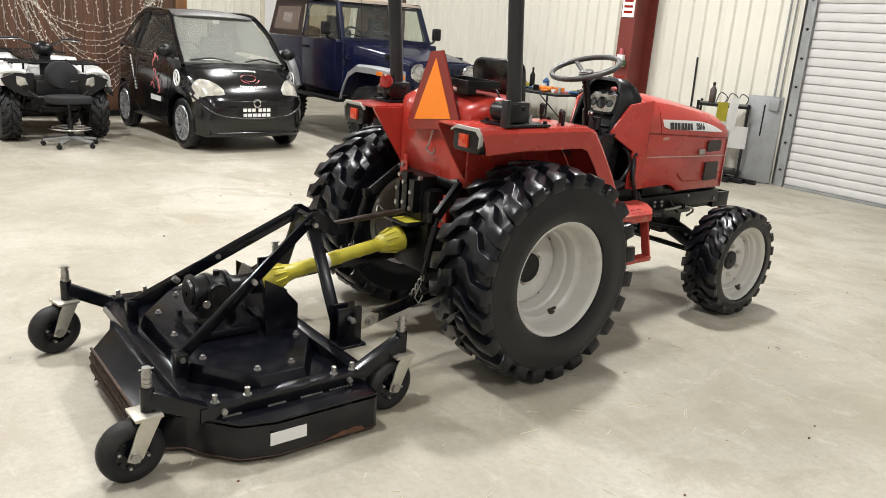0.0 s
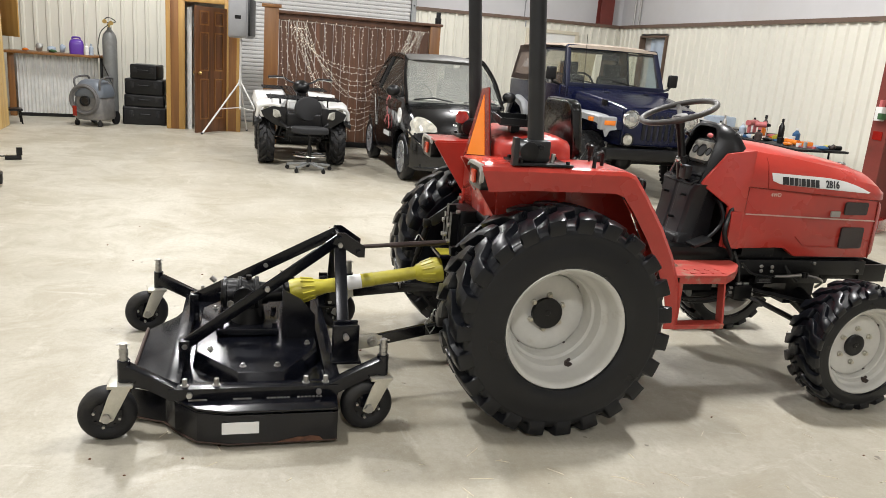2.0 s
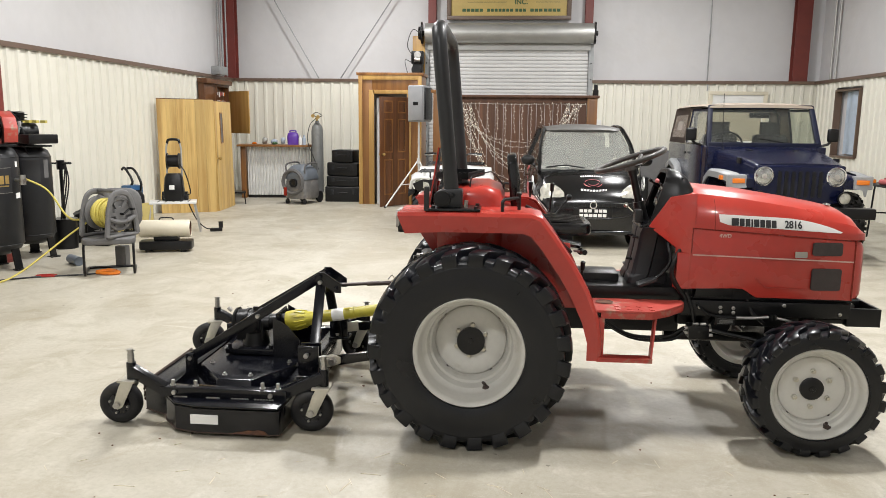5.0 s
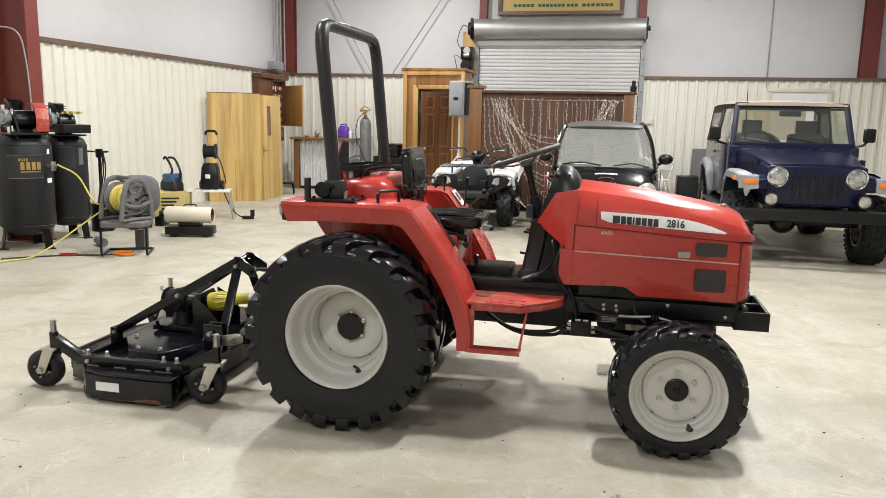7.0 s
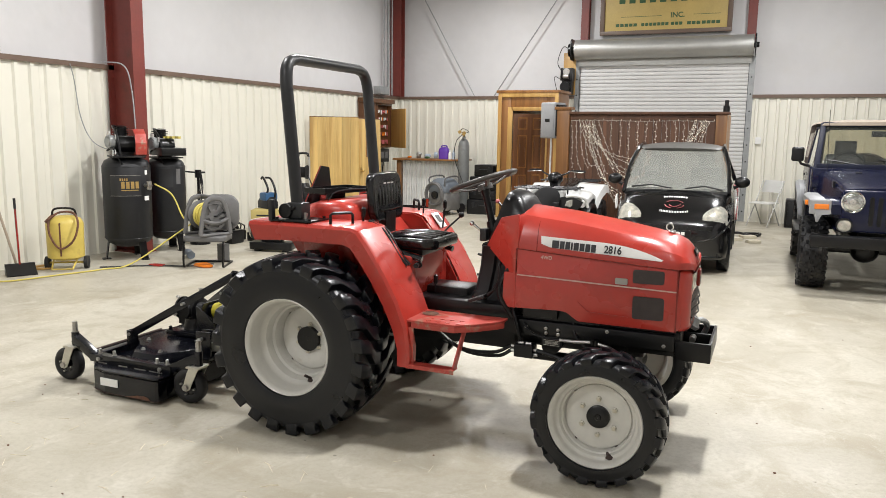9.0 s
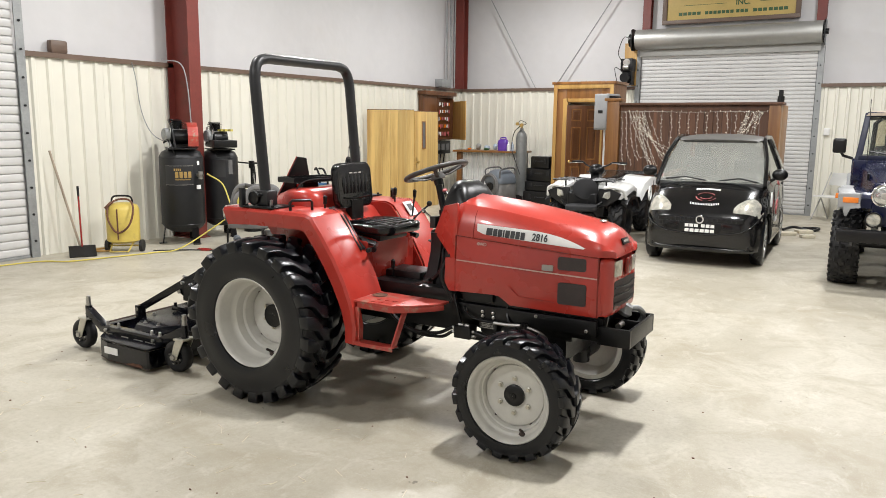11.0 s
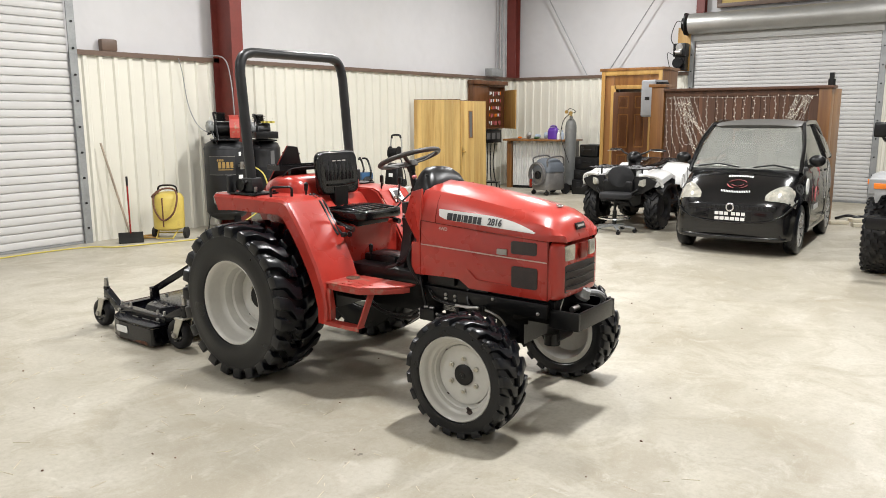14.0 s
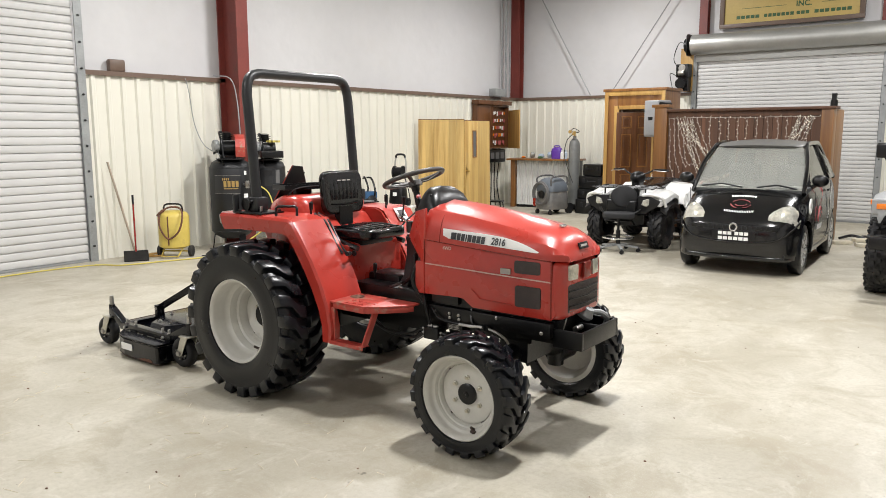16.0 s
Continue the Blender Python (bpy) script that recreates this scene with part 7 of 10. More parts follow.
tube(bm, [(-0.34 + 0.17 * math.cos(t), 0.60 + 0.05 * math.sin(t), 1.0 + 0.16 * math.sin(t)) for t in (2 * math.pi * i / 24 for i in range(24))], 0.014, 6, ring=True)
part("steering_wheel", bm, M_BLACKMAT, ca)
for a, b in (((-0.05, 0.02, 0.985), (-0.58, 0.06, 0.99)), ((0.12, 0.02, 0.985), (0.60, 0.05, 0.98))):
    bm = B()
    tube(bm, [a, ((a[0] + b[0]) / 2, a[1] + 0.03, 1.02), b], 0.010, 6)
    part("wiper", bm, M_BLACKMAT, ca)
part("lower_grille", bx(-0.60, 0.60, -0.475, -0.44, 0.215, 0.270, 0.01), M_BLACKMAT, ca)
bm = B()
tube(bm, smooth_line([(-0.715, -0.27, 0.62), (-0.66, -0.415, 0.545), (-0.56, -0.475, 0.465), (-0.40, -0.505, 0.41), (0, -0.515, 0.385), (0.40, -0.505, 0.41), (0.56, -0.475, 0.465), (0.66, -0.415, 0.545), (0.715, -0.27, 0.62)], 4), 0.013, 8, 0.012)
part("bumper_crease", bm, M_CARBLACK, ca, "curved bumper edge", angle=70)
bm = B()
tube(bm, smooth_line([(-0.70, -0.25, 0.22), (-0.60, -0.45, 0.215), (-0.3, -0.505, 0.21), (0.3, -0.505, 0.21), (0.60, -0.45, 0.215), (0.70, -0.25, 0.22)], 4), 0.014, 8, 0.026)
part("front_lip", bm, M_CARBLACK, ca, angle=70)
bm = bx(-0.52, 0.52, -0.505, -0.45, 0.530, 0.585, 0.014)
up_ = part("upper_grille", bm, M_BLACKMAT, ca, "black slotted grille")
for k in range(16):
    bm = bx(-0.43 + 0.057 * k - 0.016, -0.43 + 0.057 * k + 0.016, -0.512, -0.50, 0.54, 0.575)
    part("grille_slot", bm, M_GREYPL, up_)
bm = B()
tube(bm, [(0.042 * math.cos(t), -0.520, 0.560 + 0.042 * math.sin(t)) for t in (2 * math.pi * i / 24 for i in range(24))], 0.011, 8, ring=True)
part("front_emblem", bm, M_CHROME, ca, "round chrome emblem")
# stickers: writing as bars
bm = B()
marks(bm, [0.046] * 3, 0.038, 0.012, x=-0.100)
marks(bm, [0.046] * 3, 0.038, 0.012, x=0.100)
marks(bm, [0.050] * 6, 0.038, 0.012, y=-0.058)
part("plate_writing", bm, M_WHITE, ca, "white writing on the front", pose(0.0, -0.513, 0.486, 90, 0, 0))
part("front_plate", bx(-0.26, 0.26, -0.507, -0.47, 0.412, 0.524, 0.008), M_BLACKMAT, ca)


def on_hood(x, y):
    """A point just over the bonnet."""
    return car_top(0, y) + 0.004


for n_, w_, x0, h_, y0, bend in ((10, 0.021, 0.02, 0.018, -0.130, -0.28), (18, 0.010, 0.02, 0.010, -0.395, 0.16)):
    bm = B()
    for k in range(n_):
        u = (k - (n_ - 1) / 2) * (w_ + 0.010)
        yy = y0 + bend * u * u * 2
        vs = [(u + x0 + dx, yy + dy, on_hood(0, yy + dy)) for dx, dy in ((-w_ / 2, -h_), (w_ / 2, -h_), (w_ / 2, h_), (-w_ / 2, h_))]
        bm.faces.new([bm.verts.new(v) for v in vs])
    part("bonnet_writing", bm, M_WHITE, ca, "white sticker writing")
bm = B()
for r, a0, a1 in ((0.085, 0.3, 2.9), (0.06, 3.6, 6.1), (0.1, 3.4, 4.4), (0.10, 5.0, 6.0)):
    pts = [(0.02 + r * 1.25 * math.cos(t), -0.28 + r * 0.75 * math.sin(t)) for t in [a0 + (a1 - a0) * i / 10 for i in range(11)]]
    tube(bm, [(x, y, on_hood(0, y) + 0.001) for x, y in pts], 0.007, 5, 0.002)
part("bonnet_emblem", bm, M_PINK, ca, "red outline sticker")
for s in (-1, 1):
    bm = B()
    tube(bm, [(s * 0.775, 0.02 + 0.075 * math.cos(t), 0.79 + 0.085 * math.sin(t)) for t in (2 * math.pi * i / 24 for i in range(24))], 0.009, 6, ring=True)
    for y0, z0, y1, z1 in ((0.045, 0.855, 0.0, 0.80), (0.0, 0.80, 0.045, 0.79), (0.045, 0.79, -0.01, 0.725)):
        bar(bm, (s * 0.777, y0, z0), (s * 0.777, y1, z1), 0.006, 0.028)
    part("round_sticker", bm, M_WHITE, ca)
    bm = B()
    for c0, c1, rr, a0, a1 in ((0.62, 0.90, 0.085, -0.4, 2.6), (0.72, 0.97, 0.05, 1.0, 4.4), (0.62, 0.66, 0.09, 0.4, 3.0), (0.74, 0.62, 0.055, 0.2, 3.3), (0.56, 0.62, 0.05, 2.0, 5.0), (0.66, 0.80, 0.04, 0.0, 5.2)):
        tube(bm, [(s * (0.793 - 0.035 * max(0, c1 + rr * math.sin(t) - 0.93) / 0.09), c0 + rr * math.cos(t), c1 + rr * math.sin(t)) for t in [a0 + (a1 - a0) * i / 10 for i in range(11)]], 0.011, 5, 0.003)
    part("side_sticker", bm, M_PINK, ca, "red side sticker")
    bm = B()
    for k in range(9):
        box(bm, s * 0.788, s * 0.792, 0.48 + 0.038 * k, 0.508 + 0.038 * k, 0.475, 0.535)
    for k in range(11):
        box(bm, s * 0.789, s * 0.793, 1.30 + 0.016 * k, 1.345 + 0.016 * k, 0.54 + 0.038 * k, 0.568 + 0.038 * k)
    tagged(part("side_writing", bm, M_WHITE, ca), kind="stuff")

# --- the navy off-roader with soft top
je = thing("off_roader", pose(5.99, 8.40, 0, 0, 0, 0.3), "navy blue open-topped off-roader with tan soft top and grey flares, parked", "car")
JT = car_tyre(0.392, 0.262, 0.20, M_TYREOLD, 40)
for y, s in ((0, -1), (0, 1), (2.37, -1), (2.37, 1)):
    road_wheel(je, pose(s * 0.712, y, 0.385, 0, 0, 0 if s < 0 else 180), 0.39, 0.235, 0.20, M_CHROME, 6, JT, "polished alloy wheel")
tub = bx(-0.75, 0.75, 0.70, 2.95, 0.56, 1.235, 0.035, 3)
tb = part("tub", tub, M_NAVY, je, "navy blue body tub")
bm = B()
cuts = []
for s in (-1, 1):
    bm = B()
    cyl(bm, (s * 0.45, 2.37, 0.50), (s * 0.95, 2.37, 0.50), 0.47, n=28)
    cuts.append(bm)
cut(tb, cuts)
secs = []
for y, w, z1, z0 in ((-0.47, 0.505, 1.075, 0.62), (-0.30, 0.53, 1.105, 0.62), (0.20, 0.60, 1.165, 0.66), (0.72, 0.68, 1.215, 0.66)):
    secs.append([(x, y, z) for x, z in ((-w, z0), (-w, z1 - 0.06), (-w + 0.02, z1 - 0.025), (-w + 0.06, z1 - 0.008), (-w * 0.5, z1 + 0.004), (0, z1 + 0.008), (w * 0.5, z1 + 0.004), (w - 0.06, z1 - 0.008), (w - 0.02, z1 - 0.025), (w, z1 - 0.06), (w, z0))])
hd = slab(secs, M_NAVY, "hood", je, "navy blue hood, dusty on top", angle=50)
part("cowl", bx(-0.74, 0.74, 0.66, 0.86, 1.0, 1.235, 0.02), M_NAVY, je)
gr = part("grille", bx(-0.50, 0.50, -0.515, -0.46, 0.62, 1.06, 0.025, 3), M_NAVY, je, "navy seven-slot grille")
for k in range(7):
    bm = B()
    prism(bm, rrect(-0.228 + 0.076 * k, 0.845, 0.042, 0.30, 0.02), "y", -0.522, -0.50)
    part("grille_slot", bm, M_BLACKMAT, gr)
for s in (-1, 1):
    bm = B()
    lathe(bm, (s * 0.400, -0.505, 0.935), (0, -1, 0), [(0, 0.112), (0.012, 0.112), (0.022, 0.100), (0.014, 0.092)], 28)
    part("lamp_ring", bm, M_CHROME, gr)
    bm = B()
    lathe(bm, (s * 0.400, -0.515, 0.935), (0, -1, 0), [(0, 0.094), (0.008, 0.080), (0.013, 0.045), (0.014, 0.002)], 24)
    hl_ = part("headlamp", bm, M_REFLECTOR, gr, "round clear headlamp")
    bm = B()
    lathe(bm, (s * 0.400, -0.528, 0.935), (0, -1, 0), [(0, 0.030), (0.004, 0.030), (0.006, 0.024), (0.006, 0.002)], 16)
    part("bulb_shield", bm, M_GREYPAINT, hl_)
    # front fender with grey flare
    secs = []
    for y, zt, zb, w0, w1 in ((-0.50, 0.90, 0.80, 0.50, 0.70), (-0.44, 0.945, 0.79, 0.50, 0.76), (-0.15, 0.955, 0.87, 0.53, 0.78), (0.28, 0.955, 0.87, 0.60, 0.79), (0.46, 0.86, 0.70, 0.64, 0.79), (0.62, 0.64, 0.55, 0.66, 0.79)):
        secs.append([(s * w0, y, zb), (s * w1, y, zb), (s * w1, y, zt - 0.02), (s * (w1 - 0.03), y, zt), (s * w0, y, zt)])
    fe = slab(secs, M_NAVY, "front_fender", je)
    secs = []
    for y, z, w in ((-0.545, 0.80, 0.73), (-0.52, 0.90, 0.76), (-0.40, 0.955, 0.80), (-0.1, 0.97, 0.83), (0.25, 0.965, 0.83), (0.44, 0.87, 0.83), (0.58, 0.68, 0.82), (0.66, 0.54, 0.81)):
        secs.append([(s * (w - 0.14), y, z + 0.006), (s * (w - 0.04), y, z + 0.008), (s * w, y, z - 0.015), (s * w, y + 0.012, z - 0.085), (s * (w - 0.02), y + 0.012, z - 0.085), (s * (w - 0.05), y, z - 0.01)])
    slab(secs, M_SILVERPL, "fender_flare", fe, "silver-grey plastic flare")
    part("flare_front", bx(min(s * 0.595, s * 0.800), max(s * 0.595, s * 0.800), -0.535, -0.44, 0.795, 0.950, 0.018, 3), M_SILVERPL, fe)
    secs = []
    for y, z, w in ((1.86, 0.56, 0.81), (1.93, 0.74, 0.83), (2.08, 0.93, 0.85), (2.37, 1.0, 0.86), (2.66, 0.93, 0.85), (2.82, 0.76, 0.83), (2.88, 0.60, 0.82)):
        dy = -0.06 if y < 2.3 else (0.06 if y > 2.5 else 0)
        secs.append([(s * 0.74, y, z), (s * (w - 0.04), y, z + 0.01), (s * w, y - dy * 0.3, z - 0.015), (s * w, y - dy, z - 0.08), (s * (w - 0.02), y - dy, z - 0.08), (s * 0.76, y - dy * 0.5, z - 0.02)])
    slab(secs, M_SILVERPL, "rear_flare", je, "silver-grey plastic flare")
    part("turn_signal", bx(s * 0.685 - 0.070, s * 0.685 + 0.070, -0.545, -0.52, 0.850, 0.905, 0.008), M_AMBER, fe, "amber turn signal")
    part("side_marker", bx(s * 0.815 - 0.02, s * 0.815 + 0.015, -0.34, -0.24, 0.875, 0.925, 0.006), M_AMBER, fe)
    bm = B()
    lathe(bm, (s * 0.47, -0.60, 0.70), (0, -1, 0), [(-0.06, 0.05), (0, 0.078), (0.022, 0.078), (0.022, 0.066), (0.010, 0.064), (0.012, 0.002)], 20)
    fg_ = part("fog_lamp", bm, M_BLACKMAT, je, "round fog lamp in a black housing")
    bm = B()
    lathe(bm, (s * 0.47, -0.611, 0.70), (0, -1, 0), [(0, 0.064), (0.006, 0.052), (0.009, 0.002)], 18)
    part("lens", bm, M_LENS, fg_)
    # door, mirror, hinges
    dr = part("door", bx(s * 0.752 - 0.012, s * 0.752 + 0.022, 0.90, 1.82, 0.60, 1.24, 0.012), M_NAVY, je, "navy half door")
    part("door_handle", bx(s * 0.775, s * 0.795, 1.66, 1.78, 1.10, 1.135, 0.006), M_BLACKMAT, dr)
    bm = bx(s * 0.905 - 0.07, s * 0.905 + 0.07, 0.87, 0.93, 1.30, 1.47, 0.03, 3)
    tube(bm, [(s * 0.76, 0.93, 1.24), (s * 0.86, 0.92, 1.27), (s * 0.9, 0.9, 1.34)], 0.018, 6)
    part("wing_mirror", bm, M_BLACKMAT, dr, "black square wing mirror")
    bm = B()
    tube(bm, [(s * 0.70, 0.90, 1.26), (s * 0.655, 1.06, 1.70), (s * 0.66, 1.84, 1.71), (s * 0.735, 1.84, 1.25)], 0.018, 6)
    part("door_frame", bm, M_NAVYDULL, dr)
    pane("door_window", [(s * 0.735, 0.92, 1.25), (s * 0.74, 1.83, 1.25), (s * 0.665, 1.83, 1.70), (s * 0.66, 1.07, 1.70)], dr, M_CLEAR)
    # soft-top quarter: canvas round a plastic window
    out = [(s * 0.75, 1.88, 1.24), (s * 0.75, 2.93, 1.24), (s * 0.70, 2.76, 1.74), (s * 0.675, 1.88, 1.755)]
    inn = [(s * 0.743, 2.0, 1.32), (s * 0.741, 2.78, 1.32), (s * 0.705, 2.68, 1.64), (s * 0.69, 2.0, 1.65)]
    bm = B()
    o, i_ = [bm.verts.new(p) for p in out], [bm.verts.new(p) for p in inn]
    for k in range(4):
        bm.faces.new((o[k], o[(k + 1) % 4], i_[(k + 1) % 4], i_[k]))
    bmesh.ops.solidify(bm, geom=bm.faces[:], thickness=0.008)
    part("soft_top_side", bm, M_BROWNCANVAS, je, "brown canvas soft-top side")
    pane("soft_window", inn, je, M_PLASTICWIN)
    st_ = bx(s * 0.80 - 0.08, s * 0.80 + 0.08, 0.62, 1.86, 0.46, 0.50, 0.015)
    part("side_step", st_, M_BLACKMAT, je, "black side step")
# windscreen frame
bm = B()
for s in (-1, 1):
    bar(bm, (s * 0.70, 0.80, 1.22), (s * 0.645, 1.04, 1.755), 0.065, 0.05, (0, 1, 0))
bar(bm, (-0.70, 0.80, 1.245), (0.70, 0.80, 1.245), 0.05, 0.075)
bar(bm, (-0.66, 1.035, 1.745), (0.66, 1.035, 1.745), 0.05, 0.055)
part("windscreen_frame", bevel(bm, 0.012), M_NAVYDULL, je, "navy windscreen frame")
pane("windscreen", [(-0.66, 0.815, 1.28), (0.66, 0.815, 1.28), (0.615, 1.02, 1.72), (-0.615, 1.02, 1.72)], je, M_CLEAR)
secs = []
for y, w, z in ((0.99, 0.665, 1.765), (1.2, 0.675, 1.79), (1.9, 0.685, 1.795), (2.6, 0.70, 1.785), (2.80, 0.70, 1.73)):
    secs.append([(-w, y, z - 0.035), (-w + 0.02, y, z - 0.01), (-w * 0.6, y, z + 0.008), (0, y, z + 0.014), (w * 0.6, y, z + 0.008), (w - 0.02, y, z - 0.01), (w, y, z - 0.035), (0, y, z - 0.03)])
slab(secs, M_TAN, "soft_top", je, "dusty tan canvas roof", angle=60)
pane("soft_window", [(-0.62, 2.94, 1.26), (0.62, 2.94, 1.26), (0.6, 2.80, 1.70), (-0.6, 2.80, 1.70)], je, M_REARWIN)
part("bumper", bx(-0.78, 0.78, -0.72, -0.58, 0.475, 0.60, 0.02, 2), M_BLACKMAT, je, "black steel front bumper")
bm = B()
for s in (-1, 1):
    box(bm, s * 0.35 - 0.04, s * 0.35 + 0.04, -0.60, 3.0, 0.48, 0.58)
tube(bm, [(-0.6, 0.0, 0.385), (0.6, 0.0, 0.385)], 0.045, 10)
ball(bm, (-0.2, 0.0, 0.385), 0.15, 0.13, 0.14)
tube(bm, [(-0.6, 2.37, 0.385), (0.6, 2.37, 0.385)], 0.045, 10)
tube(bm, [(-0.6, -0.14, 0.42), (0.6, -0.14, 0.44)], 0.018, 8)
box(bm, -0.4, 0.4, 0.4, 2.6, 0.42, 0.56)
part("chassis", bm, M_IRON, je, "dark frame and axles")
for s in (-1, 1):
    bm = B()
    cyl(bm, (s * 0.47, -0.02, 0.40), (s * 0.43, 0.0, 0.85), 0.03, n=10)
    part("shock_absorber", bm, M_WHITEPL, je)
for s in (-1, 1):
    bm = bx(s * 0.34 - 0.23, s * 0.34 + 0.23, 1.55, 1.68, 0.85, 1.38, 0.06, 3)
    box(bm, s * 0.34 - 0.12, s * 0.34 + 0.12, 1.60, 1.68, 1.38, 1.55)
    part("seat", bm, M_CABIN, je)
part("dashboard", bx(-0.7, 0.7, 0.90, 1.1, 1.05, 1.24, 0.03), M_CABIN, je)
part("rear_view_mirror", bx(-0.13, 0.13, 1.04, 1.06, 1.60, 1.67, 0.01), M_BLACKMAT, je)
bm = B()
tube(bm, [(-0.34 + 0.18 * math.cos(t), 1.16 + 0.04 * math.sin(t), 1.24 + 0.17 * math.sin(t)) for t in (2 * math.pi * i / 24 for i in range(24))], 0.014, 6, ring=True)
part("steering_wheel", bm, M_BLACKMAT, je)
for s in (-1, 1):
    bm = B()
    tube(bm, [(s * 0.60, 2.0, 1.2), (s * 0.58, 2.0, 1.65), (s * 0.5, 2.0, 1.72), (0, 2.0, 1.72)], 0.028, 8)
    part("sport_bar", bm, M_CABIN, je)
for a, b in (((-0.25, 0.80, 1.275), (-0.60, 0.84, 1.33)), ((0.35, 0.80, 1.275), (-0.05, 0.83, 1.34))):
    bm = B()
    tube(bm, [a, b], 0.009, 6)
    part("wiper", bm, M_BLACKMAT, je)
for x in (-0.28, 0.28):
    bm = bx(x - 0.03, x + 0.03, 0.42, 0.50, 1.185, 1.205, 0.006)
    part("hood_bumper", bm, M_BLACKMAT, je)
for x in (-0.56, 0.56):
    bm = bx(x - 0.012, x + 0.012, -0.15, -0.02, 1.055, 1.125, 0.004)
    part("hood_latch", bm, M_BLACKMAT, je)
bm = B()
tube(bm, [(-0.60, 0.5, 1.19), (-0.62, 0.52, 1.9)], 0.004, 5)
part("aerial", bm, M_BLACKMAT, je)
bm = B()
lathe(bm, (0.05, 3.02, 1.0), (0, 1, 0), [(0, 0.19), (0.02, 0.30), (0.03, 0.36), (0.10, 0.385), (0.18, 0.36), (0.2, 0.2), (0.2, 0.02)], 28)
part("spare_wheel", bm, M_TYREOLD, je)

for c in je.children:
    if not c.name.startswith("wheel"):
        c.location.z += 0.05

# --- the white quad
qd = thing("quad_bike", pose(1.88, 9.86, 0, 0, 0, 1.5), "white and black quad bike with front rack", "quad bike")
QT = tyre_mesh("tyre", 0.315, 0.20, 0.15, 15, 0.022, M_TYREOLD)
for y, s in ((0, -1), (0, 1), (1.25, -1), (1.25, 1)):
    wh = part("wheel", (lambda bm: (lathe(bm, (0, 0, 0), (-1, 0, 0), [(-0.09, 0.155), (-0.06, 0.14), (0.03, 0.13), (0.05, 0.06), (0.05, 0.002), (0.06, 0.002), (0.065, 0.06), (0.05, 0.12), (0.09, 0.155)], 24), bm)[1])(B()), M_BLACKMAT, qd, "", pose(s * 0.455, y, 0.312, 0, 0, 0 if s < 0 else 180))
    part("tyre", QT, None, wh, m=pose(0, 0, 0, 0, 0, 90))
for s in (-1, 1):
    secs = []
    for y, z, w0, w1, th in ((-0.34, 0.70, 0.36, 0.46, 0.05), (-0.28, 0.735, 0.30, 0.53, 0.08), (-0.12, 0.80, 0.22, 0.58, 0.09), (0.10, 0.83, 0.20, 0.60, 0.07), (0.26, 0.78, 0.22, 0.60, 0.06), (0.40, 0.62, 0.26, 0.56, 0.05)):
        secs.append([(s * w0, y, z - th * 0.2), (s * (w1 - 0.03), y, z - th), (s * w1, y, z - th * 1.5), (s * w1, y, z - th * 0.6), (s * (w1 - 0.06), y, z), (s * w0, y, z + 0.03)])
    slab(secs, M_WHITEPL, "front_fender", qd, "glossy white front fender", 0.006, 50)
    secs = []
    for y, z, w1 in ((0.78, 0.60, 0.54), (0.90, 0.76, 0.58), (1.15, 0.83, 0.60), (1.45, 0.82, 0.60), (1.65, 0.76, 0.56)):
        secs.append([(s * 0.16, y, z), (s * (w1 - 0.03), y, z - 0.03), (s * w1, y, z - 0.10), (s * (w1 - 0.03), y, z + 0.02), (s * 0.16, y, z + 0.05)])
    slab(secs, M_WHITEPL, "rear_fender", qd, "glossy white rear fender", 0.006, 50)
    bm = B()
    prism(bm, [(s * x, z) for x, z in ((0.20, 0.50), (0.34, 0.52), (0.50, 0.62), (0.54, 0.70), (0.40, 0.76), (0.22, 0.76))], "y", -0.345, -0.30)
    part("lamp_surround", bevel(bm, 0.006), M_BLACKMAT, qd, "black lamp surround")
    bm = B()
    tube(bm, smooth_line([(s * 0.30, -0.36, 0.775), (s * 0.42, -0.345, 0.785), (s * 0.55, -0.27, 0.74), (s * 0.585, -0.21, 0.62)]), 0.022, 8)
    part("fender_lip", bm, M_WHITEPL, qd, "white fender lip")
    secs = []
    for y, z in ((-0.26, 0.60), (-0.12, 0.68), (0.10, 0.70), (0.26, 0.66), (0.40, 0.52)):
        secs.append([(s * 0.52, y, z), (s * 0.615, y, z - 0.05), (s * 0.615, y, z - 0.10), (s * 0.52, y, z - 0.04)])
    slab(secs, M_BLACKMAT, "fender_flare", qd, "black lower fender flare", 0.004)
    bm = B()
    loft(bm, [[(s * (0.40 + (u - 0.5) * 0.22 * k), -0.37 - d + 0.10 * u, 0.665 + (v - 0.5) * 0.13 * k + 0.05 * u) for u, v in ((0, 0.3), (0.3, 0.0), (1, 0.5), (0.9, 1), (0.1, 0.8))] for d, k in ((-0.05, 1), (0.005, 1), (0.02, 0.8))])
    part("headlamp", bm, M_LENS, qd, "clear angled headlamp")
    bm = B()
    tube(bm, smooth_line([(0, 0.18, 1.0), (s * 0.16, 0.22, 1.06), (s * 0.24, 0.27, 1.10), (s * 0.40, 0.33, 1.09)]), 0.012, 8)
    hb = part("handlebar", bm, M_BLACKMAT, qd, "black handlebar")
    bm = B()
    tube(bm, [(s * 0.29, 0.288, 1.10), (s * 0.42, 0.335, 1.09)], 0.017, 8)
    part("grip", bm, M_BLACKMAT, hb)
    bm = B()
    tube(bm, smooth_line([(s * 0.22, 0.24, 1.09), (s * 0.30, 0.17, 1.09), (s * 0.42, 0.22, 1.08)]), 0.006, 6)
    part("brake_lever", bm, M_STEEL, hb)
    bm = B()
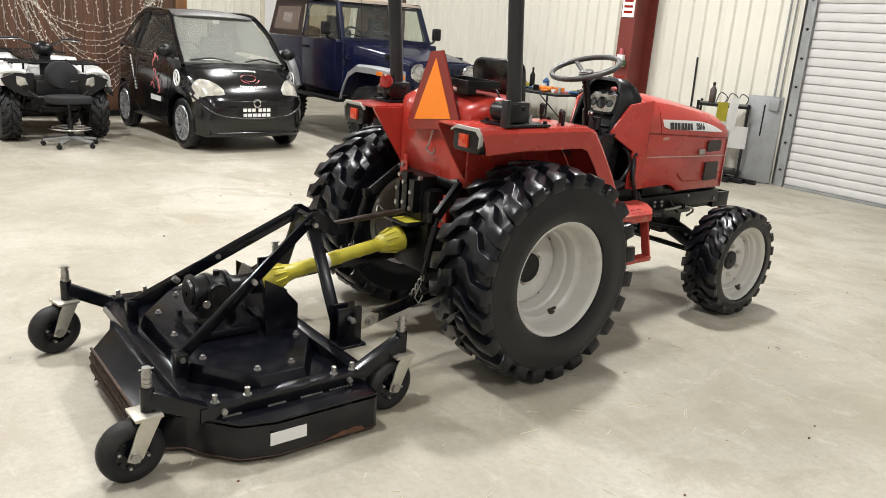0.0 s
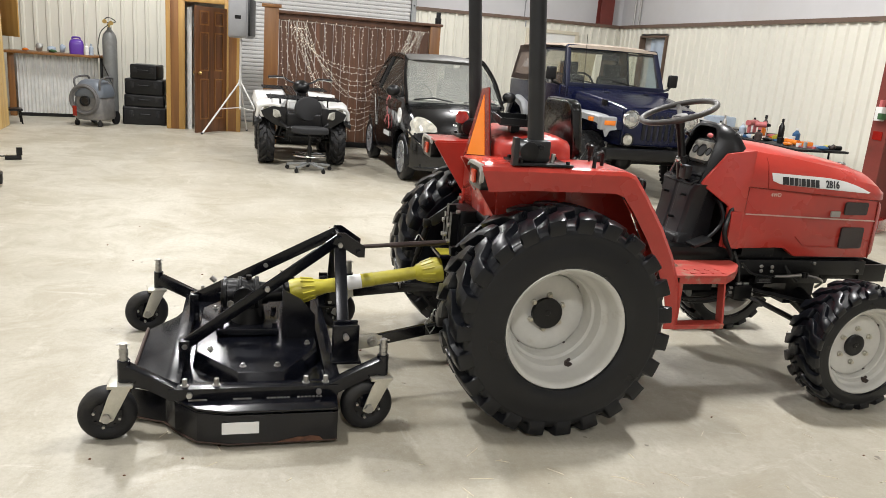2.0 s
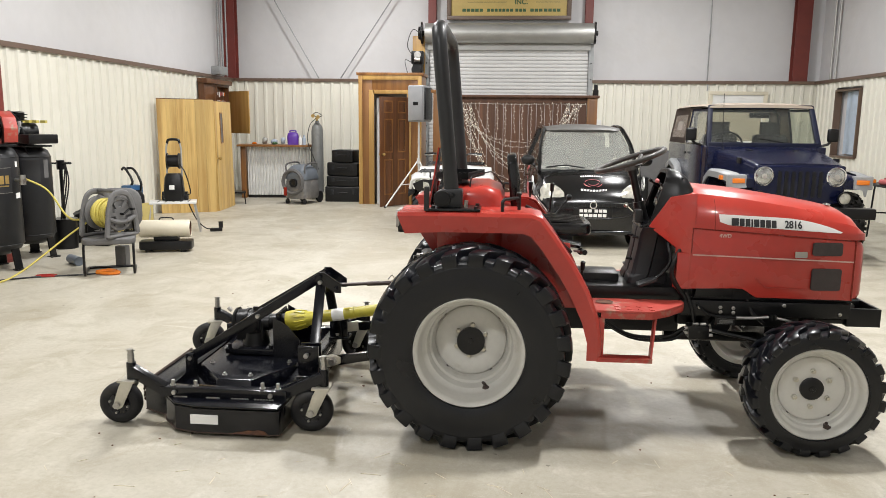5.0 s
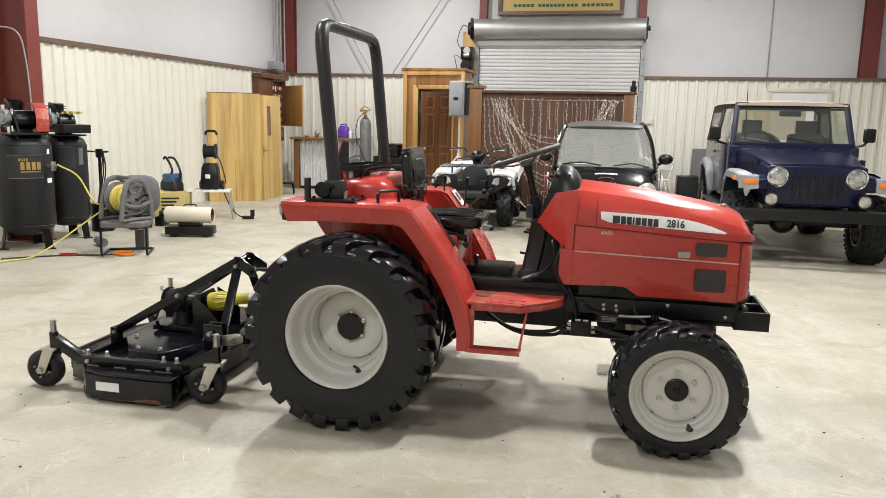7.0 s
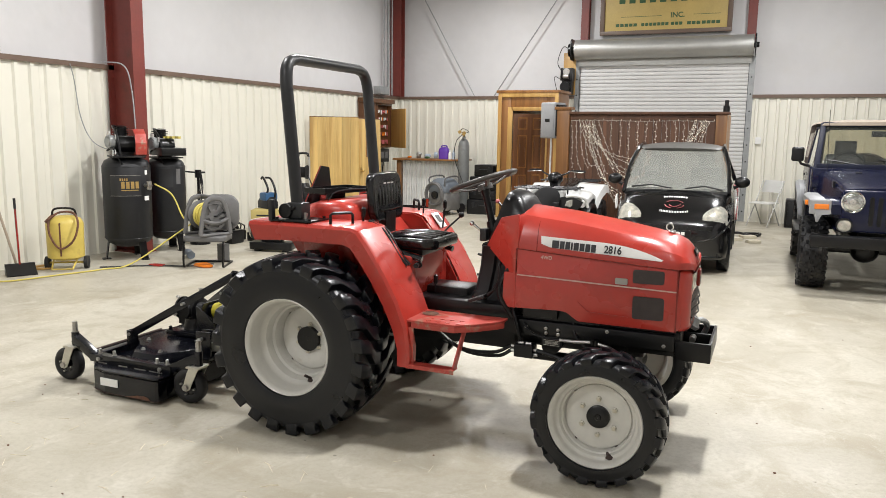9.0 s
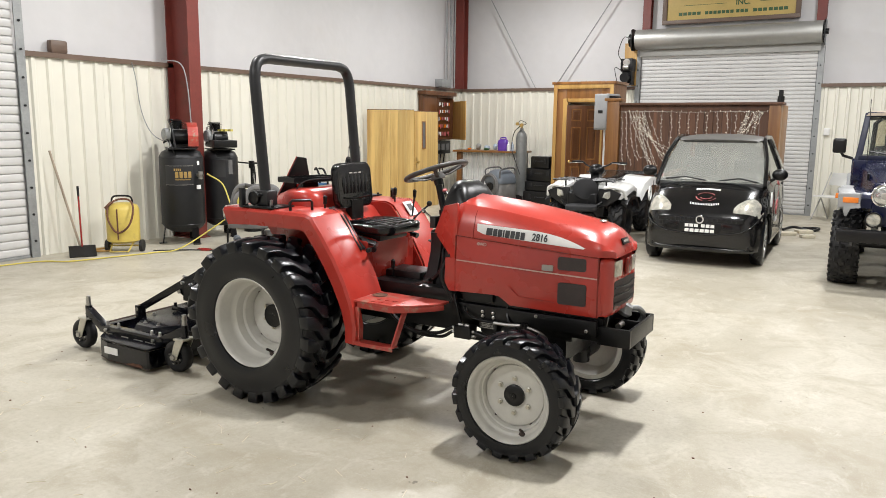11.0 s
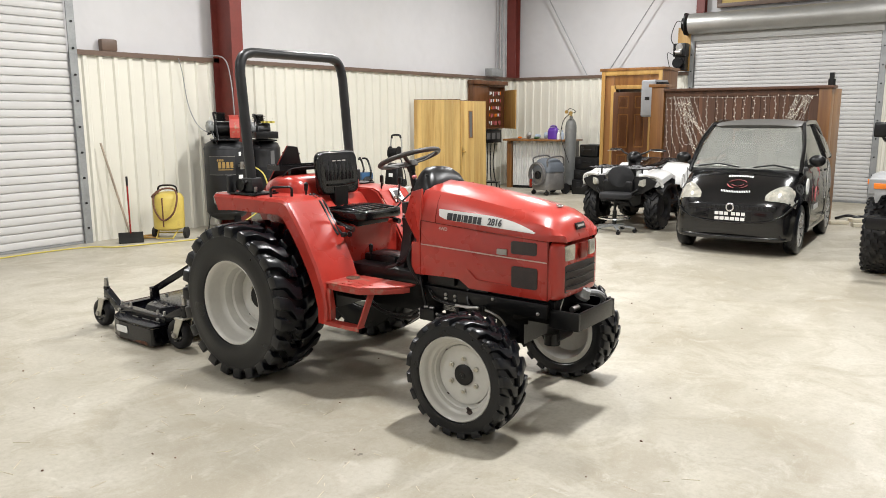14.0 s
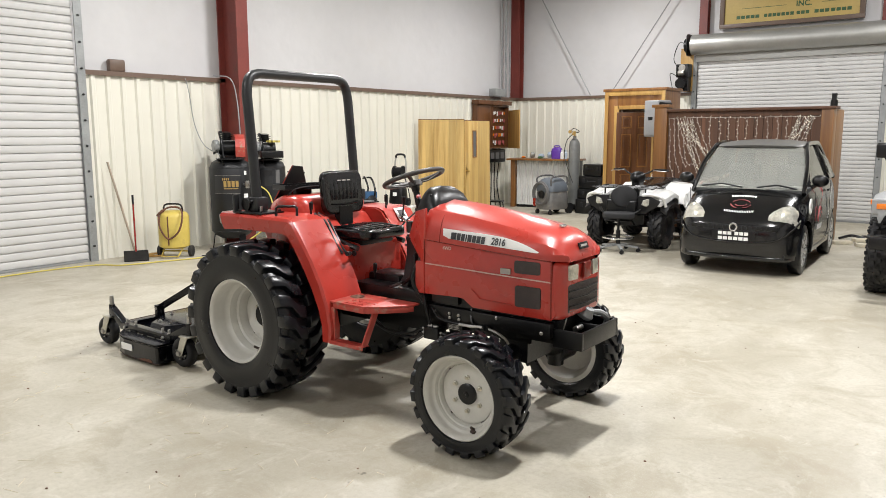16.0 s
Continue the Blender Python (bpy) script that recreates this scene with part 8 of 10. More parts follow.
    tube(bm, [(s * 0.14, -0.05, 0.30), (s * 0.36, 0, 0.33)], 0.02, 6)
    tube(bm, [(s * 0.14, 0.1, 0.45), (s * 0.36, 0.02, 0.38)], 0.018, 6)
    part("suspension_arm", bm, M_IRON, qd)
    bm = B()
    cyl(bm, (s * 0.30, 0.02, 0.36), (s * 0.20, 0.05, 0.68), 0.032, n=10)
    part("shock_absorber", bm, M_BLACKMAT, qd)
    part("foot_board", bx(s * 0.34 - 0.14, s * 0.34 + 0.14, 0.40, 0.88, 0.30, 0.34, 0.01), M_BLACKMAT, qd)
bm = bx(-0.24, 0.24, -0.34, 0.0, 0.48, 0.72, 0.03)
box(bm, -0.20, 0.20, 0.0, 1.5, 0.30, 0.66)
part("frame", bm, M_BLACKMAT, qd)
bm = B()
tube(bm, [(-0.30, -0.40, 0.58), (-0.22, -0.47, 0.52), (0.22, -0.47, 0.52), (0.30, -0.40, 0.58)], 0.018, 8)
tube(bm, [(-0.2, -0.38, 0.36), (-0.2, -0.46, 0.42), (0.2, -0.46, 0.42), (0.2, -0.38, 0.36)], 0.018, 8)
part("bull_bar", bm, M_BLACKMAT, qd)
part("nose_panel", bx(-0.22, 0.22, -0.40, -0.30, 0.50, 0.70, 0.03, 3), M_BLACKMAT, qd)
bm = B()
for x in (-0.42, -0.22, 0.0, 0.22, 0.42):
    tube(bm, [(x, -0.34, 0.86), (x * 0.96, 0.10, 0.88)], 0.011, 6)
for y in (-0.34, -0.12, 0.10):
    tube(bm, [(-0.46, y, 0.87), (0.46, y, 0.87)], 0.012, 6)
for s in (-1, 1):
    tube(bm, [(s * 0.30, -0.25, 0.76), (s * 0.30, -0.25, 0.87)], 0.012, 6)
part("front_rack", bm, M_BLACKMAT, qd, "black tube front rack")
bm = B()
for x in (-0.42, -0.14, 0.14, 0.42):
    tube(bm, [(x, 1.15, 0.90), (x, 1.70, 0.90)], 0.011, 6)
for y in (1.15, 1.42, 1.70):
    tube(bm, [(-0.46, y, 0.90), (0.46, y, 0.90)], 0.012, 6)
part("rear_rack", bm, M_BLACKMAT, qd)
bm = B()
ball(bm, (0, 0.22, 0.985), 0.115, 0.13, 0.095)
box(bm, -0.06, 0.06, 0.14, 0.3, 0.7, 0.95)
part("instrument_pod", bm, M_BLACKMAT, qd, "black rounded instrument pod")
bm = B()
loft(bm, [[(x, y, z) for x, z in rrect(0, zz, 2 * w, 0.14, 0.05)] for y, w, zz in ((0.38, 0.10, 0.80), (0.5, 0.14, 0.80), (0.9, 0.17, 0.82), (1.25, 0.18, 0.86))])
part("saddle", bm, M_LEATHER, qd, "black saddle")
bm = bx(-0.16, 0.16, 0.15, 0.45, 0.66, 0.80, 0.03)
part("tank_cover", bm, M_WHITEPL, qd)

# --- the shop stool in front of it
so = thing("swivel_stool", pose(1.95, 9.28, 0), "black cloth swivel stool with chrome foot ring", "stool")
bm = B()
prism(bm, rrect(0, 0, 0.43, 0.40, 0.14, 5), "z", 0.0, 0.075)
part("seat", bevel(bm, 0.022, 3, 50), M_FABRIC, so, "black cloth seat", pose(0, 0, 0.47, 0, 0, 20))
bm = B()
secs = []
for y, k in ((0, 0.92), (0.02, 1.0), (0.06, 1.0), (0.08, 0.9)):
    secs.append([(x * k, y - 0.6 * x * x, z * k + 0.74) for x, z in [(0.18 * math.cos(t), 0.14 * math.sin(t) + (0.02 if math.sin(t) > 0 else 0)) for t in (2 * math.pi * i / 20 for i in range(20))]])
loft(bm, secs)
part("backrest", bm, M_FABRIC, so, "rounded black cloth backrest", pose(-0.01, 0.17, 0.0, 0, 0, 18), 60)
bm = bx(-0.03, 0.03, 0.18, 0.20, 0.47, 0.72)
part("back_support", bm, M_BLACKMAT, so)
bm = B()
cyl(bm, (0, 0, 0.09), (0, 0, 0.30), 0.03)
cyl(bm, (0, 0, 0.30), (0, 0, 0.47), 0.018)
part("column", bm, M_BLACKMAT, so)
bm = B()
tube(bm, [(0.21 * math.cos(t), 0.21 * math.sin(t), 0.20) for t in (2 * math.pi * i / 32 for i in range(32))], 0.011, 8, ring=True)
for k in range(3):
    t = 2 * math.pi * k / 3
    tube(bm, [(0, 0, 0.19), (0.21 * math.cos(t), 0.21 * math.sin(t), 0.20)], 0.008, 6)
part("foot_ring", bm, M_CHROME, so, "chrome foot ring")
for k in range(5):
    t = 2 * math.pi * k / 5 + 0.3
    bm = B()
    bar(bm, (0, 0, 0.10), (0.28 * math.cos(t), 0.28 * math.sin(t), 0.065), 0.04, 0.025)
    lg = part("leg", bevel(bm, 0.004), M_DULLGALV, so, "grey metal star leg")
    bm = B()
    cyl(bm, (0.28 * math.cos(t), 0.28 * math.sin(t) - 0.02, 0.027), (0.28 * math.cos(t), 0.28 * math.sin(t) + 0.02, 0.027), 0.026, n=12)
    box(bm, 0.28 * math.cos(t) - 0.01, 0.28 * math.cos(t) + 0.01, 0.28 * math.sin(t) - 0.01, 0.28 * math.sin(t) + 0.01, 0.03, 0.07)
    part("castor", bm, M_BLACKMAT, lg)


# along the left wall
def tank_compressor(m, r, h, label, marks_on=True, turn=0):
    co = thing("air_compressor", m, label, "compressor", "air compressors")
    bm = B()
    z0 = 0.16
    lathe(bm, (0, 0, z0), (0, 0, 1), [(0, 0.02), (0.0, r * 0.55), (0.05, r * 0.86), (0.11, r), (h - 0.13, r), (h - 0.06, r * 0.88), (h - 0.01, r * 0.55), (h, 0.02)], 40)
    tk = part("tank", bm, M_GREYPL, co, "charcoal grey upright air tank", angle=60)
    bm = B()
    for zz in (z0 + 0.11, z0 + h - 0.13):
        tube(bm, [((r + 0.001) * math.cos(t), (r + 0.001) * math.sin(t), zz) for t in (2 * math.pi * i / 40 for i in range(40))], 0.004, 5, ring=True)
    part("weld_seam", bm, M_GREYPL, tk)
    for k in range(3):
        t = 2 * math.pi * k / 3 + 0.5
        bm = B()
        bar(bm, (r * 0.80 * math.cos(t), r * 0.80 * math.sin(t), z0 + 0.16), (r * 0.98 * math.cos(t), r * 0.98 * math.sin(t), 0.0), 0.10, 0.015, (math.cos(t), math.sin(t), 0))
        box(bm, r * 0.98 * math.cos(t) - 0.05, r * 0.98 * math.cos(t) + 0.05, r * 0.98 * math.sin(t) - 0.05, r * 0.98 * math.sin(t) + 0.05, 0, 0.012)
        part("foot", bm, M_IRON, co)
    zt = z0 + h
    part("platform", bx(-r * 0.75, r * 1.05, -r * 0.65, r * 0.65, zt - 0.02, zt, 0.004), M_IRON, co)
    bm = bx(-r * 0.70, -r * 0.10, -r * 0.45, r * 0.35, zt + 0.02, zt + 0.20, 0.02)
    cyl(bm, (-r * 0.58, -r * 0.1, zt + 0.18), (-r * 0.64, -r * 0.1, zt + 0.36), 0.065, 0.06)
    cyl(bm, (-r * 0.22, -r * 0.1, zt + 0.18), (-r * 0.10, -r * 0.1, zt + 0.36), 0.065, 0.06)
    for k in range(5):
        cyl(bm, (-r * 0.58 - 0.008 * k, -r * 0.1, zt + 0.205 + 0.03 * k), (-r * 0.58 - 0.008 * k, -r * 0.1, zt + 0.215 + 0.03 * k), 0.085, n=14)
        cyl(bm, (-r * 0.22 + 0.01 * k, -r * 0.1, zt + 0.205 + 0.03 * k), (-r * 0.22 + 0.01 * k, -r * 0.1, zt + 0.215 + 0.03 * k), 0.085, n=14)
    part("pump", bm, M_IRON, co, "black finned twin pump")
    bm = B()
    cyl(bm, (r * 0.15, -r * 0.5, zt + 0.14), (r * 0.15, r * 0.4, zt + 0.14), 0.10, n=20)
    cyl(bm, (r * 0.15, -r * 0.56, zt + 0.14), (r * 0.15, -r * 0.5, zt + 0.14), 0.085, n=20)
    box(bm, r * 0.05, r * 0.25, -r * 0.4, r * 0.3, zt, zt + 0.06)
    part("motor", bm, M_IRON, co, "black electric motor")
    bm = B()
    lathe(bm, (r * 0.30, -r * 0.56, zt + 0.17), (0.35, -1, 0), [(0, 0.085), (0.05, 0.085), (0.06, 0.075), (0.05, 0.055), (0.062, 0.05), (0.062, 0.002)], 20)
    part("air_filter", bm, M_DULLGALV, co, "round grey intake filter")
    for a, b in (((-0.05, -r * 0.6, zt + 0.24), (0.09, -r * 0.62, zt + 0.30)), ((0.16, -r * 0.5, zt + 0.02), (0.26, -r * 0.52, zt + 0.08)), ((r * 0.55, -r * 0.45, zt + 0.20), (r * 0.78, -r * 0.46, zt + 0.26))):
        part("label", bx(a[0], b[0], min(a[1], b[1]) - 0.004, min(a[1], b[1]), a[2], b[2]), M_WHITE, co)
    bm = B()
    tube(bm, smooth_line([(-r * 0.6, -r * 0.1, zt + 0.34), (-r * 0.2, -r * 0.45, zt + 0.36), (r * 0.5, -r * 0.4, zt + 0.26), (r * 0.8, -r * 0.3, zt + 0.0)]), 0.014, 8)
    tube(bm, smooth_line([(-r * 0.3, -r * 0.4, zt + 0.12), (r * 0.1, -r * 0.75, zt + 0.06), (r * 0.6, -r * 0.6, zt + 0.1), (r * 0.9, -r * 0.3, zt - 0.1)]), 0.010, 8)
    part("delivery_pipe", bm, M_IRON, co)
    bm = B()
    for k in range(-2, 3):
        box(bm, r * 0.15 - 0.03, r * 0.15 + 0.03, r * 0.12 * k - 0.02, r * 0.12 * k + 0.02, zt + 0.239, zt + 0.242)
    part("motor_tag", bm, M_WHITE, co)
    return co, r, zt


co, r, zt = tank_compressor(pose(-2.62, 6.28, 0, 0, 0, -35), 0.285, 1.13, "tall charcoal upright air compressor with red belt guard")
bm = B()
prism(bm, [(0.300, zt + 0.02), (0.325, zt + 0.16), (0.28, zt + 0.27), (0.16, zt + 0.33), (-0.10, zt + 0.33), (-0.10, zt + 0.315), (0.15, zt + 0.315), (0.26, zt + 0.255), (0.305, zt + 0.15), (0.28, zt + 0.02)], "y", 0.07, 0.20)
part("belt_guard", bevel(bm, 0.004), M_REDWORN, co, "red sheet belt guard")
bm = B()
prism(bm, [(0.285, zt), (0.31, zt + 0.15), (0.26, zt + 0.25), (0.15, zt + 0.31), (-0.10, zt + 0.31), (-0.10, zt)], "y", 0.19, 0.196)
part("guard_mesh", bm, M_IRON, co)


def wrapped(u0, u1, z0, z1, r, k=1.004, n=8):
    """A label that lies round a tank, from angle u0 to u1 (degrees)."""
    bm = B()
    loft(bm, [[(r * k * math.cos(radians(u0 + (u1 - u0) * i / n)), r * k * math.sin(radians(u0 + (u1 - u0) * i / n)), z) for i in range(n + 1)] for z in (z0, z1)], False, False)
    return bm


lb = part("nameplate", wrapped(-50, 25, 0.80, 1.06, r), M_INK, co, "black nameplate with gold writing")
bm = B()
for a in (wrapped(-50, 25, 0.803, 0.806, r, 1.008), wrapped(-50, 25, 1.054, 1.057, r, 1.008)):
    me_ = bpy.data.meshes.new("t")
    a.to_mesh(me_)
    bm.from_mesh(me_)
    a.free()
    bpy.data.meshes.remove(me_)
part("border", bm, M_GREYPAINT, lb)
bm = B()
for u in range(4):
    for a in (wrapped(-22 + 11 * u, -14 + 11 * u, 0.895, 0.98, r, 1.01), wrapped(-25 + 5 * u, -22 + 5 * u, 0.99, 1.02, r, 1.01)):
        me_ = bpy.data.meshes.new("t")
        a.to_mesh(me_)
        bm.from_mesh(me_)
        a.free()
        bpy.data.meshes.remove(me_)
a = wrapped(-22, 18, 0.868, 0.880, r, 1.01)
me_ = bpy.data.meshes.new("t")
a.to_mesh(me_)
bm.from_mesh(me_)
a.free()
part("gold_writing", bm, M_COPPER, lb)
for u, z in ((38, 1.06), (42, 0.74), (34, 0.74), (-2, 1.245)):
    part("tag", wrapped(u, u + 9, z, z + 0.055, r, 1.006, 3) if z < 1.2 else bx(0.10, 0.20, -0.17, -0.165, zt + 0.0, zt + 0.07), M_WHITE, co)
bm = B()
cyl(bm, (r * 0.8, r * 0.6, 0.93), (r * 1.15, r * 0.8, 0.93), 0.02, n=10)
cyl(bm, (r * 1.05, r * 0.74, 0.88), (r * 1.05, r * 0.74, 0.98), 0.03, n=10)
part("valve", bm, M_STEEL, co)

co2, r2, zt2 = tank_compressor(pose(-2.70, 7.03, 0, 0, 0, -30), 0.255, 1.10, "second charcoal upright air compressor with labels")
part("label_plate", wrapped(-35, 5, 0.86, 1.10, r2), M_INK, co2)
part("label_plate", wrapped(15, 30, 0.90, 1.10, r2), M_MIDGREY, co2, "grey data plate")
bm = bx(-0.15, 0.42, -0.16, 0.16, zt2 + 0.02, zt2 + 0.12, 0.01)
part("motor_cover", bm, M_IRON, co2)
bm = B()
for k in range(5):
    box(bm, -0.1 + 0.08 * k, -0.04 + 0.08 * k, -0.02, 0.02, zt2 + 0.24, zt2 + 0.27, pose(0, 0, 0, 0, 0, 7 * k))
part("yellow_rag", bm, M_HOSE, co2)

# yellow hose from the tank across the floor to the reel
bm = B()
tube(bm, smooth_line([(-2.40, 6.52, 0.93), (-2.20, 6.60, 0.80), (-1.95, 6.5, 0.55), (-1.75, 6.38, 0.52), (-1.52, 6.35, 0.60), (-1.42, 6.34, 0.70)], 8), 0.010, 8)
solo("air_hose", bm, M_HOSE, Matrix(), "yellow air hose from compressor to reel", "hose")
bm = B()
tube(bm, smooth_line([(-1.45, 6.36, 0.62), (-1.75, 6.25, 0.40), (-2.05, 5.75, 0.05), (-2.2, 5.45, 0.013), (-2.35, 4.95, 0.013), (-2.5, 4.5, 0.013), (-2.8, 4.25, 0.013), (-2.9, 3.4, 0.013), (-2.75, 2.2, 0.013)], 8), 0.009, 8)
solo("floor_hose", bm, M_HOSE, Matrix(), "yellow hose lying along the floor", "hose")
bm = B()
tube(bm, smooth_line([(-2.35, 5.55, 0.01), (-2.0, 5.85, 0.01), (-1.75, 5.98, 0.01), (-1.5, 6.1, 0.01), (-1.35, 6.35, 0.01)], 8), 0.008, 6)
solo("power_cord", bm, M_GREYPL, Matrix(), "grey power cord on the floor", "cable")

# column clutter: yellow sandblaster, broom, dustpan, wood scraps
yb = thing("abrasive_blaster", pose(-2.62, 5.33, 0, 0, 0, -55), "dirty yellow pressure tank on two wheels with hose", "tank")
bm = B()
lathe(bm, (0, 0, 0.12), (0, 0, 1), [(0, 0.02), (0.0, 0.14), (0.03, 0.195), (0.42, 0.20), (0.47, 0.175), (0.50, 0.11), (0.51, 0.02)], 32)
part("tank", bm, M_YELLOW, yb, "scratched yellow tank", angle=60)
for s in (-1, 1):
    bm = B()
    cyl(bm, (-0.03, s * 0.19, 0.075), (-0.03, s * 0.23, 0.075), 0.075, n=18)
    part("wheel", bm, M_TYREOLD, yb)
bm = B()
tube(bm, [(-0.03, -0.2, 0.075), (-0.03, 0.2, 0.075)], 0.012, 6)
tube(bm, [(0.0, -0.13, 0.15), (0.19, -0.11, 0.03), (0.19, 0.11, 0.03), (0.0, 0.13, 0.15)], 0.012, 6)
part("frame", bm, M_YELLOW, yb)
bm = B()
tube(bm, smooth_line([(0, -0.13, 0.58), (0, -0.11, 0.69), (0, 0, 0.71), (0, 0.11, 0.69), (0, 0.13, 0.58)]), 0.012, 8)
part("handle", bm, M_IRON, yb)
bm = B()
tube(bm, smooth_line([(0.05, -0.10, 0.62), (0.16, -0.12, 0.58), (0.215, -0.10, 0.42), (0.215, 0.0, 0.27), (0.21, 0.14, 0.36), (0.18, 0.19, 0.55), (0.08, 0.12, 0.66), (0.1, -0.02, 0.67), (0.18, -0.12, 0.6)]), 0.012, 8)
cyl(bm, (0.08, -0.10, 0.63), (0.13, -0.16, 0.56), 0.022, n=8)
part("blast_hose", bm, M_RUST, yb, "brown hose coiled on the front")
bm = bx(0.19, 0.204, -0.008, 0.008, 0.18, 0.56)
part("stay", bm, M_RUST, yb)

bm = B()
cyl(bm, (-2.98, 4.98, 0.02), (-3.12, 4.74, 1.27), 0.014, n=8)
solo("wooden_pole", bm, M_POLE, Matrix(), "bare wooden pole leaning on the wall lining", "pole")
dp = thing("dustpan", pose(-2.78, 4.86, 0, 0, 0, 60), "black lobby dustpan with red handle", "dustpan")
bm = B()
loft(bm, [[(-0.15, -0.13, 0.004), (0.15, -0.13, 0.004), (0.15, -0.13, 0.012), (-0.15, -0.13, 0.012)], [(-0.15, 0.02, 0.006), (0.15, 0.02, 0.006), (0.15, 0.02, 0.10), (-0.15, 0.02, 0.10)], [(-0.15, 0.05, 0.02), (0.15, 0.05, 0.02), (0.15, 0.05, 0.12), (-0.15, 0.05, 0.12)]])
part("pan", bm, M_BLACKMAT, dp)
bm = B()
cyl(bm, (0, 0.04, 0.10), (0.0, 0.12, 0.74), 0.011, n=8)
hn = part("handle", bm, M_TAIL, dp, "red handle")
bm = B()
cyl(bm, (0.0, 0.118, 0.72), (0.0, 0.132, 0.84), 0.014, n=8)
part("grip", bm, M_BLACKMAT, hn)
for a, b in (((-2.95, 5.0, 0.015), (-2.75, 5.25, 0.015)), ((-3.0, 5.1, 0.015), (-2.85, 5.3, 0.04))):
    bm = B()
    bar(bm, a, b, 0.05, 0.02)
    solo("wood_offcut", bevel(bm, 0.002), M_OAK, Matrix(), "small wooden offcut on the floor", "wood")

# grease gun pump stand
gp = thing("grease_pump", pose(-2.66, 7.62, 0), "black drum pump with hanging hoses", "pump")
bm = B()
cyl(bm, (0, 0, 0), (0, 0, 0.34), 0.14, n=20)
cyl(bm, (0, 0, 0.34), (0, 0, 0.36), 0.15, n=20)
part("drum", bm, M_IRON, gp)
bm = B()
cyl(bm, (0, 0, 0.36), (0, 0, 0.95), 0.02, n=10)
cyl(bm, (0, 0, 0.95), (0, 0, 1.06), 0.045, n=12)
tube(bm, [(-0.02, 0, 1.02), (0.16, -0.05, 1.03)], 0.015, 6)
tube(bm, [(-0.28, 0, 1.03), (-0.02, 0, 1.02)], 0.012, 6)
part("pump", bm, M_IRON, gp)
bm = B()
for k in range(3):
    tube(bm, smooth_line([(0.08, -0.03, 1.02), (0.06 + 0.03 * k, -0.05, 0.8), (0.03 + 0.02 * k, -0.08, 0.5), (0.02, -0.1, 0.36)]), 0.008, 6)
part("hose", bm, M_BLACKMAT, gp)
for x, y, z, s in ((-2.3, 7.9, 0.0, 0.13), (-2.75, 8.15, 0.0, 0.17), (-2.45, 8.2, 0, 0.10), (-2.2, 8.25, 0, 0.09), (-2.9, 8.45, 0, 0.14)):
    bm = bx(-s, s, -s * 0.7, s * 0.7, 0, s * 1.5, 0.02)
    cyl(bm, (0, 0, s * 1.5), (s * 0.4, 0, s * 2.2), s * 0.3, n=10)
    tube(bm, smooth_line([(-s, 0, s), (-s * 1.3, 0, s * 2), (0, 0, s * 2.4), (s, 0, s * 1.4)]), 0.01, 6)
    solo("machine_part", bm, M_IRON, pose(x, y, z, 0, 0, 40 * x), "dark greasy machine part on the floor", "machine part", "machine parts")

# hose reel sitting on a cantilever chair
ch = thing("cantilever_chair", pose(-1.38, 6.30, 0, 0, 0, 25), "grey padded visitor chair with black sled frame", "chair")
bm = B()
prism(bm, rrect(0, 0, 0.50, 0.46, 0.09, 5), "z", 0.31, 0.375)
part("seat", bevel(bm, 0.02, 3, 50), M_MIDGREY, ch, "grey padded seat")
bm = B()
secs = []
for y, k in ((0, 0.94), (0.015, 1.0), (0.04, 1.0), (0.055, 0.9)):
    secs.append([(x * k, y + 0.25 * x * x, z * k + 0.62) for x, z in rrect(0, 0, 0.44, 0.44, 0.14, 5)])
loft(bm, secs)
part("backrest", bm, M_MIDGREY, ch, "grey padded backrest", pose(0.10, 0.22, 0, 0, 0, 0), 60)
for s in (-1, 1):
    bm = B()
    tube(bm, smooth_line([(s * 0.23, 0.22, 0.50), (s * 0.23, 0.22, 0.33), (s * 0.23, 0.12, 0.31)], 4) + [Vector((s * 0.23, -0.18, 0.31))] + smooth_line([(s * 0.23, -0.21, 0.29), (s * 0.23, -0.22, 0.2), (s * 0.23, -0.23, 0.04), (s * 0.23, -0.20, 0.015)], 4) + [Vector((s * 0.23, 0.20, 0.014))], 0.013, 8)
    part("frame_rail", bm, M_IRON, ch)
bm = B()
tube(bm, [(-0.23, 0.20, 0.014), (0.23, 0.20, 0.014)], 0.013, 8)
part("frame_rail", bm, M_IRON, ch)
hr = thing("hose_reel", pose(-1.36, 6.28, 0.375, 0, 0, -18), "grey plastic hose reel full of yellow hose", "hose reel")
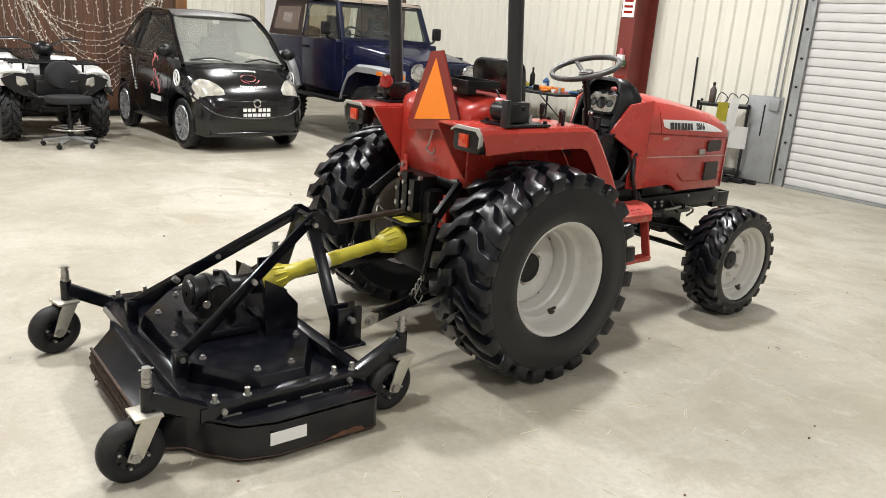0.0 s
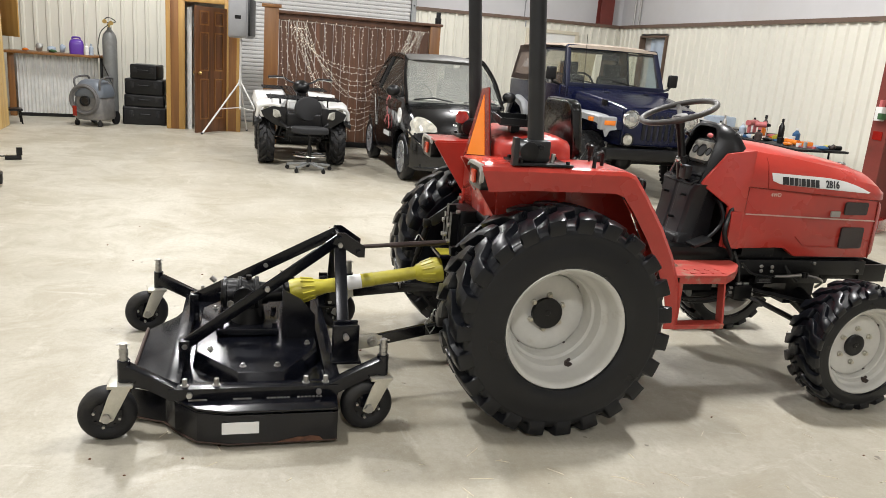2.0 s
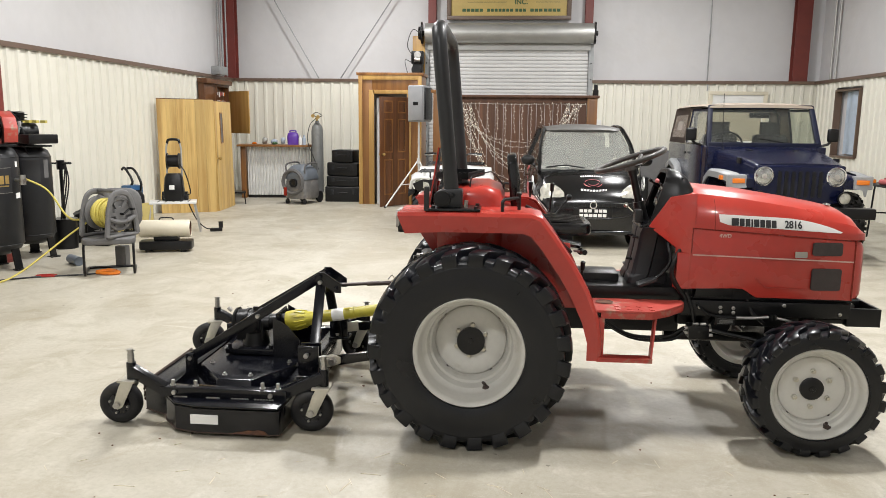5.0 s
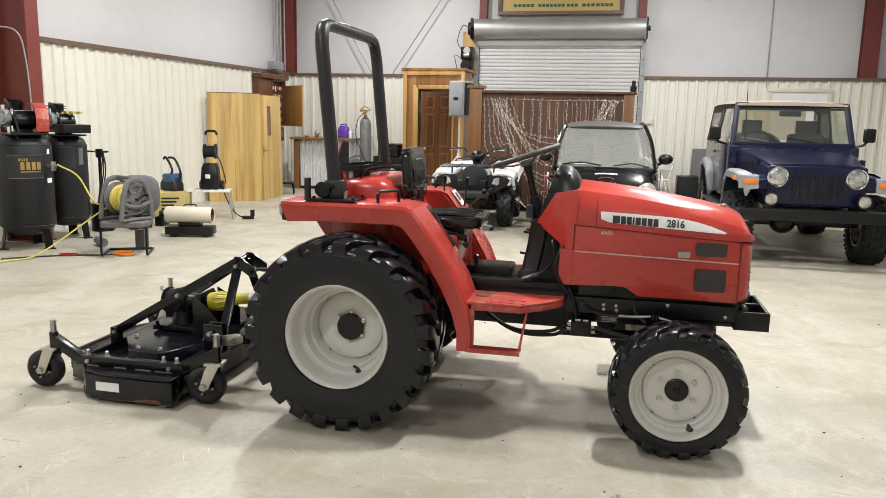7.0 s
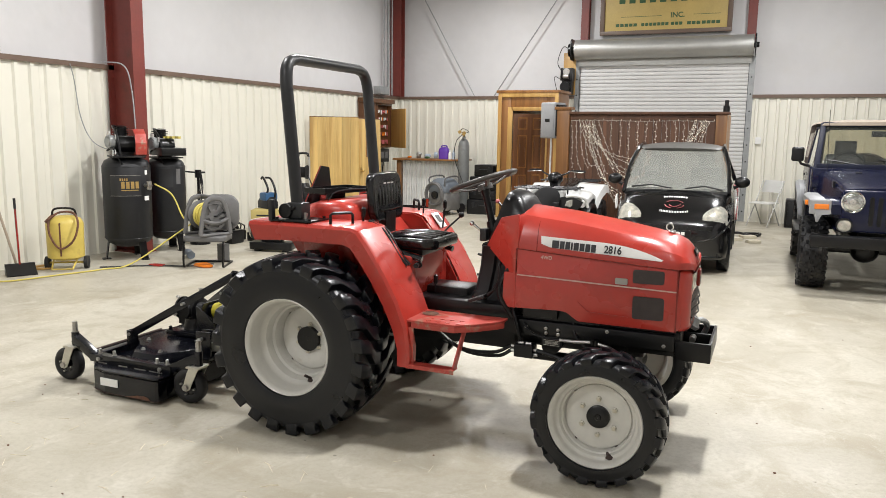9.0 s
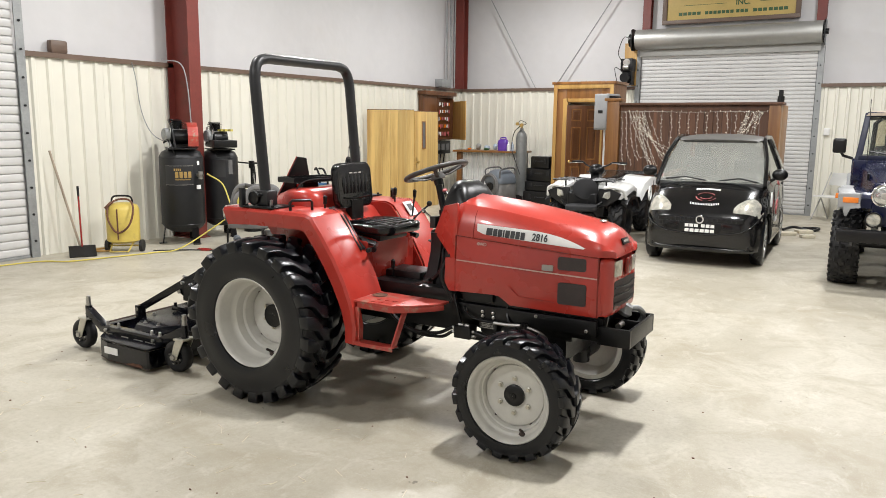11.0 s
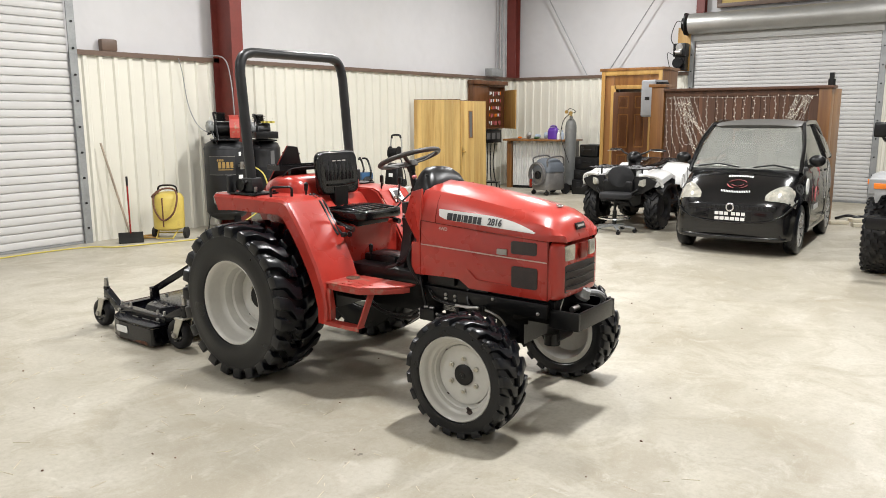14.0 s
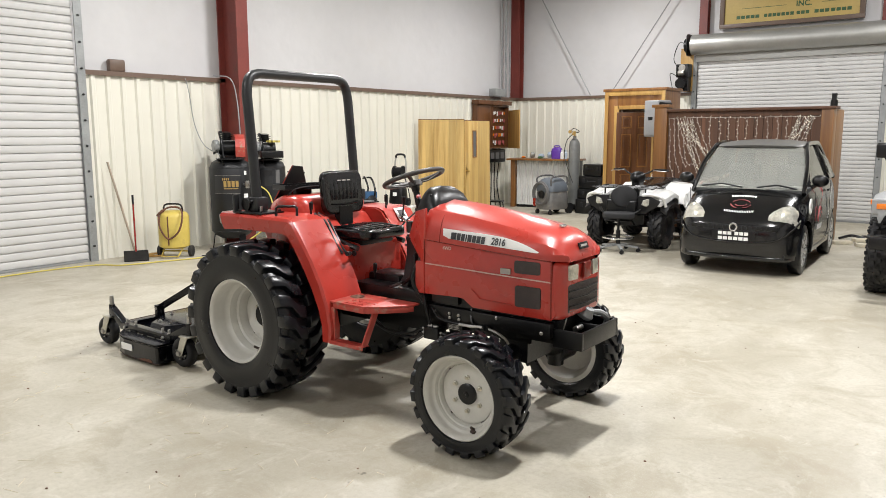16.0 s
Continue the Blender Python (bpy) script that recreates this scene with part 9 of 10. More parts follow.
for s in (-1, 1):
    bm = B()
    lathe(bm, (s * 0.125, 0.0, 0.235), (s, 0, 0), [(0, 0.05), (0.0, 0.155), (0.012, 0.175), (0.03, 0.17), (0.034, 0.145), (0.018, 0.14), (0.018, 0.08), (0.034, 0.07), (0.034, 0.002)], 32)
    dsc = part("side_disc", bm, M_MIDGREY, hr, "grey spoked side disc")
    for k in range(6):
        t = 2 * math.pi * k / 6
        bm = B()
        bar(bm, (s * 0.152, 0.07 * math.cos(t), 0.235 + 0.07 * math.sin(t)), (s * 0.152, 0.142 * math.cos(t), 0.235 + 0.142 * math.sin(t)), 0.035, 0.02, (1, 0, 0))
        part("spoke", bm, M_MIDGREY, dsc)
    bm = B()
    tube(bm, smooth_line([(s * 0.17, -0.20, 0.02), (s * 0.172, -0.165, 0.25), (s * 0.165, -0.09, 0.43), (s * 0.165, 0.09, 0.43), (s * 0.172, 0.165, 0.25), (s * 0.17, 0.20, 0.02)]), 0.030, 8, 0.02)
    tube(bm, smooth_line([(s * 0.17, -0.17, 0.20), (s * 0.175, -0.06, 0.16), (s * 0.175, 0.06, 0.16), (s * 0.17, 0.17, 0.20)]), 0.024, 8)
    tube(bm, [(s * 0.17, -0.2, 0.018), (s * 0.17, 0.2, 0.018)], 0.018, 8)
    part("stand_side", bm, M_MIDGREY, hr)
bm = B()
for j, rr in enumerate((0.128, 0.133, 0.138, 0.131)):
    for k in range(8):
        u = -0.105 + 0.03 * k
        if j == 0 or k % 4 == j:
            tube(bm, [(u, (rr - 0.012 * (j == 0)) * math.cos(t), 0.235 + (rr - 0.012 * (j == 0)) * math.sin(t)) for t in (2 * math.pi * i / 28 for i in range(28))], 0.016, 6, ring=True)
tagged(part("coiled_hose", bm, M_HOSE, hr, "coiled yellow hose"), kind="stuff")
bm = B()
tube(bm, [(-0.16, 0.02, 0.46), (0.16, 0.02, 0.46)], 0.02, 8)
part("carry_handle", bm, M_MIDGREY, hr)
bm = B()
tube(bm, [(0.15, 0, 0.235), (0.20, 0, 0.235), (0.20, 0.08, 0.28), (0.26, 0.08, 0.28)], 0.013, 8)
part("crank", bm, M_BLACKMAT, hr)
bm = B()
cyl(bm, (-0.02, 0, 0), (0.02, 0.24, 0), 0.05, n=14)
solo("grey_canister", bm, M_SLATEBLUE, pose(-1.85, 6.55, 0.05, 0, 0, 60), "small slate grey canister lying on floor", "canister")
bm = bx(-0.06, 0.06, -0.05, 0.05, 0, 0.22, 0.015)
solo("grey_jug", bm, M_MIDGREY, pose(-1.42, 6.62, 0), "small grey jug on the floor", "jug")
bm = B()
tube(bm, smooth_line([(-0.12, 0, 0.02), (0, 0.05, 0.03), (0.12, 0, 0.02), (0.05, -0.06, 0.02), (-0.1, -0.03, 0.02)]), 0.018, 8)
solo("orange_tool", bm, M_AMBER, pose(-1.35, 6.17, 0.0), "small orange tool on the floor", "tool")
bm = B()
tube(bm, smooth_line([(-0.09, 0, 0.012), (-0.05, 0.03, 0.012), (0.06, 0.03, 0.012), (0.09, 0, 0.012), (0.05, -0.03, 0.012), (-0.07, -0.03, 0.012), (-0.09, 0, 0.012)]), 0.012, 8)
solo("red_clamp", bm, M_TAIL, pose(-1.87, 5.96, 0.0, 0, 0, 15), "red clamp lying on the floor", "clamp")

# torpedo heater
ht = thing("torpedo_heater", pose(-1.37, 7.58, 0, 0, 0, 14), "cream torpedo heater on a dark tank", "heater")
bm = B()
prism(bm, rrect(0, 0, 0.60, 0.26, 0.05, 4), "z", 0.03, 0.13)
part("fuel_tank", bevel(bm, 0.015, 2, 50), M_BLACKMAT, ht, "black fuel tank")
for x in (-0.2, 0.2):
    part("foot", bx(x - 0.03, x + 0.03, -0.1, 0.1, 0.0, 0.03), M_BLACKMAT, ht)
part("cradle", bx(-0.14, 0.14, -0.06, 0.06, 0.13, 0.185, 0.01), M_BLACKMAT, ht)
bm = B()
lathe(bm, (-0.30, 0, 0.27), (1, 0, 0), [(0, 0.06), (0.0, 0.095), (0.02, 0.105), (0.56, 0.105), (0.58, 0.10), (0.58, 0.088), (0.40, 0.085), (0.40, 0.01)], 32)
part("barrel", bm, M_CREAM, ht, "cream enamel barrel")
bm = B()
lathe(bm, (0.12, 0, 0.27), (1, 0, 0), [(0, 0.084), (0.155, 0.084), (0.155, 0.080), (0.02, 0.08)], 28)
part("burner_tube", bm, M_RUST, ht)
bm = B()
tube(bm, smooth_line([(-0.08, 0, 0.375), (-0.05, 0, 0.40), (0.06, 0, 0.40), (0.09, 0, 0.375)]), 0.008, 6)
part("handle", bm, M_BLACKMAT, ht)

# folding work platform carrying the pressure washer
sp = thing("work_platform", pose(-1.98, 9.15, 0, 0, 0, 22), "white paint-splashed folding work platform", "step stool")
part("deck", bx(-0.31, 0.31, -0.17, 0.17, 0.40, 0.43, 0.006), M_WHITEPL, sp, "white splashed deck")
for sx in (-1, 1):
    for sy in (-1, 1):
        bm = B()
        bar(bm, (sx * 0.28, sy * 0.15, 0.40), (sx * 0.35, sy * 0.17, 0.0), 0.03, 0.02)
        part("leg", bm, M_GALV, sp)
    bm = B()
    bar(bm, (sx * 0.315, -0.16, 0.2), (sx * 0.315, 0.16, 0.2), 0.02, 0.03)
    part("leg_brace", bm, M_GALV, sp)
bm = B()
for k in range(5):
    bar(bm, (-0.2 + 0.1 * k, -0.16, 0.432), (-0.17 + 0.1 * k, 0.16, 0.432), 0.016, 0.004)
part("splash_marks", bm, M_IRON, sp)
pw = thing("pressure_washer", pose(-1.98, 9.20, 0.433, 0, 0, 15), "black pressure washer with hose drum", "pressure washer")
bm = B()
loft(bm, [[(x, y, z) for x, y in rrect(0, 0, w, d, 0.04)] for z, w, d in ((0.0, 0.24, 0.22), (0.06, 0.27, 0.24), (0.32, 0.23, 0.20), (0.38, 0.18, 0.15))])
part("body", bm, M_BLACKMAT, pw, angle=50)
for s in (-1, 1):
    bm = B()
    tube(bm, [(s * 0.10, 0.07, 0.32), (s * 0.10, 0.09, 0.72), (s * 0.085, 0.09, 0.80)], 0.013, 8)
    part("handle_tube", bm, M_GALV, pw)
    bm = B()
    cyl(bm, (s * 0.13, 0.06, 0.05), (s * 0.17, 0.06, 0.05), 0.07, n=18)
    part("wheel", bm, M_BLACKMAT, pw)
bm = B()
tube(bm, smooth_line([(-0.085, 0.09, 0.79), (-0.06, 0.09, 0.84), (0.06, 0.09, 0.84), (0.085, 0.09, 0.79)]), 0.018, 8)
part("grip", bm, M_BLACKMAT, pw)
bm = B()
cyl(bm, (-0.085, 0.02, 0.55), (-0.07, 0.02, 0.55), 0.11, n=24)
cyl(bm, (0.07, 0.02, 0.55), (0.085, 0.02, 0.55), 0.11, n=24)
cyl(bm, (-0.07, 0.02, 0.55), (0.07, 0.02, 0.55), 0.085, n=20)
part("hose_drum", bm, M_BLACKMAT, pw)
part("badge", bx(-0.05, 0.02, -0.115, -0.105, 0.16, 0.22, 0.004), M_WHITE, pw)
bm = B()
tube(bm, smooth_line([(0.09, 0.0, 0.5), (0.16, -0.02, 0.38), (0.22, -0.02, 0.12), (0.17, 0, 0.06), (0.2, 0.02, -0.1), (0.3, 0.0, -0.3), (0.42, -0.03, -0.40), (0.5, 0.0, -0.40)]), 0.008, 6)
part("hose", bm, M_BLACKMAT, pw)
bm = bx(-0.12, 0.05, -0.03, 0.03, 0.0, 0.05, 0.012)
box(bm, 0.0, 0.06, -0.02, 0.02, 0.05, 0.14)
solo("spray_gun", bm, M_BLACKMAT, pose(-1.38, 9.25, 0.0, 0, 0, 20), "black spray gun on the floor", "spray gun")
bw = thing("blue_washer", pose(-2.55, 9.08, 0.40, 0, 0, -20), "small blue and grey pressure washer", "pressure washer")
bm = B()
loft(bm, [[(x, y, z) for x, y in rrect(0, 0, w, d, 0.05)] for z, w, d in ((0.0, 0.34, 0.2), (0.10, 0.34, 0.2), (0.20, 0.22, 0.15))])
part("body", bm, M_GREYPL, bw, angle=50)
bm = B()
tube(bm, smooth_line([(-0.02, -0.06, 0.18), (0.10, -0.06, 0.30), (-0.04, -0.05, 0.48), (-0.10, -0.05, 0.46)]), 0.017, 8)
tube(bm, smooth_line([(0.10, 0.06, 0.14), (0.14, 0.05, 0.28), (0.02, 0.05, 0.46), (-0.06, 0.0, 0.48)]), 0.017, 8)
part("handle", bm, M_BLACKMAT, bw)
part("cover", bx(-0.08, 0.12, -0.11, 0.11, 0.12, 0.25, 0.03), M_BLUE, bw, "blue cover")
bm = bx(-0.24, 0.24, -0.17, 0.17, 0, 0.395, 0.006)
ct = solo("carton", bm, M_CARDBOARD, pose(-2.45, 8.95, 0, 0, 0, 25), "closed yellow cardboard carton", "box")
bm = B()
for k in range(4):
    box(bm, -0.15, 0.1 - 0.04 * k, -0.1735, -0.172, 0.30 - 0.05 * k, 0.325 - 0.05 * k)
part("writing_bars", bm, M_INK, ct)

# two old oak door leaves leaning by the wall
def leaf(m, w, h, label, window):
    d = thing("oak_door_leaf", m, label, "door", "loose oak doors")
    n = 6
    for k in range(n):
        bm = bx(-w / 2 + w / n * k + 0.0008, -w / 2 + w / n * (k + 1) - 0.0008, -0.022, 0.022, 0, h, 0.002, 1)
        part("plank", bm, M_OAKPALE, d)
    part("top_edge", bx(-w / 2, w / 2, -0.021, 0.021, h, h + 0.012), M_DOORWOOD, d)
    if window:
        bm = B()
        for a in ((-0.075, -0.055, 1.15, 1.68), (0.055, 0.075, 1.15, 1.68), (-0.055, 0.055, 1.15, 1.17), (-0.055, 0.055, 1.66, 1.68)):
            box(bm, -0.135 + a[0], -0.135 + a[1], -0.032, -0.022, a[2], a[3])
        part("window_frame", bm, M_OAKDK, d)
        part("pane", bx(-0.135 - 0.055, -0.135 + 0.055, -0.026, -0.0225, 1.17, 1.66), M_MIDGREY, d)
        bm = B()
        cyl(bm, (-w * 0.465, -0.022, 0.90), (-w * 0.465, -0.07, 0.90), 0.012, n=8)
        ball(bm, (-w * 0.465, -0.075, 0.90), 0.028)
        box(bm, -w * 0.465 - 0.03, -w * 0.465 + 0.03, -0.028, -0.022, 0.84, 0.98)
        part("door_knob", bm, M_COPPER, d)
    return d


leaf(pose(-2.675, 11.30, 0.0, -1.0, 0, 28), 0.90, 1.885, "tall honey oak door leaf leaning on the wall", False)
leaf(pose(-2.315, 12.04, 0.0, -1.0, 0, 94.5), 0.97, 1.865, "honey oak door leaf with slim window and knob", True)

# key cabinet with open door, small wall boxes near the corner
kc = thing("key_cabinet", pose(XL + 0.03, 13.70, 0, 0, 0, 90), "dark wooden wall key cabinet standing open, full of tags", "cabinet")
bm = B()
for a in ((-0.06, -0.02, 1.33, 2.20), (0.58, 0.62, 1.33, 2.20), (-0.06, 0.62, 1.29, 1.33), (-0.06, 0.62, 2.20, 2.24)):
    box(bm, a[0], a[1], -0.13, 0.0, a[2], a[3])
box(bm, -0.02, 0.58, -0.03, 0.0, 1.33, 2.20)
part("carcass", bevel(bm, 0.004), M_DOORWOOD, kc, "dark brown carcass")
part("cornice", bx(-0.67, 0.66, -0.19, 0.0, 2.24, 2.33, 0.012), M_DOORWOOD, kc, "dark brown cornice")
part("side_panel", bx(-0.64, -0.062, -0.12, 0.0, 1.29, 2.24, 0.006), M_DOORWOOD, kc)
part("door", bx(-0.012, 0.012, -0.70, 0.0, 1.29, 2.13, 0.006), M_OAK, kc, "open oak door", pose(0.61, -0.13, 0, 0, 0, -37))
rnd = random.Random(4)
for row in range(5):
    part("rail", bx(-0.01, 0.57, -0.06, -0.03, 1.46 + 0.16 * row, 1.475 + 0.16 * row), M_DOORWOOD, kc)
    for k in range(8):
        x = 0.02 + 0.072 * k + rnd.uniform(-0.015, 0.015)
        hgt = rnd.uniform(0.05, 0.10)
        part("key_tag", bx(x - 0.016, x + 0.016, -0.075, -0.065, 1.46 + 0.16 * row - hgt, 1.46 + 0.16 * row), (M_WHITE, M_WHITE, M_PINK, M_AMBER)[rnd.randrange(4)], kc)
bm = bx(-0.35, 0.35, -0.16, 0, 0.98, 1.26, 0.01)
bx_ = solo("switch_box", bm, M_BLACKMAT, pose(XL + 0.03, 13.80, 0, 0, 0, 90), "black switch box under the cabinet", "switch box")
bm = B()
for k in range(3):
    box(bm, -0.25 + 0.2 * k, -0.12 + 0.2 * k, -0.168, -0.16, 1.06, 1.2)
part("switch", bm, M_MIDGREY, bx_)
bm = bx(-0.2, 0.2, -0.18, 0.0, 0.0, 0.16, 0.008)
solo("junction_box", bm, M_DULLGALV, pose(XL + 0.06, 13.86, TRIM + 0.014, 0, 0, 90), "grey junction box on the trim ledge", "junction box")
for k in range(3):
    bm = B()
    tube(bm, smooth_line([(XL + 0.10 + 0.04 * k, 13.7 + 0.1 * k, 1.0), (XL + 0.12, 13.68 + 0.12 * k, 0.5), (XL + 0.1 + 0.06 * k, 13.7 + 0.1 * k, 0.02)]), 0.012, 6)
    solo("hanging_cable", bm, M_BLACKMAT, Matrix(), "black cable hanging down the wall", "cable", "hanging cables")


# along the back wall
bn = thing("bar_counter", pose(-1.95, 14.05, 0, 0, 0, 10), "counter with wooden top and corrugated steel front", "counter")
part("top", bx(-0.80, 0.82, -0.20, 0.42, 1.035, 1.075, 0.006), M_OAKDK, bn, "varnished wooden top")
bm = B()
n = 22
line = []
for i in range(n * 6 + 1):
    u = -0.62 + 1.24 * i / (n * 6)
    line.append((u, -0.015 + 0.012 * math.sin(2 * math.pi * i / 6)))
prism(bm, line + [(x, y + 0.003) for x, y in reversed(line)], "z", 0.06, 1.03)
part("corrugated_front", bm, M_CORRUGATED, bn, "corrugated galvanised front")
for x in (-0.70, 0.70):
    part("end_panel", bx(x - 0.05, x + 0.05, -0.06, 0.40, 0, 1.035, 0.006), M_OAKDK if x < 0 else M_GREYPL, bn)
part("kick_board", bx(-0.62, 0.62, 0.0, 0.02, 0, 0.06), M_BLACKMAT, bn)
solo("metal_bench", (lambda bm: (box(bm, -0.33, 0.33, -0.14, 0.14, 0.20, 0.23), [tube(bm, [(sx * 0.3, sy * 0.12, 0.2), (sx * 0.32, sy * 0.13, 0.0)], 0.012, 6) for sx in (-1, 1) for sy in (-1, 1)], bm)[2])(B()), M_IRON, pose(-2.55, 12.75, 0, 0, 0, 20), "low dark metal bench", "bench")
bm = B()
loft(bm, [[(x, y, z) for x, y in rrect(0, 0, w, w * 0.8, 0.05)] for z, w in ((0, 0.22), (0.16, 0.23), (0.22, 0.20), (0.25, 0.12))])
pj = solo("purple_jug", bm, M_PURPLE, pose(-1.66, 14.10, 1.076, 0, 0, 10), "purple plastic jug on the counter", "jug", angle=50)
bm = B()
tube(bm, smooth_line([(-0.06, 0, 0.23), (-0.05, 0, 0.275), (0.05, 0, 0.275), (0.06, 0, 0.23)]), 0.014, 8)
part("handle", bm, M_PURPLE, pj)
for x, y, mm, w, h in ((-2.05, 14.1, M_CLOTH, 0.16, 0.10), (-2.22, 14.02, M_GALV, 0.12, 0.14), (-2.42, 13.98, M_AMBER, 0.10, 0.05), (-1.9, 14.2, M_CLOTH, 0.1, 0.14), (-2.0, 13.98, M_GREEN, 0.13, 0.05)):
    bm = B()
    ball(bm, (0, 0, h / 2), w / 2, w / 2, h / 2, 10, 7)
    for v in bm.verts:
        v.co += Vector((noise.noise(v.co * 14), noise.noise(v.co * 13 + Vector((3, 0, 0))), max(0, noise.noise(v.co * 15)))) * 0.025
        v.co.z = max(v.co.z, 0)
    solo("rag", bm, mm, pose(x, y, 1.076), "crumpled shop rag on the counter", "rag", "rags")
for x, mm in ((-1.42, M_CLOTH), (-1.48, M_WHITE)):
    bm = B()
    lathe(bm, (0, 0, 0), (0, 0, 1), [(0, 0.002), (0, 0.035), (0.13, 0.035), (0.15, 0.015), (0.19, 0.015), (0.19, 0.002)], 16)
    solo("spray_bottle", bm, mm, pose(x, 14.05 + (x + 1.42), 1.076), "small bottle on the counter", "bottle", "counter bottles")

# gas cylinder, welder cart, stacked tool cases
gc = thing("gas_cylinder", pose(-1.08, 13.78, 0.16), "tall grey shielding gas cylinder with regulator", "gas cylinder")
bm = B()
lathe(bm, (0, 0, 0), (0, 0, 1), [(0, 0.01), (0, 0.115), (1.20, 0.115), (1.28, 0.10), (1.34, 0.06), (1.36, 0.035), (1.40, 0.035), (1.40, 0.002)], 28)
part("bottle", bm, M_CYLGREY, gc, "grey steel cylinder", angle=50)
bm = B()
cyl(bm, (0, 0, 1.40), (0, 0, 1.48), 0.02, n=10)
cyl(bm, (0.0, -0.02, 1.44), (0.0, -0.10, 1.44), 0.022, n=10)
cyl(bm, (0.05, -0.10, 1.47), (0.05, -0.13, 1.47), 0.035, n=14)
cyl(bm, (-0.05, -0.10, 1.49), (-0.05, -0.13, 1.49), 0.035, n=14)
part("regulator", bm, M_COPPER, gc)
bm = B()
tube(bm, smooth_line([(0, -0.1, 1.44), (-0.12, -0.12, 1.30), (-0.16, -0.13, 1.0), (-0.05, -0.15, 0.7), (0.06, -0.16, 0.45)]), 0.008, 6)
tube(bm, smooth_line([(-0.1, 0, 1.5), (0, -0.05, 1.56), (0.1, 0.0, 1.5), (0.0, 0.05, 1.47), (-0.1, 0, 1.5)]), 0.007, 6)
part("gas_hose", bm, M_BLACKMAT, gc)
wc = thing("shop_vacuum", pose(-1.22, 13.12, 0, 0, 0, -18), "dusty grey shop vacuum on castors with a coiled hose", "vacuum cleaner")
bm = B()
loft(bm, [[(x, y, z) for x, y in rrect(0, 0, w, d, 0.09, 4)] for z, w, d in ((0.10, 0.44, 0.50), (0.14, 0.48, 0.54), (0.42, 0.46, 0.52), (0.46, 0.44, 0.50))])
part("drum", bm, M_VAC, wc, "dusty grey plastic drum", angle=50)
bm = B()
loft(bm, [[(x, y, z) for x, y in rrect(0, 0, w, d, 0.10, 4)] for z, w, d in ((0.46, 0.47, 0.53), (0.50, 0.48, 0.54), (0.62, 0.44, 0.48), (0.70, 0.34, 0.38), (0.73, 0.24, 0.28))])
hd_ = part("motor_head", bm, M_SLATEBLUE, wc, "slate grey motor head", angle=50)
for sx in (-1, 1):
    bm = B()
    tube(bm, smooth_line([(sx * 0.20, -0.22, 0.58), (sx * 0.21, -0.20, 0.74), (sx * 0.20, 0.18, 0.76), (sx * 0.20, 0.22, 0.58)]), 0.016, 8)
    part("carry_handle", bm, M_MIDGREY, hd_)
bm = B()
lathe(bm, (-0.02, -0.262, 0.40), (0, -1, 0), [(0, 0.085), (0.03, 0.080), (0.04, 0.060), (0.02, 0.050), (0.02, 0.002)], 20)
part("hose_port", bm, M_GREYPL, wc)
bm = B()
for k in range(3):
    tube(bm, [((0.19 + 0.02 * k) * math.cos(t) - 0.02, -0.29 - 0.025 * (k % 2), 0.42 + (0.20 + 0.015 * k) * math.sin(t)) for t in (2 * math.pi * i / 32 for i in range(32))], 0.020, 8, ring=True)
part("hose", bm, M_MIDGREY, wc, "ribbed grey coiled hose")
part("red_tag", bx(-0.19, -0.13, -0.345, -0.325, 0.16, 0.32, 0.006), M_TAIL, wc, "red plastic latch")
for x in (-0.19, 0.19):
    for y, rr in ((-0.22, 0.045), (0.30, 0.11)):
        bm = B()
        cyl(bm, (x - 0.02, y, rr), (x + 0.02, y, rr), rr, n=18)
        box(bm, x - 0.012, x + 0.012, y - 0.015, y + 0.015, rr, 0.16)
        part("castor", bm, M_TYREOLD, wc)
for k, (w, h, z) in enumerate(((0.70, 0.30, 0.0), (0.64, 0.20, 0.301), (0.62, 0.26, 0.502), (0.44, 0.24, 0.763))):
    tc = solo("tool_case", bx(-w / 2, w / 2, -0.22, 0.22, 0, h, 0.03, 3), M_BLACKMAT, pose(-0.53 + 0.015 * k, 13.68, z, 0, 0, 6 - 5 * k), "black plastic tool case in a stack", "tool case", "stacked tool cases")
    for x in (-w * 0.3, w * 0.3):
        part("latch", bx(x - 0.03, x + 0.03, -0.232, -0.218, h * 0.45, h * 0.8, 0.004), M_GREYPL, tc)
    bm = B()
    tube(bm, smooth_line([(-0.08, -0.22, h * 0.6), (-0.07, -0.25, h * 0.6), (0.07, -0.25, h * 0.6), (0.08, -0.22, h * 0.6)]), 0.012, 6)
    part("handle", bm, M_GREYPL, tc)

# the free-standing wooden doorway with a six-panel door ajar
dw = thing("wooden_doorway", pose(0.468, 13.16, 0, 0, 0, 0) @ Matrix.Diagonal((0.90, 1, 1.017, 1)), "free-standing varnished wooden door booth", "door frame")
for x0, x1 in ((-0.66, -0.38), (0.40, 0.66)):
    part("side_panel", bx(x0, x1, 0.0, 0.05, 0, 2.36, 0.004), M_OAKDK, dw, "varnished panel beside the door")
part("head_panel", bx(-0.38, 0.40, 0.0, 0.05, 2.07, 2.36, 0.004), M_OAKDK, dw)
part("return_panel", bx(0.61, 0.66, 0.05, 0.75, 0, 2.36, 0.004), M_OAKDK, dw)
part("return_panel", bx(-0.66, -0.61, 0.05, 0.75, 0, 2.36, 0.004), M_OAKDK, dw)
bm = bx(-0.70, 0.70, -0.03, 0.78, 2.36, 2.41, 0.006)
part("cornice", bm, M_OAKDK, dw)
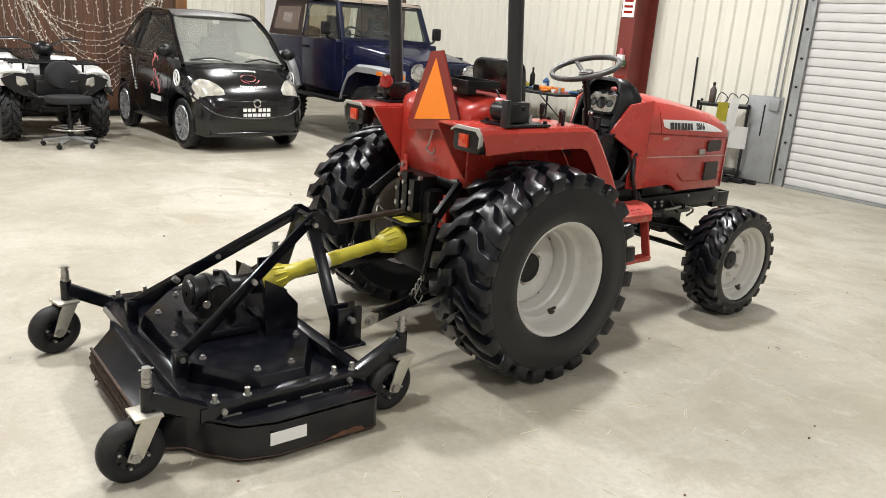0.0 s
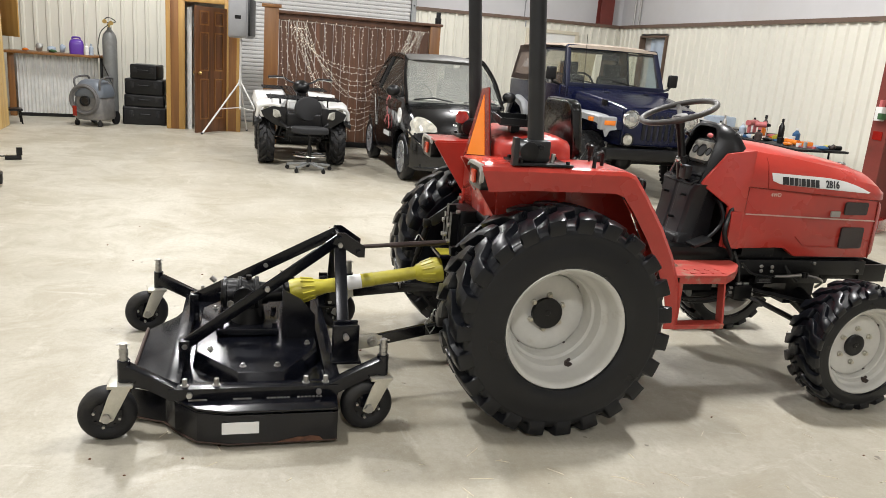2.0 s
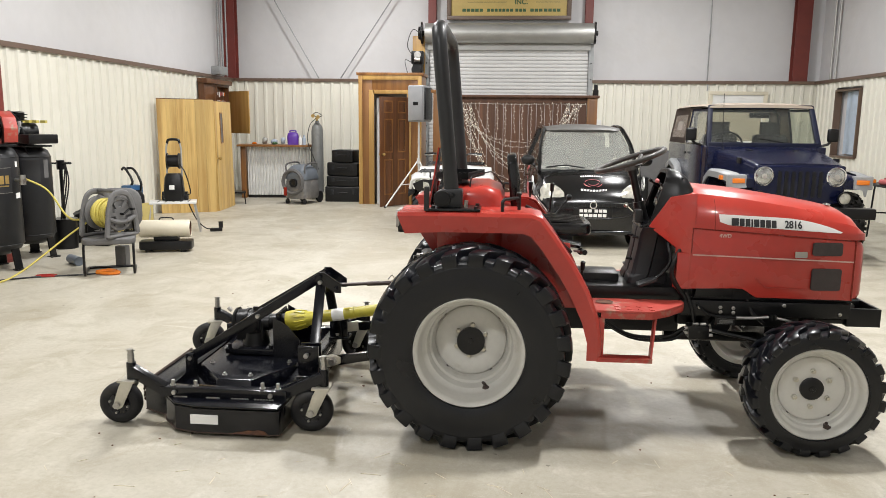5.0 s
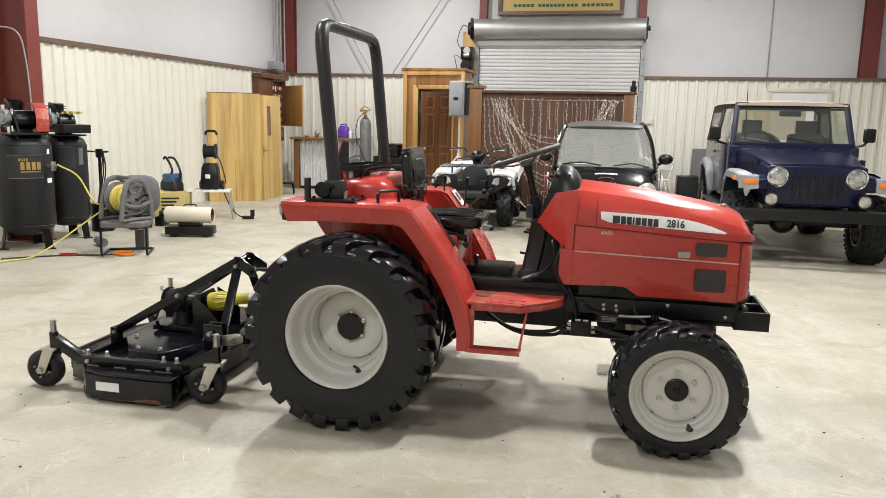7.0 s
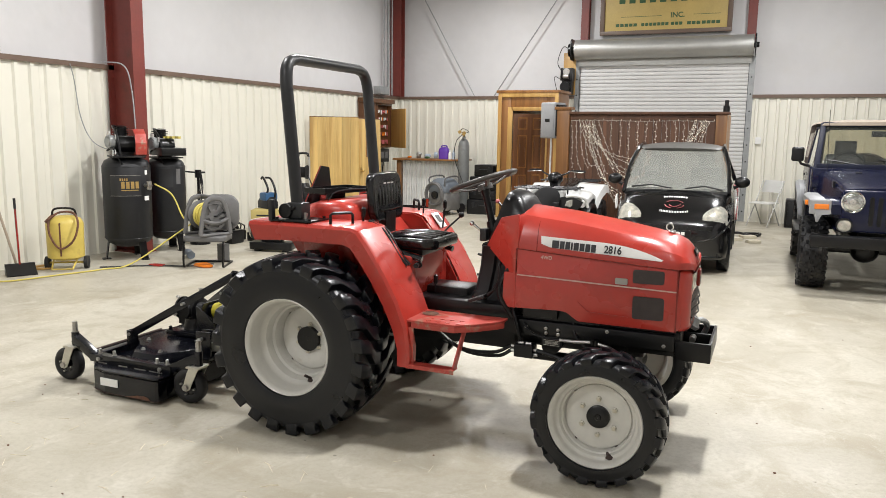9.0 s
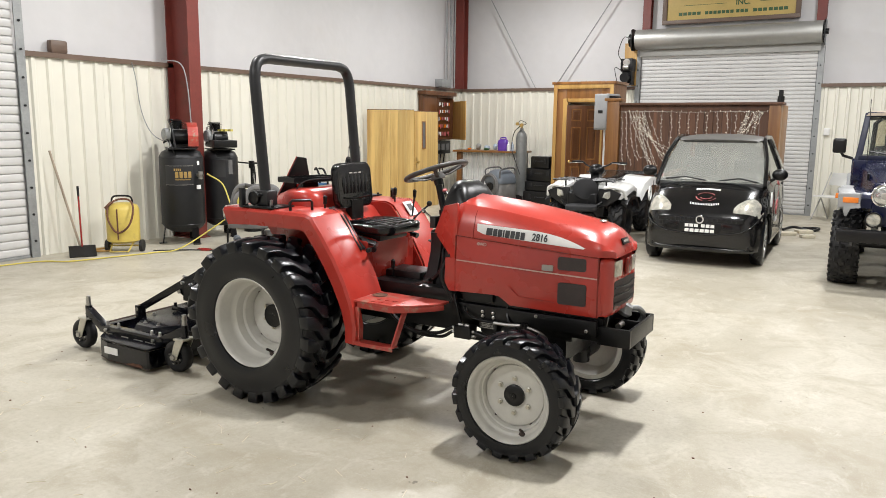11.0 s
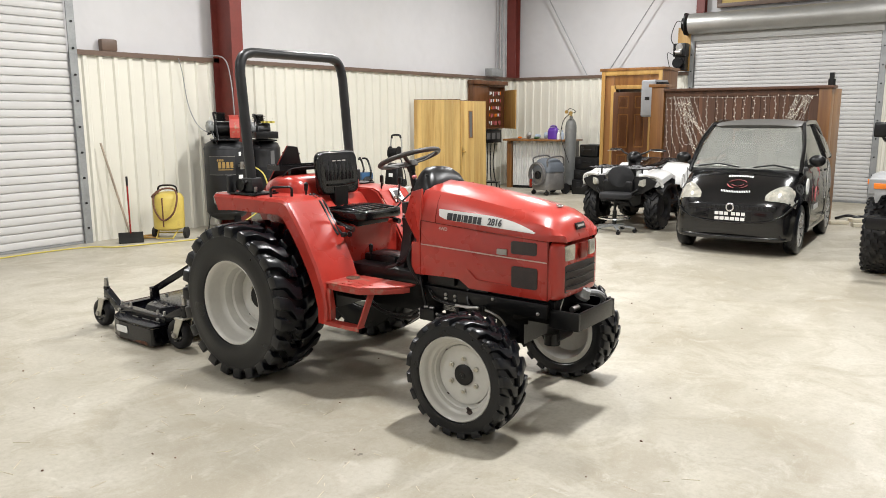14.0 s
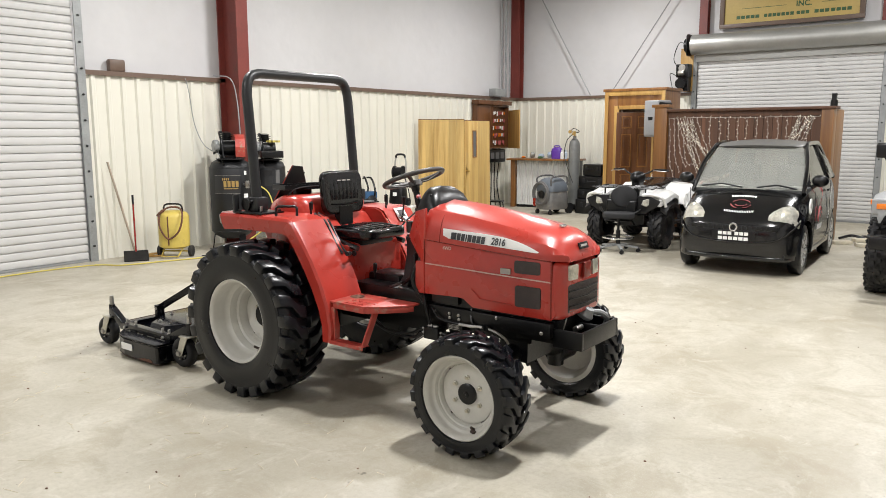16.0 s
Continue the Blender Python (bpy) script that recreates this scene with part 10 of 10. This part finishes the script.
for a in ((-0.66, -0.58, 0, 2.36), (0.58, 0.66, 0, 2.36), (-0.44, -0.36, 0, 2.10), (0.36, 0.44, 0, 2.10)):
    part("casing", bx(a[0], a[1] + (0.03 if a[1] == -0.36 else 0), -0.022, -0.0005, a[2], a[3], 0.005), M_OAK, dw, "honey-coloured casing")
part("casing", bx(-0.36, 0.36, -0.022, -0.0005, 2.03, 2.10, 0.005), M_OAK, dw)
part("casing", bx(-0.58, 0.58, -0.022, -0.0005, 2.28, 2.36, 0.005), M_OAK, dw)
part("white_board", bx(-0.30, -0.22, 0.10, 0.13, 0, 1.95), M_WHITEPL, dw, "white board seen behind the door")
part("back_panel", bx(-0.60, 0.60, 0.70, 0.72, 0, 2.3), M_WHITEPL, dw)


def six_panel(parent, m, w, h):
    d = part("door_leaf", bx(0, w, -0.018, 0.018, 0.01, h, 0.003), M_DOORWOOD, parent, "dark six-panel wooden door standing ajar", m)
    for sx in (0, 1):
        x0 = 0.09 + sx * (w / 2 - 0.02)
        for z0, z1 in ((0.22, 0.86), (0.98, 1.58), (1.68, 1.90)):
            for face in (-1, 1):
                bm = B()
                ww = w / 2 - 0.15
                for a in ((x0, x0 + ww, z0, z0 + 0.022), (x0, x0 + ww, z1 - 0.022, z1), (x0, x0 + 0.022, z0 + 0.022, z1 - 0.022), (x0 + ww - 0.022, x0 + ww, z0 + 0.022, z1 - 0.022)):
                    box(bm, a[0], a[1], face * 0.017, face * 0.027, a[2], a[3])
                part("moulding", bm, M_OAKDK, d)
                part("raised_panel", bx(x0 + 0.045, x0 + ww - 0.045, min(face * 0.017, face * 0.024), max(face * 0.017, face * 0.024), z0 + 0.045, z1 - 0.045, 0.003, 1), M_DOORWOOD, d)
    bm = B()
    for face in (-1, 1):
        cyl(bm, (0.055, face * 0.018, 0.95), (0.055, face * 0.06, 0.95), 0.012, n=8)
        ball(bm, (0.055, face * 0.07, 0.95), 0.03)
    part("door_knob", bm, M_COPPER, d)
    return d


six_panel(dw, pose(-0.118, -0.53, 0, 0, 0, 45), 0.72, 1.965)

# loudspeaker on its tripod
sk = thing("speaker_stand", pose(1.06, 12.72, 0), "white tripod stand carrying the loudspeaker", "stand")
bm = B()
cyl(bm, (0, 0, 0.42), (0, 0, 1.56), 0.0175, n=12)
part("pole", bm, M_WHITEPL, sk)
bm = B()
cyl(bm, (0, 0, 0.80), (0, 0, 0.90), 0.03, n=12)
part("collar", bm, M_WHITEPL, sk)
for t in (200, 320, 80):
    a = radians(t)
    bm = B()
    cyl(bm, (0.02 * math.cos(a), 0.02 * math.sin(a), 0.85), (0.62 * math.cos(a), 0.62 * math.sin(a), 0.02), 0.014, n=8)
    lg = part("leg", bm, M_WHITEPL, sk, "white tube leg")
    bm = B()
    cyl(bm, (0.0, 0.0, 0.45), (0.33 * math.cos(a), 0.33 * math.sin(a), 0.42), 0.009, n=6)
    part("brace", bm, M_WHITEPL, lg)
    bm = B()
    ball(bm, (0.625 * math.cos(a), 0.625 * math.sin(a), 0.02), 0.02)
    part("rubber_foot", bm, M_BLACKMAT, lg)
ls = thing("loudspeaker", pose(1.064, 12.777, 1.556, 0, 0, 75) @ Matrix.Diagonal((1, 1, 0.975, 1)), "grey plastic loudspeaker box on a tripod", "loudspeaker")
bm = B()
loft(bm, [[(x, y, z) for x, y in ((-0.19, -0.16), (0.19, -0.16), (0.15, 0.17), (-0.15, 0.17))] for z in (0.0, 0.66)])
part("cabinet", bevel(bm, 0.03, 3), M_SPEAKER, ls)
bm = bx(-0.175, 0.175, -0.19, -0.158, 0.04, 0.62, 0.02)
part("grille", bm, M_IRON, ls, "dark front grille")
part("cheek", bx(-0.196, -0.176, -0.13, 0.13, 0.03, 0.63, 0.006), M_SPEAKER, ls)
part("handle_recess", bx(-0.198, -0.19, -0.05, 0.05, 0.30, 0.36, 0.004), M_BLACKMAT, ls)

# the boarded screen with hanging light strings
WS = thing("wooden_screen", pose(2.79, 11.80, 0, 0, 0, -1.5), "dark brown boarded screen wall with pillars", "screen wall")
N_B = 17
for k in range(N_B):
    x = -1.16 + 2.32 * k / N_B
    part("board", bx(x + 0.003, x + 2.32 / N_B - 0.003, 0.02, 0.05 + 0.004 * (k % 3), 0.0, 1.93, 0.003, 1), M_BOARD, WS)
for x0, x1 in ((-1.38, -1.165), (1.165, 1.33)):
    part("pillar", bx(x0, x1, -0.05, 0.13, 0, 1.97 if x0 > 0 else 2.04, 0.006), M_OAKDK, WS, "brown wooden pillar")
part("pillar_cap", bx(-1.42, -1.13, -0.08, 0.16, 2.04, 2.09, 0.006), M_OAKDK, WS)
part("top_rail", bx(-1.165, 1.36, -0.08, 0.20, 1.97, 2.01, 0.006), M_BOARD, WS)
part("frieze", bx(-1.165, 1.165, 0.0, 0.02, 1.88, 1.97, 0.003), M_BOARD, WS)
part("side_wall", bx(1.29, 1.33, 0.13, 0.62, 0, 1.97, 0.004), M_OAKDK, WS, "varnished side wall")
part("foot_rail", bx(-1.165, 1.165, -0.015, 0.02, 0.0, 0.08, 0.003), M_BLACKMAT, WS)
bm = B()
cyl(bm, (1.30, 0.05, 2.012), (1.30, 0.05, 2.10), 0.05, n=10)
box(bm, 1.27, 1.33, 0.02, 0.08, 2.10, 2.19)
solo("lantern", bm, M_BLACKMAT, WS.matrix_basis.copy(), "small black lantern on the screen's end", "lantern")
rnd = random.Random(11)


def light_string(pts, sag=0.0, gap=0.055):
    """A wire with small bulbs; pts in the screen's own plane (x, z)."""
    s = thing("light_string", WS.matrix_basis.copy(), "clear fairy light string hung on boards", "string lights", "string lights on the screen")
    line = smooth_line([(x, -0.012 + rnd.uniform(-0.004, 0.004), z) for x, z in pts], 8)
    bm = B()
    tube(bm, line, 0.0026, 5)
    part("wire", bm, M_WIRE, s)
    bm = B()
    acc, k = 0.0, 0
    for a, b in zip(line, line[1:]):
        acc += (b - a).length
        if acc > gap:
            acc = 0
            k += 1
            d = (b - a).normalized()
            o = Vector((d.z, 0, -d.x)) * (0.014 if k % 2 else -0.014) + Vector((0, -0.006, 0.004))
            ball(bm, b + o, 0.0048, 0.0048, 0.007, 6, 4)
            tube(bm, [b, b + o], 0.003, 4)
    tagged(part("bulbs", bm, M_BULB, s), "", kind="stuff")


light_string([(-1.14, 1.865), (-0.6, 1.872), (0, 1.86), (0.6, 1.87), (1.14, 1.865)], gap=0.06)
# long swags from the left cluster to the right one
for k in range(12):
    x0, x1 = -1.02 + 0.055 * (k % 7) + rnd.uniform(-0.02, 0.02), 1.08 - 0.05 * (k % 6) + rnd.uniform(-0.02, 0.02)
    low = 1.24 - 0.088 * k + rnd.uniform(-0.03, 0.03)
    mid = (x0 + x1) / 2 + rnd.uniform(-0.1, 0.1)
    light_string([(x0 + (x1 - x0) * t, low + (1.86 - low) * abs(2 * t - 1) ** 2.3 + rnd.uniform(-0.012, 0.012)) for t in (0, 0.06, 0.14, 0.26, 0.40, 0.5, 0.60, 0.74, 0.86, 0.94, 1)], gap=0.07)
# loose hanging loops at the left
for k in range(6):
    x = -1.13 + 0.075 * k
    light_string([(x, 1.86), (x + 0.02, 1.5), (x + 0.03 + 0.02 * k, 1.15 + 0.05 * (k % 3)), (x + 0.10 + 0.03 * k, 0.92 + 0.07 * (k % 4))], gap=0.06)
# short drops along the top
for k in range(11):
    x = -0.46 + 0.145 * k
    light_string([(x, 1.86), (x + rnd.uniform(-0.02, 0.02), 1.62), (x + rnd.uniform(-0.02, 0.02), 1.40 - 0.12 * (k % 3))], gap=0.045)

# between screen and off-roader: folding chair, mesh board, black box, floor bits
fc = thing("folding_chair", pose(4.72, 14.32, 0, 0, 0, -30), "white folding chair by the back wall", "chair")
for s in (-1, 1):
    bm = B()
    tube(bm, [(s * 0.20, -0.22, 0.0), (s * 0.20, 0.06, 0.45), (s * 0.20, 0.26, 0.84)], 0.011, 8)
    part("front_leg", bm, M_GALV, fc)
    bm = B()
    tube(bm, [(s * 0.18, 0.25, 0.0), (s * 0.18, -0.02, 0.42)], 0.011, 8)
    part("rear_leg", bm, M_GALV, fc)
part("seat", bx(-0.20, 0.20, -0.20, 0.16, 0.42, 0.445, 0.008), M_WHITEPL, fc)
bm = B()
loft(bm, [[(x, 0.19 + 0.10 * (z - 0.62) / 0.2 + 0.25 * x * x + d, z) for x in (-0.2, -0.1, 0, 0.1, 0.2)] for z, d in ((0.62, 0), (0.84, 0))], False, False)
bmesh.ops.solidify(bm, geom=bm.faces[:], thickness=0.012)
part("backrest", bm, M_WHITEPL, fc)
bm = bx(-0.37, 0.37, -0.02, 0.02, 0.0, 1.03, 0.006)
wb_ = solo("perforated_sheet", bm, M_MIDGREY, pose(5.74, 14.66, 0.01, -5, 0, 0), "grey perforated steel panel leaning on the wall", "panel")
bm = bx(-0.20, 0.20, -0.18, 0.18, 0, 0.52, 0.03)
spk = solo("floor_speaker", bm, M_BLACKMAT, pose(5.28, 14.42, 0), "black box speaker on the floor", "loudspeaker")
part("grille", bx(-0.16, 0.16, -0.19, -0.175, 0.06, 0.46, 0.006), M_GREYPL, spk)
for x, y, w in ((4.30, 11.9, 0.14), (4.52, 12.3, 0.12), (4.62, 11.75, 0.10)):
    solo("floor_pad", bx(-w, w, -w * 0.6, w * 0.6, 0, 0.05, 0.008), M_CREAM, pose(x, y, 0, 0, 0, 300 * w), "pale block lying on the floor", "block", "floor blocks")
bm = B()
tube(bm, smooth_line([(4.2, 12.4, 0.02), (4.35, 12.6, 0.05), (4.6, 12.5, 0.02), (4.7, 12.7, 0.04), (4.45, 12.8, 0.02)]), 0.022, 6)
solo("black_strap", bm, M_BLACKMAT, Matrix(), "black strap lying on the floor", "strap")
bm = B()
cyl(bm, (0, 0, 0), (0, 0, 0.20), 0.07, n=14)
solo("brown_can", bm, M_GREYPL, pose(1.48, 12.05, 0), "dark can on the floor beside the screen", "can")


# along the right wall
tbx, tby0, tby1 = 8.15, 7.65, 10.35
tl = thing("folding_table", pose(tbx, (tby0 + tby1) / 2, 0, 0, 0, 0), "long folding table crowded with parts", "table")
HL = (tby1 - tby0) / 2
part("tabletop", bx(-0.38, 0.38, -HL, HL, 0.735, 0.765, 0.006), M_GREYPL, tl, "dark laminate tabletop")
for sy in (-1, 1):
    for sx in (-1, 1):
        bm = B()
        tube(bm, [(sx * 0.30, sy * (HL - 0.25), 0.735), (sx * 0.33, sy * (HL - 0.22), 0.0)], 0.013, 8)
        part("leg", bm, M_BLACKMAT, tl)
    bm = B()
    tube(bm, [(-0.31, sy * (HL - 0.235), 0.35), (0.31, sy * (HL - 0.235), 0.35)], 0.011, 8)
    part("leg_brace", bm, M_BLACKMAT, tl)
    bm = B()
    tube(bm, [(0, sy * (HL - 0.25), 0.40), (0, sy * (HL - 0.75), 0.73)], 0.009, 8)
    part("leg_stay", bm, M_BLACKMAT, tl)
rnd = random.Random(5)
ZT = 0.766
mats_ = [M_WHITEPL, M_BOTTLE, M_PINK, M_BLACKMAT, M_BLUE, M_CLOTH, M_AMBER, M_CREAM, M_STEEL, M_YELLOWPL, M_IRON]


def bottle(x, y, h, r, mm, cap, z=ZT, nm="bottle", lb="plastic shop bottle standing on the table"):
    bm = B()
    lathe(bm, (0, 0, 0), (0, 0, 1), [(0, 0.002), (0, r * 0.95), (h * 0.02, r), (h * 0.62, r), (h * 0.74, r * 0.55), (h * 0.80, r * 0.34), (h * 0.84, r * 0.34)], 16)
    o = solo(nm, bm, mm, pose(x, y, z), lb, "bottle", "table bottles")
    bm = B()
    lathe(bm, (0, 0, h * 0.84), (0, 0, 1), [(0, 0.002), (0, r * 0.45), (h * 0.14, r * 0.4), (h * 0.16, 0.002)], 12)
    part("cap", bm, cap, o)


def drill(x, y, a):
    bm = B()
    o = thing("cordless_drill", pose(x, y, ZT, 0, 0, a), "pinkish red cordless drill standing on its battery", "drill", "drills on the table")
    part("battery", bx(-0.05, 0.05, -0.04, 0.04, 0, 0.06, 0.01), M_BLACKMAT, o)
    bm = bx(-0.025, 0.025, -0.02, 0.02, 0.06, 0.17, 0.012)
    cyl(bm, (-0.06, 0, 0.20), (0.08, 0, 0.20), 0.038, n=14)
    part("body", bm, M_PINK, o)
    bm = B()
    cyl(bm, (0.08, 0, 0.20), (0.13, 0, 0.20), 0.025, 0.015, n=12)
    part("chuck", bm, M_IRON, o)


for x, y, h, r, a, b in ((8.30, 9.05, 0.32, 0.045, M_BOTTLE, M_BLACKMAT), (8.22, 8.95, 0.24, 0.04, M_WHITEPL, M_PINK), (8.02, 9.15, 0.19, 0.05, M_CLOTH, M_WHITEPL), (8.10, 8.82, 0.22, 0.045, M_AMBER, M_BLACKMAT), (8.35, 8.75, 0.30, 0.04, M_IRON, M_IRON),
                         (7.92, 9.55, 0.17, 0.035, M_STEEL, M_BLACKMAT), (8.12, 9.75, 0.24, 0.035, M_STEEL, M_STEEL), (7.90, 8.62, 0.14, 0.05, M_BOTTLE, M_BLACKMAT), (8.3, 9.3, 0.26, 0.04, M_WHITEPL, M_BLACKMAT), (7.95, 9.95, 0.12, 0.03, M_WHITEPL, M_BLUE), (8.4, 8.5, 0.2, 0.05, M_BLUE, M_WHITEPL)):
    bottle(x, y, h, r, a, b)
drill(8.00, 8.98, 30)
drill(7.98, 8.72, -40)
drill(8.16, 9.08, 75)
for k in range(46):
    x, y = rnd.uniform(tbx - 0.33, tbx + 0.33), rnd.uniform(tby0 + 0.05, tby1 - 0.05)
    s = rnd.uniform(0.03, 0.08)
    mm = mats_[rnd.randrange(len(mats_))]
    bm = B()
    kind_ = rnd.randrange(4)
    if kind_ == 0:
        box(bm, -s * 1.4, s * 1.4, -s, s, 0, s * 0.9)
        bevel(bm, s * 0.15)
        nm, lb, ct_ = "small_box", "small parts box on the table", "box"
    elif kind_ == 1:
        cyl(bm, (-s * 1.5, 0, s * 0.5), (s * 1.5, 0, s * 0.5), s * 0.5, n=12)
        cyl(bm, (-s * 1.7, 0, s * 0.5), (-s * 1.5, 0, s * 0.5), s * 0.3, n=10)
        nm, lb, ct_ = "roll", "small roll lying on the table", "roll"
    elif kind_ == 2:
        ball(bm, (0, 0, s * 0.4), s * 1.3, s, s * 0.5, 10, 7)
        for v in bm.verts:
            v.co += Vector((noise.noise(v.co * 25), noise.noise(v.co * 21), 0)) * s * 0.5
            v.co.z = max(0, v.co.z)
        nm, lb, ct_ = "rag", "crumpled rag on the table", "rag"
    else:
        bar(bm, (-s * 2, 0, 0.012), (s * 1.6, 0, 0.012), 0.02, 0.02)
        cyl(bm, (s * 1.6, 0, 0.0), (s * 1.6, 0, 0.026), s * 0.5, n=10)
        nm, lb, ct_ = "hand_tool", "steel hand tool on the table", "tool"
    solo(nm, bm, mm, pose(x, y, ZT, 0, 0, rnd.uniform(0, 360)), lb, ct_, nm + "s on the table")
bm = bx(-0.20, 0.20, -0.14, 0.14, 0, 0.20, 0.02)
solo("blue_crate", bm, M_CLOTH, pose(8.3, 10.15, ZT), "pale blue plastic crate on the table", "crate")
hat = B()
lathe(hat, (0, 0, 0), (0, 0, 1), [(0.0, 0.155), (0.012, 0.15), (0.02, 0.10), (0.09, 0.085), (0.11, 0.05), (0.112, 0.002)], 24)
solo("brimmed_hat", hat, M_FABRIC, pose(8.05, 9.72, ZT + 0.0), "black brimmed cap on the table", "hat")

# notices and switch on the right column
bm = bx(-0.10, 0.10, -0.006, 0.0, 1.72, 2.18)
nt_ = solo("column_notice", bm, M_WHITE, pose(XR - 0.475, 7.05, 0.12, 0, 0, -90), "white notice with red border on the column", "sign")
bm = B()
box(bm, -0.085, 0.085, -0.009, -0.006, 2.08, 2.16)
for k in range(4):
    box(bm, -0.07, 0.07, -0.009, -0.006, 1.98 - 0.07 * k, 2.01 - 0.07 * k)
part("red_print", bm, M_TAIL, nt_)
sb = thing("column_outlet", pose(XR - 0.475, 7.05, 0, 0, 0, -90), "white outlet box with green plug on column", "outlet")
part("box", bx(-0.05, 0.05, -0.06, 0, 1.20, 1.36, 0.008), M_WHITEPL, sb)
part("plug", bx(0.03, 0.09, -0.09, -0.02, 1.22, 1.29, 0.008), M_GREEN, sb, "green plug")
part("red_plate", bx(-0.07, 0.07, -0.004, 0, 0.98, 1.08), M_TAIL, sb)
part("clip", bx(-0.02, 0.02, -0.05, 0, 1.36, 1.44, 0.004), M_PINK, sb)

# black wheeled rack with bottles
rk = thing("utility_rack", pose(8.42, 5.48, 0, 0, 0, -62), "black wheeled utility rack with bottles and rags", "rack")
for z in (0.08, 0.42, 0.86):
    part("shelf", bx(-0.30, 0.30, -0.18, 0.18, z, z + 0.035, 0.005), M_BLACKMAT, rk)
for sx in (-1, 1):
    for sy in (-1, 1):
        part("post", bx(sx * 0.285 - 0.015, sx * 0.285 + 0.015, sy * 0.165 - 0.015, sy * 0.165 + 0.015, 0.0, 0.92), M_BLACKMAT, rk)
bottle(8.36, 5.62, 0.24, 0.04, M_BOTTLE, M_BLACKMAT, 0.896, lb="dark bottle standing on the rack")
bottle(8.30, 5.70, 0.16, 0.035, M_CREAM, M_BLACKMAT, 0.456, lb="pale bottle standing on the rack")
bottle(8.42, 5.50, 0.22, 0.055, M_CREAM, M_WHITEPL, 0.456, lb="pale bottle standing on the rack")
bm = B()
for k in range(3):
    tube(bm, smooth_line([(-0.1 + 0.12 * k, -0.05, 0.90), (-0.06 + 0.12 * k, -0.05, 1.02), (0.02 + 0.12 * k, -0.05, 0.98), (0.0 + 0.12 * k, -0.04, 0.90)]), 0.006, 6)
part("wire_coil", bm, M_BLACKMAT, rk)
for x, w, z0, z1, mm, lb in ((0.12, 0.05, 0.60, 0.98, M_WHITE, "white paper towel"), (0.0, 0.06, 0.70, 0.92, M_YELLOWPL, "yellow glove"), (0.22, 0.10, 0.40, 0.66, M_WHITE, "white paper sheet")):
    bm = B()
    loft(bm, [[(x - w, -0.19 - 0.01 * math.sin(7 * z), z), (x, -0.195, z), (x + w, -0.188 + 0.008 * math.sin(9 * z), z)] for z in (z0, (z0 + z1) / 2, z1)], False, False)
    bmesh.ops.solidify(bm, geom=bm.faces[:], thickness=0.004)
    part("hanging_cloth", bm, mm, rk, lb)
for k in range(5):
    bm = B()
    bar(bm, (-0.5 + 0.15 * k, -0.2 + 0.05 * k, 0.03), (-0.1 + 0.15 * k, -0.34 + 0.04 * k, 0.03), 0.05, 0.05)
    solo("scrap_bar", bevel(bm, 0.004), M_IRON, pose(8.38, 5.45, 0.0, 0, 0, -62), "dark scrap bar lying by the rack", "bar", "scrap bars")
bm = bx(-0.20, 0.20, -0.02, 0.02, 0, 1.02, 0.006)
gpn = solo("steel_sheet", bm, M_DULLGALV, pose(8.66, 5.10, 0.005, -4, 0, -62), "scratched grey steel panel leaning on wall", "panel")
bm = bx(-0.008, 0.008, -0.024, -0.019, 0.55, 0.92)
part("slot", bm, M_IRON, gpn)
wo = thing("wall_outlet", pose(XR - 0.03, 5.02, 0, 0, 0, -90), "grey outlet box on the wall lining", "outlet")
part("box", bx(-0.06, 0.06, -0.06, 0, 0.86, 1.0, 0.008), M_DULLGALV, wo)
bm = B()
cyl(bm, (8.60, 6.05, 0.0), (8.66, 6.12, 1.40), 0.013, n=8)
solo("black_pole", bm, M_BLACKMAT, Matrix(), "thin black pole leaning on the wall", "pole")
bm = bx(-0.2, 0.2, -0.16, 0.16, 0, 0.16, 0.03)
cyl(bm, (-0.05, 0.12, 0.12), (-0.1, 0.30, 0.30), 0.02, n=8)
solo("red_floor_jack", bm, M_TAIL, pose(7.95, 6.55, 0, 0, 0, 30), "low red floor jack on the concrete", "jack")

# table clutter
rnd = random.Random(23)
for k in range(26):
    x, y = 7.86 + 0.56 * rnd.random(), 7.76 + 0.092 * k
    mm = (M_WHITEPL, M_CREAM, M_IRON, M_STEEL, M_BOTTLE, M_BLACKMAT, M_SPEAKER, M_AMBER, M_PINK, M_WHITEPL)[rnd.randrange(10)]
    h, w = rnd.uniform(0.03, 0.11), rnd.uniform(0.03, 0.08)
    kind_ = rnd.randrange(3)
    bm = B()
    if kind_ == 0:
        lathe(bm, (0, 0, 0), (0, 0, 1), [(0, 0.002), (0, w * 0.6), (h, w * 0.66), (h, w * 0.58), (h * 0.2, w * 0.5), (h * 0.2, 0.002)], 14)
        solo("cup", bm, mm, pose(x, y, ZT), "small plastic cup among parts on the table", "cup", "table cups")
    elif kind_ == 1:
        bm.free()
        bm = bx(-w, w, -w * 0.7, w * 0.7, 0, h * 0.7, 0.004)
        solo("parts_box", bm, mm, pose(x, y, ZT, 0, 0, rnd.uniform(0, 180)), "small box among parts on the table", "box", "table boxes")
    else:
        ball(bm, (0, 0, h * 0.35), w * 1.2, w, h * 0.35, 10, 7)
        for v in bm.verts:
            v.co += Vector((noise.noise(v.co * 16), noise.noise(v.co * 15 + Vector((3, k, 0))), max(0, noise.noise(v.co * 17)))) * 0.022
            v.co.z = max(v.co.z, 0)
        solo("rag", bm, mm, pose(x, y, ZT), "crumpled rag among parts on the table", "rag", "table rags")
